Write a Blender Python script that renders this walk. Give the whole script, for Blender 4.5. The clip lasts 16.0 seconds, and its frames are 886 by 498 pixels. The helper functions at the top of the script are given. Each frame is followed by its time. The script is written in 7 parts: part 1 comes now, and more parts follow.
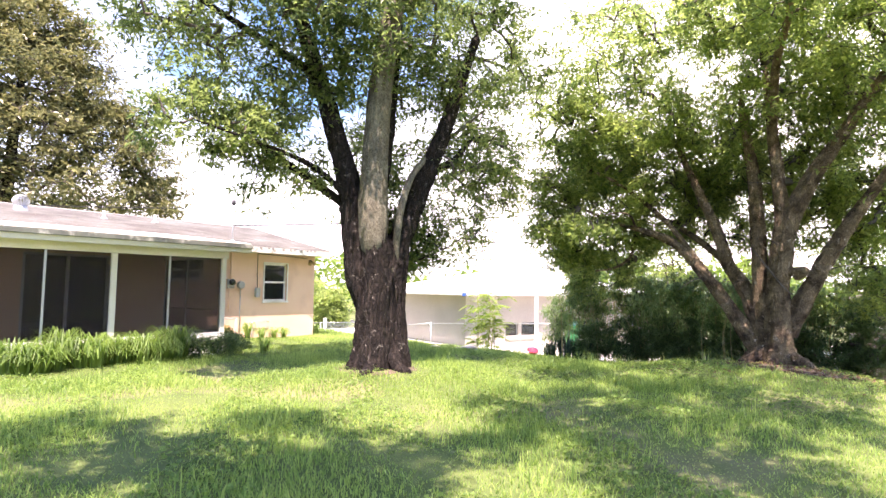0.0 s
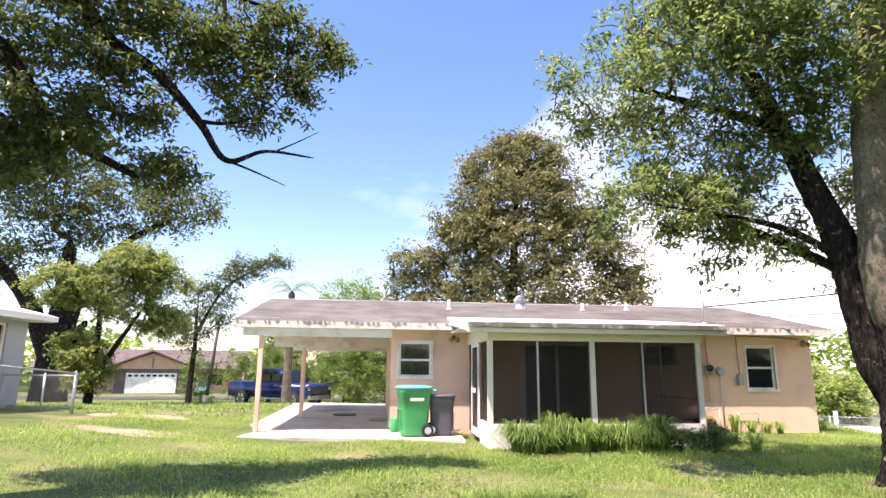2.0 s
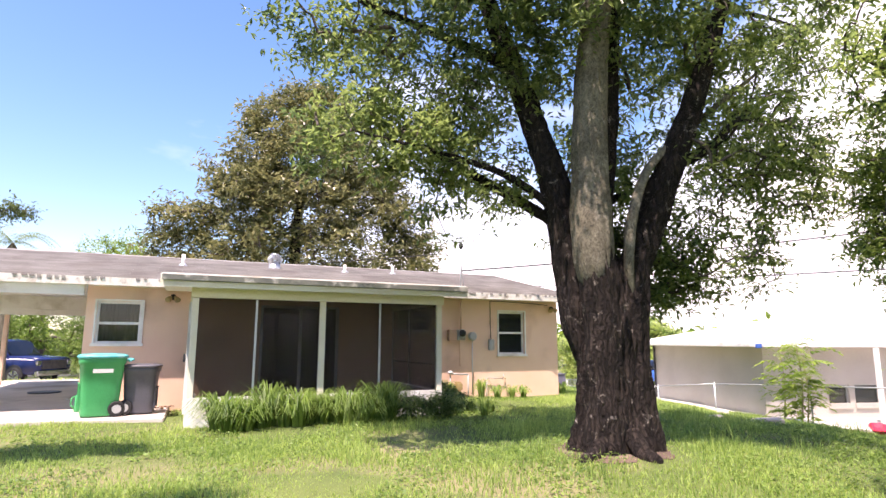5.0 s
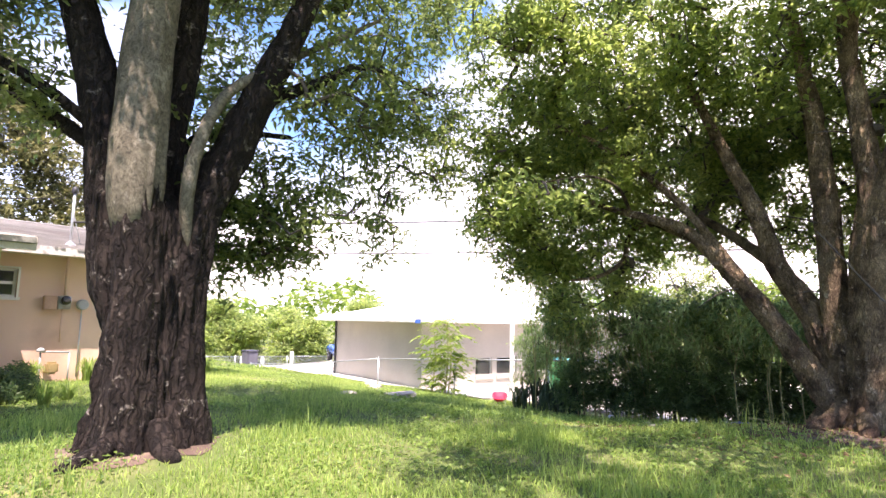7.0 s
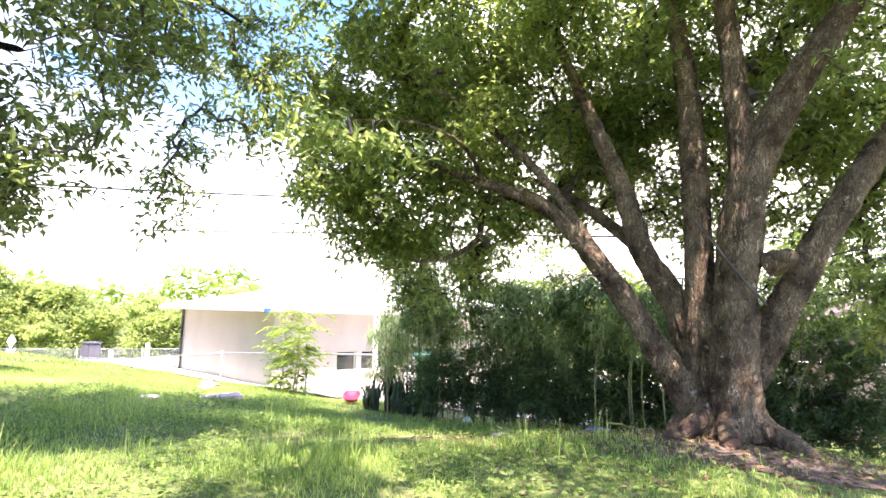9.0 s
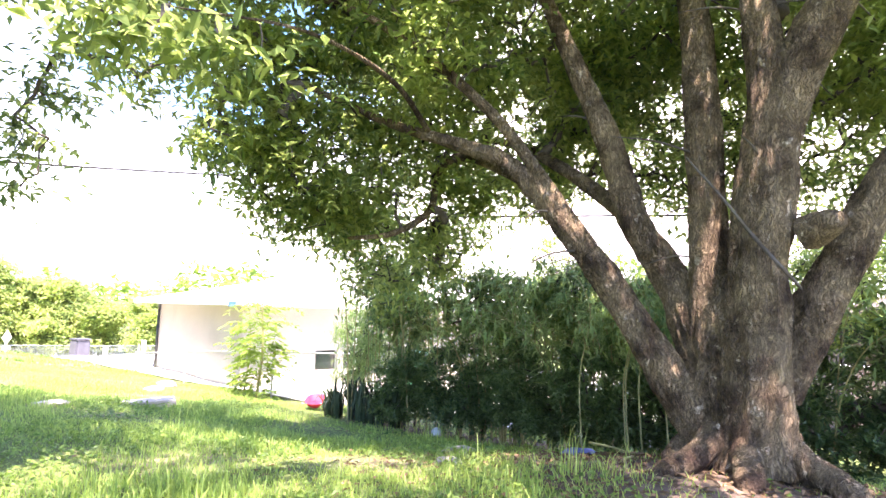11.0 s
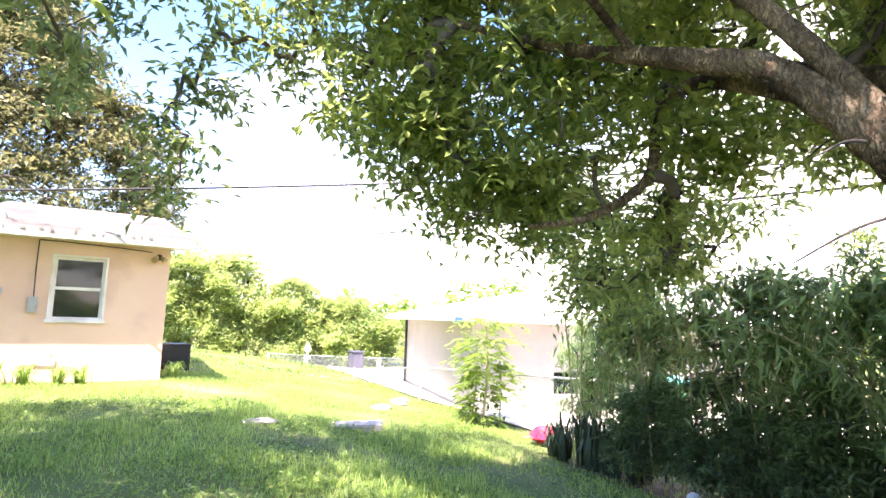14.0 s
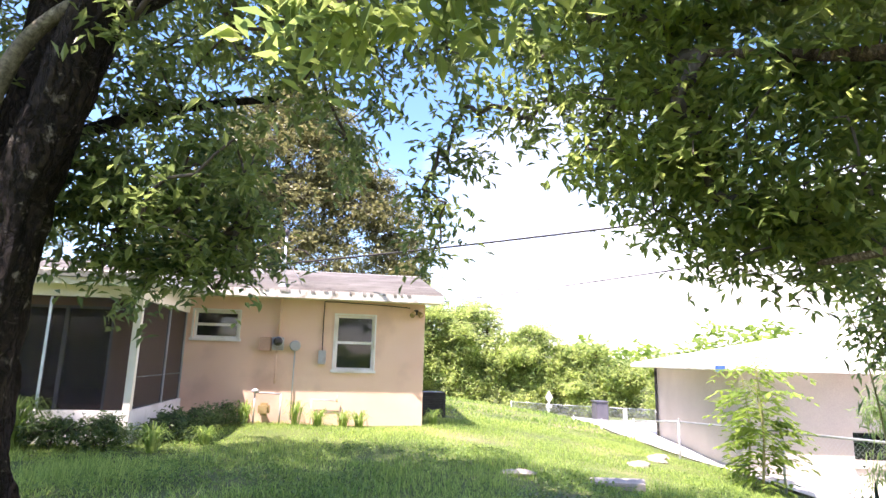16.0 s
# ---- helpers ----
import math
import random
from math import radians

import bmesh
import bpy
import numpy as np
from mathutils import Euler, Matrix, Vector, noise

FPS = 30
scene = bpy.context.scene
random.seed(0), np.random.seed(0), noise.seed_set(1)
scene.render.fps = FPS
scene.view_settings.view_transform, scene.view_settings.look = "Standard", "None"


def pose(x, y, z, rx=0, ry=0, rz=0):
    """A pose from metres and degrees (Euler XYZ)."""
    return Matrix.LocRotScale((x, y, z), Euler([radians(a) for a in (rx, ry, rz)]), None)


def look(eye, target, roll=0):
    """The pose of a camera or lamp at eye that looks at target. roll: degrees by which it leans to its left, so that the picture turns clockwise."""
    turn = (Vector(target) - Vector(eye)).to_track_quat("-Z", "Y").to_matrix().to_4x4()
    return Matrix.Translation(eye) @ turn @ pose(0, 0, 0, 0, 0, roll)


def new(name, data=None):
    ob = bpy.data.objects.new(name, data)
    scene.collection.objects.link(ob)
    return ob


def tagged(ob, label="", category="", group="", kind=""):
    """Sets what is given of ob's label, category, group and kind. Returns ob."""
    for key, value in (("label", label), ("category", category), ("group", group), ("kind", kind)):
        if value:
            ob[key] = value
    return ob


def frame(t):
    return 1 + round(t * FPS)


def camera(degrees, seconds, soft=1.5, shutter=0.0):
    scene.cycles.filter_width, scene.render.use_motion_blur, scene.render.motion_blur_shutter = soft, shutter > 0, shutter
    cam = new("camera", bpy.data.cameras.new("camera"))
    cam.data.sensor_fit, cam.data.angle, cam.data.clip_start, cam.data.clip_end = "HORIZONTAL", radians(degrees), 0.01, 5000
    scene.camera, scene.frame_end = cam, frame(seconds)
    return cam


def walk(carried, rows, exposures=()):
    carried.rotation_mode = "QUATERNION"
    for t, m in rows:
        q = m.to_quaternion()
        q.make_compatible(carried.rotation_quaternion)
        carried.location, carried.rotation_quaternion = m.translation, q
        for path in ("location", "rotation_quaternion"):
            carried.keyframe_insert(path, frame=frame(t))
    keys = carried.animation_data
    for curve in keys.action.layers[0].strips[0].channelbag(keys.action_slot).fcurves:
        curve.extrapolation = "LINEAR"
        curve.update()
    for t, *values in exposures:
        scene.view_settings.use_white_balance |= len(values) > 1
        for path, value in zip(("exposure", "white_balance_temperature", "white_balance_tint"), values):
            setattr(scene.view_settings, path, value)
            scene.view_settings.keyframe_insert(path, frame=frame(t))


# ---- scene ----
cam = camera(75.2, 16.0)
PATH = [
    (0, (-11.053, -13.867, 1.486), (-9.5, -12.614, 1.621), 0.9),
    (0.5, (-11.102, -13.968, 1.469), (-9.963, -12.344, 1.718), 1.4),
    (1, (-11.025, -13.857, 1.48), (-10.237, -12.043, 1.775), 1.1),
    (1.5, (-10.956, -13.733, 1.496), (-10.497, -11.818, 1.847), 0.6),
    (2, (-10.761, -13.569, 1.515), (-10.55, -11.622, 1.918), 0.5),
    (2.5, (-10.76, -13.337, 1.534), (-10.667, -11.384, 1.954), 0.5),
    (3, (-10.612, -13.1, 1.555), (-10.56, -11.145, 1.972), 0.0),
    (5.5, (-8.243, -12.395, 1.332), (-7.243, -10.687, 1.616), 0.6),
    (6, (-7.681, -12.362, 1.308), (-6.523, -10.753, 1.573), 0.9),
    (6.5, (-7.124, -12.341, 1.293), (-5.733, -10.926, 1.547), 0.8),
    (7, (-6.561, -12.405, 1.3), (-5.037, -11.134, 1.547), 1.0),
    (7.5, (-6.077, -12.437, 1.289), (-4.453, -11.297, 1.534), 1.5),
    (8, (-5.646, -12.395, 1.282), (-3.963, -11.339, 1.512), 1.4),
    (8.5, (-5.217, -12.306, 1.304), (-3.5, -11.305, 1.526), 1.5),
    (9, (-4.787, -12.223, 1.28), (-3.06, -11.24, 1.507), 1.6),
    (11.5, (-2.723, -12.118, 1.217), (-1.062, -11.024, 1.43), 1.9),
    (12, (-2.369, -12.016, 1.213), (-0.78, -10.821, 1.429), 1.8),
    (12.5, (-2.028, -11.915, 1.236), (-0.503, -10.638, 1.445), 1.8),
    (13, (-1.687, -11.808, 1.239), (-0.286, -10.397, 1.45), 1.7),
    (13.5, (-1.523, -11.591, 1.232), (-0.261, -10.055, 1.45), 2.1),
    (14, (-1.45, -11.463, 1.255), (-0.38, -9.791, 1.499), 1.9),
    (14.5, (-1.435, -11.438, 1.254), (-0.655, -9.62, 1.553), 1.6),
    (15, (-1.488, -11.439, 1.28), (-0.892, -9.556, 1.598), 1.6),
    (15.5, (-1.558, -11.425, 1.275), (-1.091, -9.512, 1.628), 1.7),
    (16, (-1.611, -11.407, 1.287), (-1.282, -9.471, 1.666), 1.5),
]
EXPOSURES = [(0.0, 1.95, 7050, 32), (0.5, 1.74, 7050, 32), (1.0, 1.44, 7050, 32), (2.0, 1.30, 7050, 32), (3.0, 1.29, 7050, 32), (5.5, 1.30, 7050, 32), (7.0, 1.66, 6950, 32), (9.0, 2.34, 6800, 32), (11.5, 2.81, 6820, 32), (12.5, 2.81, 6820, 32), (14.0, 2.52, 6750, 32), (16.0, 1.86, 6700, 32)]
walk(cam, [(t, look(eye, target, roll)) for t, eye, target, roll in PATH], EXPOSURES)

# ---- world and sun ----
SUN = Vector((-0.37, -0.28, 1.0)).normalized()
sun_data = bpy.data.lights.new("sun", "SUN")
sun_data.energy, sun_data.angle, sun_data.color = 5.0, radians(0.55), (1.0, 0.95, 0.87)
sun = new("sun", sun_data)
sun.matrix_world = look(SUN * 60, (0, 0, 0))
world = bpy.data.worlds.new("sky")
scene.world = world
world.use_nodes = True
wn, wl = world.node_tree.nodes, world.node_tree.links
wn.clear()
sky = wn.new("ShaderNodeTexSky")
sky.sky_type, sky.sun_disc = "NISHITA", False
sky.sun_elevation, sky.sun_rotation = math.asin(SUN.z), math.atan2(SUN.x, SUN.y)
sky.air_density, sky.dust_density, sky.ozone_density = 1.0, 0.6, 1.6
coord = wn.new("ShaderNodeTexCoord")
sep = wn.new("ShaderNodeSeparateXYZ")
wl.new(coord.outputs["Generated"], sep.inputs[0])
stretch = wn.new("ShaderNodeMapping")
stretch.inputs["Scale"].default_value = (1.0, 1.0, 2.2)
wl.new(coord.outputs["Generated"], stretch.inputs["Vector"])
cloud = wn.new("ShaderNodeTexNoise")
cloud.inputs["Scale"].default_value, cloud.inputs["Detail"].default_value, cloud.inputs["Roughness"].default_value = 2.3, 7.0, 0.48
wl.new(stretch.outputs[0], cloud.inputs["Vector"])
low = wn.new("ShaderNodeMapRange")
low.inputs["From Min"].default_value, low.inputs["From Max"].default_value = 0.05, 0.55
low.inputs["To Min"].default_value, low.inputs["To Max"].default_value = 0.14, -0.22
wl.new(sep.outputs["Z"], low.inputs["Value"])
east = wn.new("ShaderNodeMath")
east.operation = "MULTIPLY_ADD"
east.inputs[1].default_value, east.inputs[2].default_value = 0.56, -0.10
wl.new(sep.outputs["X"], east.inputs[0])
both = wn.new("ShaderNodeMath")
both.operation = "ADD"
wl.new(low.outputs[0], both.inputs[0])
wl.new(east.outputs[0], both.inputs[1])
total = wn.new("ShaderNodeMath")
total.operation = "ADD"
wl.new(cloud.outputs["Fac"], total.inputs[0])
wl.new(both.outputs[0], total.inputs[1])
edge = wn.new("ShaderNodeMapRange")
edge.inputs["From Min"].default_value, edge.inputs["From Max"].default_value = 0.47, 0.80
wl.new(total.outputs[0], edge.inputs["Value"])
tone = wn.new("ShaderNodeMix")
tone.data_type = "RGBA"
wl.new(edge.outputs[0], tone.inputs["Factor"])
richer = wn.new("ShaderNodeHueSaturation")
richer.inputs["Saturation"].default_value, richer.inputs["Value"].default_value = 1.22, 1.25
wl.new(sky.outputs["Color"], richer.inputs["Color"])
wl.new(richer.outputs[0], tone.inputs["A"])
tone.inputs["B"].default_value = (8.6, 8.8, 9.1, 1)
back = wn.new("ShaderNodeBackground")
back.inputs["Strength"].default_value = 0.11
wl.new(tone.outputs["Result"], back.inputs["Color"])
out = wn.new("ShaderNodeOutputWorld")
wl.new(back.outputs[0], out.inputs["Surface"])

# ---- materials ----


def surface(name, a, b, scale=4.0, rough=0.8, bump=0.3, fine=60.0, metal=0.0, stain=None, stain_scale=0.8, stretch_z=1.0, island=0.0, depth=0.01):
    """A two-scale material: blotches between colours a and b, fine grain in the relief, and optional stains."""
    m = bpy.data.materials.new(name)
    m.use_nodes = True
    n, l = m.node_tree.nodes, m.node_tree.links
    bsdf = n["Principled BSDF"]
    geo = n.new("ShaderNodeNewGeometry")
    mapping = n.new("ShaderNodeMapping")
    mapping.inputs["Scale"].default_value = (1, 1, stretch_z)
    l.new(geo.outputs["Position"], mapping.inputs["Vector"])
    big = n.new("ShaderNodeTexNoise")
    big.inputs["Scale"].default_value, big.inputs["Detail"].default_value = scale, 6
    l.new(mapping.outputs[0], big.inputs["Vector"])
    ramp = n.new("ShaderNodeMapRange")
    ramp.inputs["From Min"].default_value, ramp.inputs["From Max"].default_value = 0.32, 0.68
    l.new(big.outputs["Fac"], ramp.inputs["Value"])
    mix = n.new("ShaderNodeMix")
    mix.data_type = "RGBA"
    mix.inputs["A"].default_value, mix.inputs["B"].default_value = (*a, 1), (*b, 1)
    l.new(ramp.outputs[0], mix.inputs["Factor"])
    colour = mix.outputs["Result"]
    small = n.new("ShaderNodeTexNoise")
    small.inputs["Scale"].default_value, small.inputs["Detail"].default_value = fine, 4
    l.new(mapping.outputs[0], small.inputs["Vector"])
    if stain:
        patch = n.new("ShaderNodeTexNoise")
        patch.inputs["Scale"].default_value, patch.inputs["Detail"].default_value = stain_scale, 8
        l.new(geo.outputs["Position"], patch.inputs["Vector"])
        cut = n.new("ShaderNodeMapRange")
        cut.inputs["From Min"].default_value, cut.inputs["From Max"].default_value = 0.52, 0.68
        l.new(patch.outputs["Fac"], cut.inputs["Value"])
        over = n.new("ShaderNodeMix")
        over.data_type = "RGBA"
        l.new(cut.outputs[0], over.inputs["Factor"])
        l.new(colour, over.inputs["A"])
        over.inputs["B"].default_value = (*stain, 1)
        colour = over.outputs["Result"]
    if island:
        hue = n.new("ShaderNodeHueSaturation")
        vary = n.new("ShaderNodeMapRange")
        vary.inputs["To Min"].default_value, vary.inputs["To Max"].default_value = 1 - island, 1 + island
        l.new(geo.outputs["Random Per Island"], vary.inputs["Value"])
        l.new(vary.outputs[0], hue.inputs["Value"])
        l.new(colour, hue.inputs["Color"])
        colour = hue.outputs[0]
    grain = n.new("ShaderNodeMix")
    grain.data_type, grain.blend_type = "RGBA", "OVERLAY"
    grain.inputs["Factor"].default_value = 0.35
    l.new(colour, grain.inputs["A"])
    l.new(small.outputs["Fac"], grain.inputs["B"])
    l.new(grain.outputs["Result"], bsdf.inputs["Base Color"])
    bsdf.inputs["Roughness"].default_value, bsdf.inputs["Metallic"].default_value = rough, metal
    bsdf.inputs["Specular IOR Level"].default_value = 0.35
    if bump:
        bumped = n.new("ShaderNodeBump")
        bumped.inputs["Strength"].default_value, bumped.inputs["Distance"].default_value = bump, depth
        l.new(small.outputs["Fac"], bumped.inputs["Height"])
        l.new(bumped.outputs[0], bsdf.inputs["Normal"])
    return m


def leafy(name, dark, light, sheen=0.45, through_light=0.35, glow=None, patch=0.6):
    """Leaves: each one with its own tone between dark and light, in patches, shiny above and lit through."""
    m = bpy.data.materials.new(name)
    m.use_nodes = True
    n, l = m.node_tree.nodes, m.node_tree.links
    bsdf, end = n["Principled BSDF"], n["Material Output"]
    geo = n.new("ShaderNodeNewGeometry")
    big = n.new("ShaderNodeTexNoise")
    big.inputs["Scale"].default_value, big.inputs["Detail"].default_value = patch, 3
    l.new(geo.outputs["Position"], big.inputs["Vector"])
    add = n.new("ShaderNodeMath")
    add.operation = "MULTIPLY_ADD"
    add.inputs[1].default_value = 0.65
    l.new(geo.outputs["Random Per Island"], add.inputs[0])
    l.new(big.outputs["Fac"], add.inputs[2])
    fit_range = n.new("ShaderNodeMapRange")
    fit_range.inputs["From Min"].default_value, fit_range.inputs["From Max"].default_value = 0.38, 1.2
    l.new(add.outputs[0], fit_range.inputs["Value"])
    mix = n.new("ShaderNodeMix")
    mix.data_type = "RGBA"
    mix.inputs["A"].default_value, mix.inputs["B"].default_value = (*dark, 1), (*light, 1)
    l.new(fit_range.outputs[0], mix.inputs["Factor"])
    l.new(mix.outputs["Result"], bsdf.inputs["Base Color"])
    bsdf.inputs["Roughness"].default_value = 1 - sheen
    bsdf.inputs["Specular IOR Level"].default_value = 0.4
    lit = n.new("ShaderNodeBsdfTranslucent")
    bright = n.new("ShaderNodeHueSaturation")
    bright.inputs["Saturation"].default_value, bright.inputs["Value"].default_value = 1.02, 2.45
    l.new(mix.outputs["Result"], bright.inputs["Color"])
    l.new(bright.outputs[0], lit.inputs["Color"])
    blend = n.new("ShaderNodeMixShader")
    blend.inputs[0].default_value = through_light
    l.new(bsdf.outputs[0], blend.inputs[1])
    l.new(lit.outputs[0], blend.inputs[2])
    l.new(blend.outputs[0], end.inputs["Surface"])
    return m


def bark(name, dark, body, pale, across=16.0, squash=0.2, depth=0.03, crack=0.10, fleck=7.0, share=0.60, show=0.4):
    """Bark: plates parted by dark cracks, fibrous grain along the stem, big blotches and pale lichen flecks."""
    m = bpy.data.materials.new(name)
    m.use_nodes = True
    n, l = m.node_tree.nodes, m.node_tree.links
    bsdf = n["Principled BSDF"]
    bsdf.inputs["Roughness"].default_value, bsdf.inputs["Specular IOR Level"].default_value = 0.92, 0.25
    geo = n.new("ShaderNodeNewGeometry")
    warp = n.new("ShaderNodeTexNoise")
    warp.inputs["Scale"].default_value, warp.inputs["Detail"].default_value = 7.0, 6
    l.new(geo.outputs["Position"], warp.inputs["Vector"])
    bend = n.new("ShaderNodeVectorMath")
    bend.operation = "MULTIPLY_ADD"
    bend.inputs[1].default_value = (0.16, 0.16, 0.16)
    l.new(warp.outputs["Color"], bend.inputs[0])
    l.new(geo.outputs["Position"], bend.inputs[2])
    along = n.new("ShaderNodeMapping")
    along.inputs["Scale"].default_value = (1, 1, squash)
    l.new(bend.outputs[0], along.inputs["Vector"])
    plates = n.new("ShaderNodeTexVoronoi")
    plates.feature = "DISTANCE_TO_EDGE"
    plates.inputs["Scale"].default_value = across
    l.new(along.outputs[0], plates.inputs["Vector"])
    gap = n.new("ShaderNodeMapRange")
    gap.inputs["From Min"].default_value, gap.inputs["From Max"].default_value = 0.0, crack
    gap.inputs["To Min"].default_value = show
    l.new(plates.outputs["Distance"], gap.inputs["Value"])
    fibre = n.new("ShaderNodeTexNoise")
    fibre.inputs["Scale"].default_value, fibre.inputs["Detail"].default_value, fibre.inputs["Roughness"].default_value = across * 4, 6, 0.7
    l.new(along.outputs[0], fibre.inputs["Vector"])
    strong = n.new("ShaderNodeMapRange")
    strong.inputs["From Min"].default_value, strong.inputs["From Max"].default_value = 0.34, 0.66
    strong.inputs["To Min"].default_value, strong.inputs["To Max"].default_value = 0.14, 0.96
    l.new(fibre.outputs["Fac"], strong.inputs["Value"])
    blotch = n.new("ShaderNodeTexNoise")
    blotch.inputs["Scale"].default_value, blotch.inputs["Detail"].default_value, blotch.inputs["Roughness"].default_value = 3.2, 8, 0.65
    l.new(geo.outputs["Position"], blotch.inputs["Vector"])
    wide = n.new("ShaderNodeMapRange")
    wide.inputs["From Min"].default_value, wide.inputs["From Max"].default_value = 0.36, 0.62
    l.new(blotch.outputs["Fac"], wide.inputs["Value"])
    base = n.new("ShaderNodeMix")
    base.data_type = "RGBA"
    base.inputs["A"].default_value, base.inputs["B"].default_value = (*dark, 1), (*body, 1)
    l.new(wide.outputs[0], base.inputs["Factor"])
    spots = n.new("ShaderNodeTexNoise")
    spots.inputs["Scale"].default_value, spots.inputs["Detail"].default_value, spots.inputs["Roughness"].default_value = fleck, 9, 0.7
    l.new(bend.outputs[0], spots.inputs["Vector"])
    spot = n.new("ShaderNodeMapRange")
    spot.inputs["From Min"].default_value, spot.inputs["From Max"].default_value = share, share + 0.06
    l.new(spots.outputs["Fac"], spot.inputs["Value"])
    lichen = n.new("ShaderNodeMix")
    lichen.data_type = "RGBA"
    lichen.inputs["B"].default_value = (*pale, 1)
    l.new(spot.outputs[0], lichen.inputs["Factor"])
    l.new(base.outputs["Result"], lichen.inputs["A"])
    grain = n.new("ShaderNodeMix")
    grain.data_type, grain.blend_type = "RGBA", "OVERLAY"
    grain.inputs["Factor"].default_value = 0.75
    l.new(lichen.outputs["Result"], grain.inputs["A"])
    l.new(strong.outputs[0], grain.inputs["B"])
    cracked = n.new("ShaderNodeMix")
    cracked.data_type = "RGBA"
    cracked.inputs["A"].default_value = (dark[0] * 0.4, dark[1] * 0.4, dark[2] * 0.4, 1)
    l.new(gap.outputs[0], cracked.inputs["Factor"])
    l.new(grain.outputs["Result"], cracked.inputs["B"])
    l.new(cracked.outputs["Result"], bsdf.inputs["Base Color"])
    plate_bump = n.new("ShaderNodeBump")
    plate_bump.inputs["Strength"].default_value, plate_bump.inputs["Distance"].default_value = 0.9, depth
    l.new(gap.outputs[0], plate_bump.inputs["Height"])
    fibre_bump = n.new("ShaderNodeBump")
    fibre_bump.inputs["Strength"].default_value, fibre_bump.inputs["Distance"].default_value = 0.8, depth * 0.6
    l.new(fibre.outputs["Fac"], fibre_bump.inputs["Height"])
    l.new(plate_bump.outputs[0], fibre_bump.inputs["Normal"])
    l.new(fibre_bump.outputs[0], bsdf.inputs["Normal"])
    return m


def glass(name, tint=(0.02, 0.025, 0.03), clear=0.35):
    """A window pane: partly clear, dark behind, glossy."""
    m = bpy.data.materials.new(name)
    m.use_nodes = True
    n, l = m.node_tree.nodes, m.node_tree.links
    bsdf = n["Principled BSDF"]
    bsdf.inputs["Base Color"].default_value, bsdf.inputs["Roughness"].default_value = (*tint, 1), 0.03
    bsdf.inputs["Specular IOR Level"].default_value = 0.7
    clear_node = n.new("ShaderNodeBsdfTransparent")
    blend = n.new("ShaderNodeMixShader")
    blend.inputs[0].default_value = clear
    l.new(bsdf.outputs[0], blend.inputs[1])
    l.new(clear_node.outputs[0], blend.inputs[2])
    l.new(blend.outputs[0], n["Material Output"].inputs["Surface"])
    return m


def mesh_screen(name, tone_value, solid):
    m = bpy.data.materials.new(name)
    m.use_nodes = True
    n, l = m.node_tree.nodes, m.node_tree.links
    bsdf = n["Principled BSDF"]
    bsdf.inputs["Base Color"].default_value, bsdf.inputs["Roughness"].default_value = (*tone_value, 1), 0.8
    hole = n.new("ShaderNodeBsdfTransparent")
    blend = n.new("ShaderNodeMixShader")
    blend.inputs[0].default_value = 1 - solid
    l.new(bsdf.outputs[0], blend.inputs[1])
    l.new(hole.outputs[0], blend.inputs[2])
    l.new(blend.outputs[0], n["Material Output"].inputs["Surface"])
    return m


M_STUCCO = surface("peach_painted_block", (0.76, 0.510, 0.370), (0.81, 0.575, 0.43), 1.2, 0.9, 0.35, 90, stain=(0.60, 0.40, 0.30), stain_scale=0.9)
M_WHITE = surface("white_paint", (0.74, 0.74, 0.70), (0.80, 0.79, 0.76), 3, 0.6, 0.15, 70, stain=(0.58, 0.56, 0.50), stain_scale=2.5)
M_FASCIA = surface("peeling_white_paint", (0.58, 0.56, 0.49), (0.72, 0.71, 0.65), 5, 0.75, 0.3, 50, stain=(0.36, 0.33, 0.27), stain_scale=9.0, stretch_z=0.5)
M_GUTTER = surface("weathered_gutter", (0.10, 0.11, 0.095), (0.17, 0.18, 0.155), 4, 0.6, 0.2, 60, stain=(0.42, 0.42, 0.38), stain_scale=5)
M_CREAM = surface("cream_paint", (0.72, 0.68, 0.55), (0.78, 0.74, 0.62), 2, 0.7, 0.15, 60)
M_ROOF = surface("asphalt_shingle", (0.235, 0.225, 0.207), (0.325, 0.31, 0.288), 1.6, 0.95, 0.5, 120, stain=(0.225, 0.205, 0.19), stain_scale=0.9, island=0.10)
M_ROLL = surface("pale_roll_roofing", (0.60, 0.58, 0.55), (0.70, 0.69, 0.66), 1.5, 0.85, 0.3, 90, stain=(0.45, 0.42, 0.38), stain_scale=1.2)
M_CONCRETE = surface("concrete", (0.46, 0.42, 0.375), (0.56, 0.515, 0.46), 1.4, 0.9, 0.3, 70, stain=(0.30, 0.27, 0.235), stain_scale=0.7)
M_STEEL = surface("galvanised_steel", (0.42, 0.44, 0.45), (0.55, 0.57, 0.58), 6, 0.45, 0.1, 80, metal=0.7)
M_GREYBOX = surface("grey_enamel", (0.36, 0.37, 0.37), (0.44, 0.45, 0.45), 5, 0.5, 0.1, 60, stain=(0.30, 0.27, 0.24), stain_scale=5)
M_DARKMETAL = surface("dark_metal", (0.03, 0.03, 0.035), (0.06, 0.06, 0.06), 8, 0.45, 0.15, 90)
M_BLACK = surface("black_plastic", (0.018, 0.018, 0.02), (0.035, 0.035, 0.038), 5, 0.45, 0.1, 90)
M_GREEN = surface("green_plastic", (0.03, 0.30, 0.10), (0.045, 0.36, 0.13), 3, 0.4, 0.08, 90)
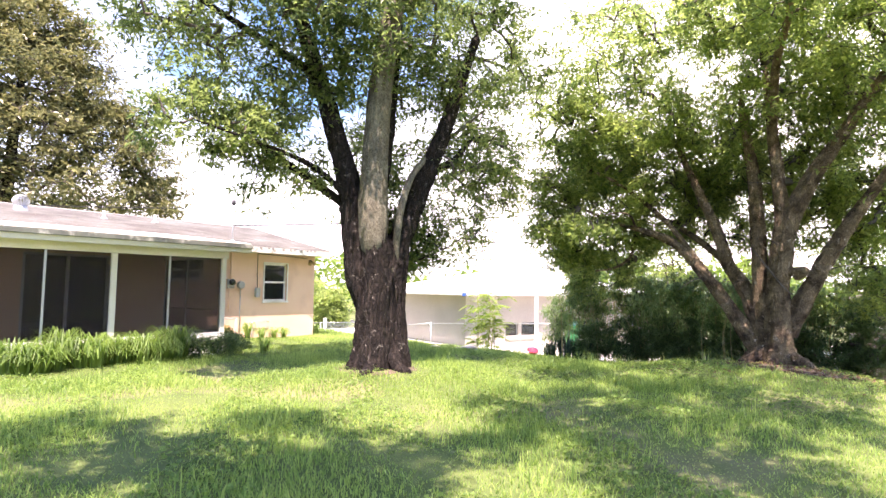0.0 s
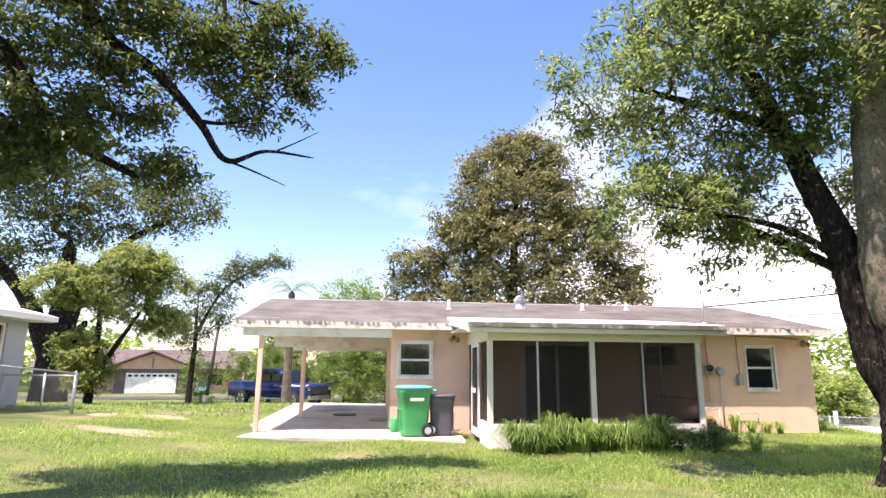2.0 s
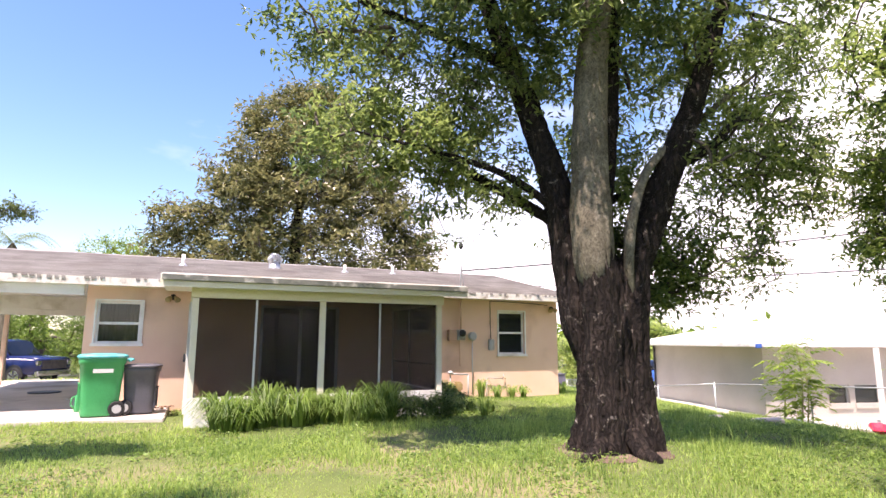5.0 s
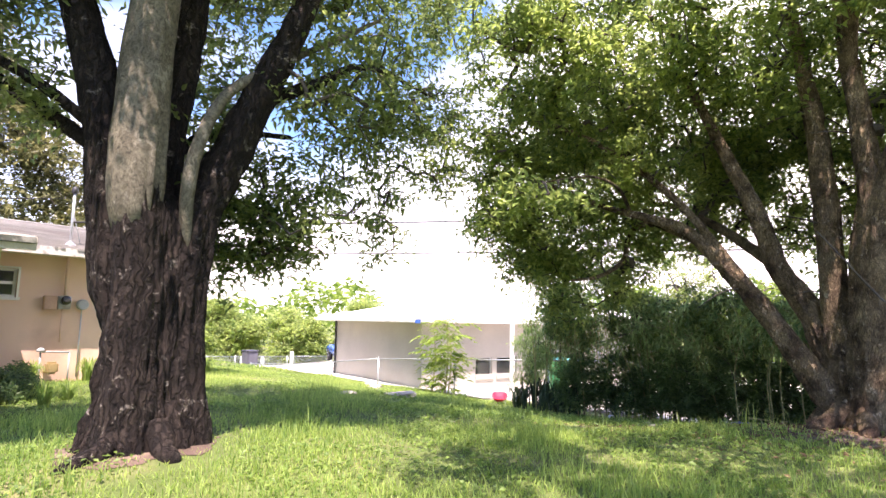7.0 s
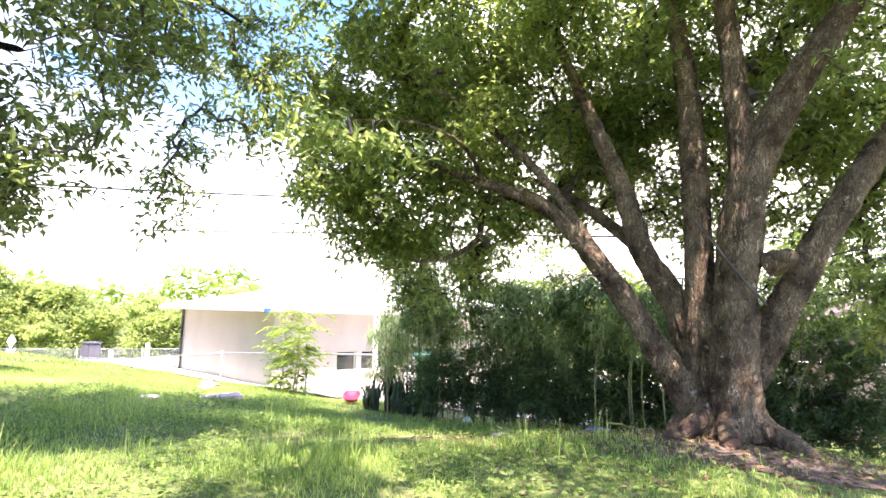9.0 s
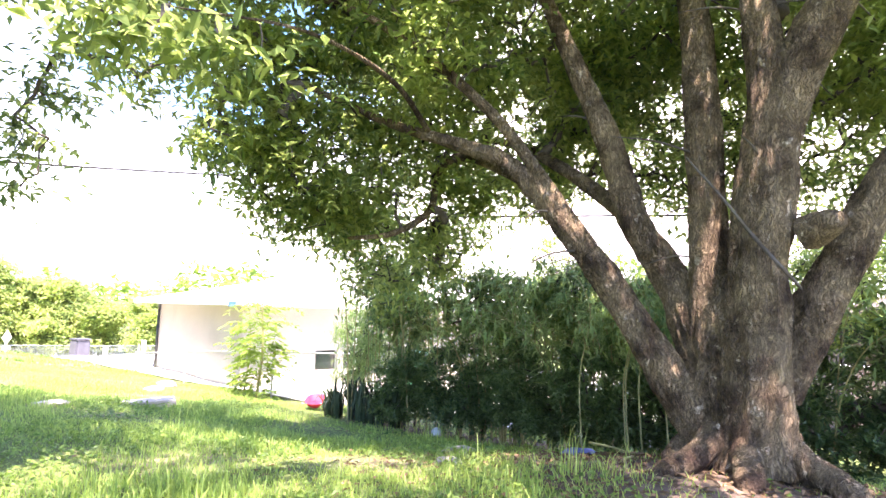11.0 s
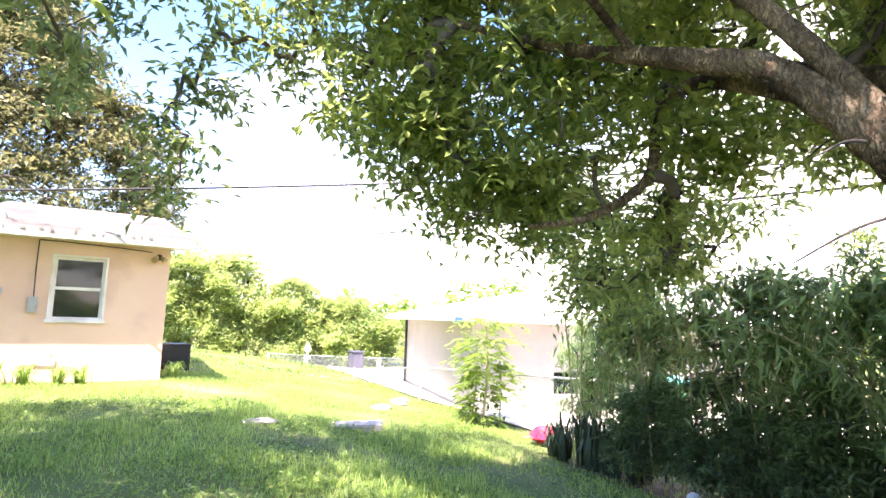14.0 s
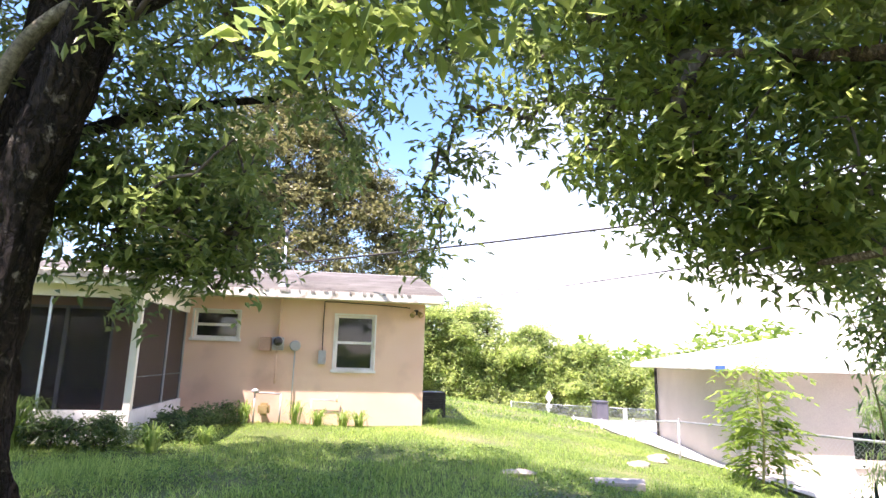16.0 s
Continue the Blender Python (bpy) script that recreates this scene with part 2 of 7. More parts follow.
M_TEAL = surface("teal_plastic", (0.05, 0.42, 0.45), (0.10, 0.50, 0.52), 3, 0.45, 0.1, 80, stain=(0.2, 0.45, 0.42), stain_scale=6)
M_GREYPLASTIC = surface("charcoal_plastic", (0.07, 0.07, 0.085), (0.10, 0.10, 0.115), 3, 0.45, 0.08, 90)
M_GLASS = glass("window_glass", clear=0.40)
M_DARKGLASS = glass("sliding_door_glass", (0.012, 0.013, 0.015), 0.12)
M_SCREEN = mesh_screen("insect_screen", (0.018, 0.0115, 0.0105), 0.44)
M_CURTAIN = surface("curtain_cloth", (0.45, 0.43, 0.38), (0.58, 0.56, 0.50), 12, 0.9, 0.2, 80)
M_BARK1 = bark("furrowed_dark_bark", (0.013, 0.0095, 0.008), (0.040, 0.030, 0.024), (0.22, 0.195, 0.165), across=17, squash=0.14, depth=0.05, crack=0.20, fleck=9.0, share=0.585, show=0.25)
M_BARKPALE = bark("smooth_pale_bark", (0.085, 0.076, 0.054), (0.140, 0.127, 0.091), (0.19, 0.175, 0.135), across=9, squash=0.6, depth=0.003, crack=0.02, fleck=5.0, share=0.58, show=0.85)
M_BARK2 = bark("shaggy_brown_bark", (0.058, 0.036, 0.025), (0.360, 0.265, 0.165), (0.55, 0.45, 0.34), across=38, squash=0.18, depth=0.055, crack=0.26, fleck=8.0, share=0.60, show=0.5)
M_TWIG = surface("twig_bark", (0.06, 0.048, 0.04), (0.12, 0.10, 0.085), 6, 0.9, 0.3, 60)
M_LEAF1 = leafy("glossy_green_leaf", (0.036, 0.066, 0.024), (0.165, 0.208, 0.064), 0.66, 0.54)
M_LEAF2 = leafy("camphor_leaf", (0.052, 0.090, 0.032), (0.225, 0.268, 0.078), 0.64, 0.72)
M_LEAF3 = leafy("magnolia_leaf", (0.042, 0.062, 0.024), (0.235, 0.225, 0.095), 0.68, 0.25)
M_LEAF4 = leafy("oak_leaf", (0.026, 0.046, 0.013), (0.100, 0.125, 0.034), 0.55, 0.40)
M_OLIVE = leafy("olive_feathery_leaf", (0.07, 0.11, 0.03), (0.26, 0.29, 0.09), 0.45, 0.45)
M_HEDGE = leafy("hedge_leaf", (0.04, 0.085, 0.016), (0.16, 0.235, 0.05), 0.5, 0.35, patch=1.1)
M_LEAF5 = leafy("light_shrub_leaf", (0.06, 0.12, 0.02), (0.20, 0.27, 0.05), 0.4, 0.4)
M_GRASS = leafy("lawn_grass", (0.072, 0.150, 0.028), (0.310, 0.390, 0.105), 0.42, 0.45, patch=0.35)
M_TUFT = leafy("border_grass", (0.045, 0.095, 0.018), (0.19, 0.28, 0.06), 0.5, 0.35)
M_DRY = leafy("fallen_leaf", (0.09, 0.055, 0.03), (0.25, 0.16, 0.09), 0.2, 0.1)
M_SOIL = surface("lawn_soil", (0.070, 0.105, 0.026), (0.13, 0.165, 0.045), 0.9, 0.95, 0.6, 45, stain=(0.23, 0.20, 0.11), stain_scale=0.42, depth=0.03)

# ---- mesh helpers ----


def part(name, bm, material, parent=None, label=""):
    me = bpy.data.meshes.new(name)
    bm.normal_update()
    bm.to_mesh(me)
    bm.free()
    ob = new(name, me)
    me.materials.append(material)
    if parent is not None:
        ob.parent = parent
    if label:
        ob["label"] = label
    return ob


def thing(name, label, category, group="", kind="", at=None):
    ob = new(name)
    ob.empty_display_size = 0.1
    if at is not None:
        ob.matrix_world = at
    return tagged(ob, label, category, group, kind)


def box(x0, x1, y0, y1, z0, z1, bevel=0.0, bm=None, m=None):
    own = bm is None
    bm = bm or bmesh.new()
    vs = [bm.verts.new(p) for p in ((x0, y0, z0), (x1, y0, z0), (x1, y1, z0), (x0, y1, z0), (x0, y0, z1), (x1, y0, z1), (x1, y1, z1), (x0, y1, z1))]
    fs = [bm.faces.new([vs[i] for i in q]) for q in ((3, 2, 1, 0), (4, 5, 6, 7), (0, 1, 5, 4), (1, 2, 6, 5), (2, 3, 7, 6), (3, 0, 4, 7))]
    if bevel and own:
        bmesh.ops.bevel(bm, geom=bm.edges[:], offset=bevel, segments=2, affect="EDGES")
    if m is not None:
        bmesh.ops.transform(bm, matrix=m, verts=vs if not bevel else bm.verts[:])
    return bm


def prism(points, y0, y1, axis="y", bevel=0.0):
    """A slab of the given outline (pairs), pushed from y0 to y1 along an axis."""
    bm = bmesh.new()
    put = {"y": lambda p, d: (p[0], d, p[1]), "x": lambda p, d: (d, p[0], p[1]), "z": lambda p, d: (p[0], p[1], d)}[axis]
    a = [bm.verts.new(put(p, y0)) for p in points]
    b = [bm.verts.new(put(p, y1)) for p in points]
    bm.faces.new(a)
    bm.faces.new(b[::-1])
    for i in range(len(a)):
        j = (i + 1) % len(a)
        bm.faces.new((a[j], a[i], b[i], b[j]))
    bmesh.ops.recalc_face_normals(bm, faces=bm.faces[:])
    if bevel:
        bmesh.ops.bevel(bm, geom=bm.edges[:], offset=bevel, segments=2, affect="EDGES")
    return bm


def lathe(profile, sides=24, bm=None, m=None):
    """A turned body: (radius, height) pairs round z."""
    bm = bm or bmesh.new()
    rings = [[bm.verts.new((max(r, 1e-4) * math.cos(2 * math.pi * i / sides), max(r, 1e-4) * math.sin(2 * math.pi * i / sides), z)) for i in range(sides)] for r, z in profile]
    made = [v for ring in rings for v in ring]
    for a, b in zip(rings, rings[1:]):
        for i in range(sides):
            j = (i + 1) % sides
            bm.faces.new((a[i], a[j], b[j], b[i])).smooth = True
    bm.faces.new(rings[0][::-1])
    bm.faces.new(rings[-1])
    if m is not None:
        bmesh.ops.transform(bm, matrix=m, verts=made)
    return bm


def rod(a, b, r0, r1=None, sides=8, bm=None):
    """A round bar from a to b."""
    a, b = Vector(a), Vector(b)
    turn = (b - a).to_track_quat("Z", "Y").to_matrix().to_4x4()
    return lathe([(r0, 0), (r1 if r1 is not None else r0, (b - a).length)], sides, bm, Matrix.Translation(a) @ turn)


def pipe(points, r, sides=8, bm=None):
    bm = bm or bmesh.new()
    for a, b in zip(points, points[1:]):
        rod(a, b, r, r, sides, bm)
    return bm


def cloud_mesh(name, verts, faces, material, parent=None, smooth=False):
    """A mesh from arrays; faces all quads or all triangles."""
    me = bpy.data.meshes.new(name)
    k = faces.shape[1]
    me.vertices.add(len(verts))
    me.vertices.foreach_set("co", np.asarray(verts, np.float32).ravel())
    me.loops.add(faces.size)
    me.loops.foreach_set("vertex_index", faces.astype(np.int32).ravel())
    me.polygons.add(len(faces))
    me.polygons.foreach_set("loop_start", np.arange(0, faces.size, k, dtype=np.int32))
    me.polygons.foreach_set("use_smooth", np.full(len(faces), smooth))
    me.materials.append(material)
    me.update(calc_edges=True)
    ob = new(name, me)
    if parent is not None:
        ob.parent = parent
    return ob


def smoothstep(a, b, v):
    u = np.clip((v - a) / (b - a), 0, 1)
    return u * u * (3 - 2 * u)


def ground_z(x, y):
    """The height of the lawn: level round the house, falling to the neighbour and to the street, with mounds at the trees."""
    x, y = np.asarray(x, float), np.asarray(y, float)
    z = 0.05 - 0.80 * smoothstep(-1.5, 7.5, x - 0.15 * (y + 4))
    z = z + 0.46 * np.exp(-((x - 1.9) ** 2 + (y + 12.0) ** 2) / 7.2) + 0.10 * np.exp(-((x + 4.2) ** 2 + (y + 6.9) ** 2) / 3.0)
    z = z - 1.15 * smoothstep(8, 27, y) - 0.55 * smoothstep(4, 26, y) * smoothstep(1, 7, x) - 0.7 * smoothstep(30, 70, y)
    z = z + 0.30 * np.exp(-((x + 19.0) ** 2 + (y + 5.0) ** 2) / 18.0)
    z = z + 0.16 * smoothstep(-12, -17, x) * (1 - smoothstep(4, 12, y))
    z = z + 0.35 * np.exp(-((x + 21.5) ** 2) / 14.0 - ((y + 1.0) ** 2) / 30.0)
    return z + 0.025 * np.sin(1.3 * x + 0.7 * y) * np.sin(0.9 * y - 0.5 * x + 1.0)


def gz(x, y):
    return float(ground_z(x, y))

# ---- ground ----


def spaced(edges):
    """Grid lines that are close together near the walk and wide apart far off."""
    return np.concatenate([np.arange(a, b, step) for a, b, step in edges])


xs = spaced([(-900, -100, 80), (-100, -30, 7), (-30, -18, 1.2), (-18, 9, 0.3), (9, 30, 1.2), (30, 100, 7), (100, 901, 80)])
ys = spaced([(-900, -100, 80), (-100, -30, 7), (-30, -18, 1.2), (-18, 8, 0.3), (8, 40, 1.2), (40, 100, 7), (100, 901, 80)])
gx, gy = np.meshgrid(xs, ys)
flat = np.stack([gx, gy, ground_z(gx, gy)], -1).reshape(-1, 3)
ii = np.arange(len(ys) * len(xs)).reshape(len(ys), len(xs))
quads = np.stack([ii[:-1, :-1], ii[:-1, 1:], ii[1:, 1:], ii[1:, :-1]], -1).reshape(-1, 4)
ground = cloud_mesh("ground", flat, quads, M_SOIL, smooth=True)
tagged(ground, "sunlit sandy lawn soil sloping to the street", "ground", kind="structure")

# ---- house ----
house = thing("house", "single-storey peach block house with grey shingle roof", "house")
EAVE, RIDGE, EAVE_Y, RIDGE_Y, BACK_Y = 2.50, 3.44, -0.45, 3.8, 8.05
SLOPE = (RIDGE - EAVE) / (RIDGE_Y - EAVE_Y)
WALL_X0, T = -10.47, 0.2


def wall_x(x0, x1, y0, y1, z0, z1, holes, material, parent, name="wall"):
    """A wall along x with openings (x0, x1, z0, z1) through it."""
    bm = bmesh.new()
    cuts_x = sorted({x0, x1, *[h[0] for h in holes], *[h[1] for h in holes]})
    cuts_z = sorted({z0, z1, *[h[2] for h in holes], *[h[3] for h in holes]})
    for a, b in zip(cuts_x, cuts_x[1:]):
        run = None
        for c, d in zip(cuts_z, cuts_z[1:]):
            inside = any(h[0] <= (a + b) / 2 <= h[1] and h[2] <= (c + d) / 2 <= h[3] for h in holes)
            if inside:
                if run:
                    box(a, b, y0, y1, *run, bm=bm)
                run = None
            else:
                run = (run[0], d) if run else (c, d)
        if run:
            box(a, b, y0, y1, *run, bm=bm)
    bmesh.ops.remove_doubles(bm, verts=bm.verts[:], dist=0.0005)
    return part(name, bm, material, parent)


WIN_A, WIN_B, WIN_C = (-10.29, -9.54, 1.30, 2.09), (-1.73, -0.99, 1.05, 2.09), (-4.33, -3.53, 1.58, 2.09)
DOOR = (-7.35, -5.70, 0.20, 2.09)
wall_x(WALL_X0, 0, 0, T, -0.6, 2.52, [WIN_A, WIN_B, WIN_C, DOOR], M_STUCCO, house)
part("wall", prism([(0.2, -1.2), (7.6, -1.2), (7.6, 2.5), (3.8, 3.34), (0.2, 2.5)], -T, 0, "x"), M_STUCCO, house)
part("wall", prism([(0.2, -0.6), (7.6, -0.6), (7.6, 2.5), (3.8, 3.34), (0.2, 2.5)], WALL_X0, WALL_X0 + T, "x"), M_STUCCO, house)
part("wall", box(WALL_X0 + T, -T, 7.4, 7.6, -0.9, 2.5), M_STUCCO, house)
part("interior_floor", box(WALL_X0 + T, -T, T, 7.4, 0.0, 0.15), M_CONCRETE, house)
part("interior_ceiling", box(WALL_X0 + T, -T, T, 7.4, 2.44, 2.49), M_WHITE, house)
part("interior_partition", box(WALL_X0 + T, -T, 3.6, 3.7, 0.15, 2.44), M_GREYBOX, house)


def window(hole, y, parent, rail=0.5, curtain=False):
    """A white single-hung window: frame, sash rail, two panes, sill."""
    x0, x1, z0, z1 = hole
    f = 0.045
    win = part("window", box(x0, x0 + f, y + 0.0, y + 0.09, z0, z1), M_WHITE, parent)
    bm = bmesh.new()
    box(x1 - f, x1, y, y + 0.09, z0, z1, bm=bm)
    box(x0 + f, x1 - f, y, y + 0.09, z1 - f, z1, bm=bm)
    box(x0 + f, x1 - f, y, y + 0.09, z0, z0 + f, bm=bm)
    part("frame", bm, M_WHITE, win)
    zm = z0 + (z1 - z0) * rail
    part("sash_rail", box(x0 + f, x1 - f, y - 0.004, y + 0.05, zm - 0.025, zm + 0.025, 0.004), M_WHITE, win)
    part("sill", box(x0 - 0.06, x1 + 0.06, y - 0.10, y - 0.053, z0 - 0.05, z0 + 0.005, 0.008), M_WHITE, win)
    casing = bmesh.new()
    for a in ((x0 - 0.035, x0, z0 + 0.006, z1 + 0.035), (x1, x1 + 0.035, z0 + 0.006, z1 + 0.035), (x0, x1, z1, z1 + 0.035)):
        box(a[0], a[1], y - 0.072, y - 0.053, a[2], a[3], bm=casing)
    part("casing", casing, M_WHITE, win)
    for a, b in ((z0 + f, zm - 0.025), (zm + 0.025, z1 - f)):
        part("pane", box(x0 + f, x1 - f, y + 0.03, y + 0.036, a, b), M_GLASS, win)
    if curtain:
        for a, b in ((x0 + f, x0 + 0.36), (x0 + 0.44, x1 - f)):
            k = 40
            px = np.linspace(a, b, k)
            wave = y + 0.13 + 0.018 * np.sin(px * 95) + 0.008 * np.sin(px * 41)
            v = np.concatenate([np.stack([px, wave, np.full(k, z0 - 0.05)], 1), np.stack([px, wave, np.full(k, z1 + 0.03)], 1)])
            q = np.array([(i, i + 1, k + i + 1, k + i) for i in range(k - 1)])
            cloud_mesh("curtain", v, q, M_CURTAIN, win, True)
    return win


window(WIN_A, 0.05, house, 0.48, True)
window(WIN_B, 0.05, house, 0.5)
window(WIN_C, 0.05, house, 0.5)
part("blind", box(WIN_B[0] + 0.05, WIN_B[1] - 0.05, 0.11, 0.13, 1.93, 2.06), M_CREAM, house)

# roof: two slopes of lapped courses, from the carport to the far gable
ROOF_X0, ROOF_X1 = -13.95, 0.29
deck = bmesh.new()
for side in (0, 1):
    n_course = 30
    for k in range(n_course):
        u0, u1 = k / n_course, (k + 1.25) / n_course
        y_a, y_b = (EAVE_Y + (RIDGE_Y - EAVE_Y) * u for u in (u0, min(u1, 1.0)))
        z_a, z_b = (EAVE + SLOPE * (y - EAVE_Y) for y in (y_a, y_b))
        if side:
            y_a, y_b = 2 * RIDGE_Y - y_a, 2 * RIDGE_Y - y_b
        if side == 0:
            x = ROOF_X0
            row = k % 2
            while x < ROOF_X1 - 0.01:
                w = 0.92 if x > ROOF_X0 or not row else 0.46
                e = min(x + w, ROOF_X1)
                lift = 0.022 + 0.006 * random.random()
                v = [deck.verts.new(p) for p in ((x + 0.001, y_a - 0.01, z_a + lift), (e - 0.001, y_a - 0.01, z_a + lift), (e - 0.001, y_b, z_b + 0.003), (x + 0.001, y_b, z_b + 0.003), (x + 0.001, y_a - 0.01, z_a), (e - 0.001, y_a - 0.01, z_a))]
                deck.faces.new(v[:4])
                deck.faces.new((v[4], v[5], v[1], v[0]))
                x = e
        else:
            v = [deck.verts.new(p) for p in ((ROOF_X0, y_a, z_a + 0.012), (ROOF_X0, y_b, z_b), (ROOF_X1, y_b, z_b), (ROOF_X1, y_a, z_a + 0.012))]
            deck.faces.new(v)
tagged(part("shingles", deck, M_ROOF, house), kind="stuff")
part("roof", prism([(EAVE_Y, EAVE - 0.10), (EAVE_Y, EAVE - 0.004), (RIDGE_Y, RIDGE - 0.004), (BACK_Y, EAVE - 0.004), (BACK_Y, EAVE - 0.10), (RIDGE_Y, RIDGE - 0.12)], ROOF_X0 + 0.01, ROOF_X1 - 0.01, "x"), M_ROLL, house)
part("ridge_cap", prism([(RIDGE_Y - 0.15, RIDGE - 0.02), (RIDGE_Y, RIDGE + 0.03), (RIDGE_Y + 0.15, RIDGE - 0.02)], ROOF_X0, ROOF_X1, "x"), M_ROOF, house)
part("fascia", box(ROOF_X0, ROOF_X1, EAVE_Y - 0.03, EAVE_Y - 0.003, EAVE - 0.15, EAVE - 0.005), M_FASCIA, house)
part("soffit", box(ROOF_X0 + 3.55, ROOF_X1 - 0.02, EAVE_Y, -0.003, EAVE - 0.135, EAVE - 0.105), M_CREAM, house)
part("carport_ceiling", box(ROOF_X0 + 0.02, WALL_X0 - 0.004, EAVE_Y, BACK_Y - 0.05, EAVE - 0.135, EAVE - 0.105), M_WHITE, house)
for x in (ROOF_X0 + 0.001, ROOF_X1 - 0.03):
    part("bargeboard", prism([(EAVE_Y, EAVE - 0.16), (EAVE_Y, EAVE - 0.015), (RIDGE_Y, RIDGE - 0.015), (BACK_Y, EAVE - 0.015), (BACK_Y, EAVE - 0.16), (RIDGE_Y, RIDGE - 0.16)], x - 0.012, x + 0.024, "x"), M_FASCIA, house)
# dark nail-on shingle ends that poke over the eave
ends = bmesh.new()
for k in range(120):
    x = ROOF_X0 + 0.06 + k * 0.118 + random.uniform(-0.02, 0.02)
    if x < ROOF_X1 - 0.1 and random.random() < 0.45 and not -9.2 < x < -4.1:
        box(x, x + random.uniform(0.03, 0.09), EAVE_Y - 0.042, EAVE_Y - 0.031, EAVE - random.uniform(0.03, 0.06), EAVE - 0.004, bm=ends)
tagged(part("shingle_edge", ends, M_ROOF, house), kind="stuff")

# carport: beams, posts, slab
part("beam", box(-13.75, WALL_X0 - 0.004, -0.36, -0.24, 2.17, 2.364), M_WHITE, house)
part("beam", box(-13.75, WALL_X0 - 0.004, 3.55, 3.67, 2.06, 2.364), M_WHITE, house)
part("beam", box(-13.75, WALL_X0 - 0.004, 7.4, 7.52, 2.06, 2.364), M_WHITE, house)
for px_, py_, h_ in ((-13.35, -0.3, 2.17), (-12.9, 3.61, 2.06), (-13.35, 7.46, 2.06)):
    part("carport_post", box(px_ - 0.05, px_ + 0.05, py_ - 0.05, py_ + 0.05, 0.10, h_ - 0.004, 0.008), M_STUCCO, house)
slab = part("slab", prism([(-13.75, -1.15), (-12.3, -1.35), (-9.0, -1.85), (-8.95, 0), (WALL_X0, 0), (WALL_X0, 9.2), (-13.9, 9.2)], -0.15, 0.12, "z", 0.01), M_CONCRETE)
slab.name = "pavement"
tagged(slab, "pale concrete carport slab and apron", "pavement", kind="structure")

# screened porch
PX0, PX1, PY = -8.70, -4.42, -2.63
part("knee_wall", box(PX0, PX1, PY, PY + 0.15, -0.3, 0.49), M_WHITE, house)
part("knee_wall", box(PX1 - 0.15, PX1, PY + 0.15, -0.003, -0.3, 0.49), M_WHITE, house)
part("knee_wall", box(PX0, PX0 + 0.15, PY + 0.15, PY + 0.95, -0.3, 0.49), M_WHITE, house)
part("porch_floor", box(PX0 + 0.15, PX1 - 0.15, PY + 0.15, -0.003, -0.2, 0.14), M_CONCRETE, house)
part("porch_beam", box(PX0 - 0.02, PX1 + 0.02, PY - 0.03, PY + 0.12, 2.03, 2.28), M_CREAM, house)
for x in (PX0, PX1 - 0.1):
    part("porch_beam", box(x, x + 0.1, PY + 0.12, -0.003, 2.03, 2.28), M_CREAM, house)
for x0_, w_ in ((PX0, 0.10), (-6.69, 0.10), (PX1 - 0.10, 0.10)):
    part("porch_post", box(x0_, x0_ + w_, PY + 0.01, PY + 0.11, 0.49, 2.03, 0.006), M_CREAM, house)
for x in (-7.74, -5.63):
    part("mullion", box(x, x + 0.035, PY + 0.04, PY + 0.08, 0.49, 2.03), M_STEEL, house)
for a, b in ((PX0 + 0.1, -7.74), (-7.705, -6.69), (-6.59, -5.63), (-5.595, PX1 - 0.1)):
    part("screen", box(a, b, PY + 0.058, PY + 0.061, 0.49, 2.03), M_SCREEN, house)
part("mid_rail", box(PX1 - 0.06, PX1 - 0.04, PY + 0.12, -0.003, 0.93, 0.945), M_GUTTER, house)
for y in (-1.08, -0.06):
    part("mullion", box(PX1 - 0.07, PX1 - 0.03, y, y + 0.035, 0.49, 2.03), M_STEEL, house)
for y0, y1 in ((PY + 0.12, -1.08), (-1.045, -0.06)):
    part("screen", box(PX1 - 0.052, PX1 - 0.049, y0, y1, 0.49, 2.03), M_SCREEN, house)
part("mullion", box(PX0 + 0.03, PX0 + 0.07, -0.75, -0.71, 0.14, 2.03), M_WHITE, house)
part("screen", box(PX0 + 0.05, PX0 + 0.053, -0.71, -0.01, 0.14, 2.03), M_SCREEN, house)
part("screen", box(PX0 + 0.05, PX0 + 0.053, PY + 0.12, PY + 0.93, 0.49, 2.03), M_SCREEN, house)
door = part("screen_door", box(PX0 - 0.025, PX0 + 0.01, -1.66, -1.58, 0.15, 2.02), M_WHITE, house, "white aluminium screen door")
bm = bmesh.new()
box(PX0 - 0.025, PX0 + 0.01, -0.84, -0.76, 0.15, 2.02, bm=bm)
for z0_, z1_ in ((0.15, 0.30), (1.00, 1.09), (1.94, 2.02)):
    box(PX0 - 0.025, PX0 + 0.01, -1.58, -0.84, z0_, z1_, bm=bm)
part("door_frame", bm, M_WHITE, door)
part("screen", box(PX0 - 0.01, PX0 - 0.007, -1.58, -0.84, 0.30, 1.00), M_SCREEN, door)
part("screen", box(PX0 - 0.01, PX0 - 0.007, -1.58, -0.84, 1.09, 1.94), M_SCREEN, door)
part("door_handle", box(PX0 - 0.07, PX0 - 0.03, -1.63, -1.60, 1.0, 1.14, 0.008), M_DARKMETAL, door)
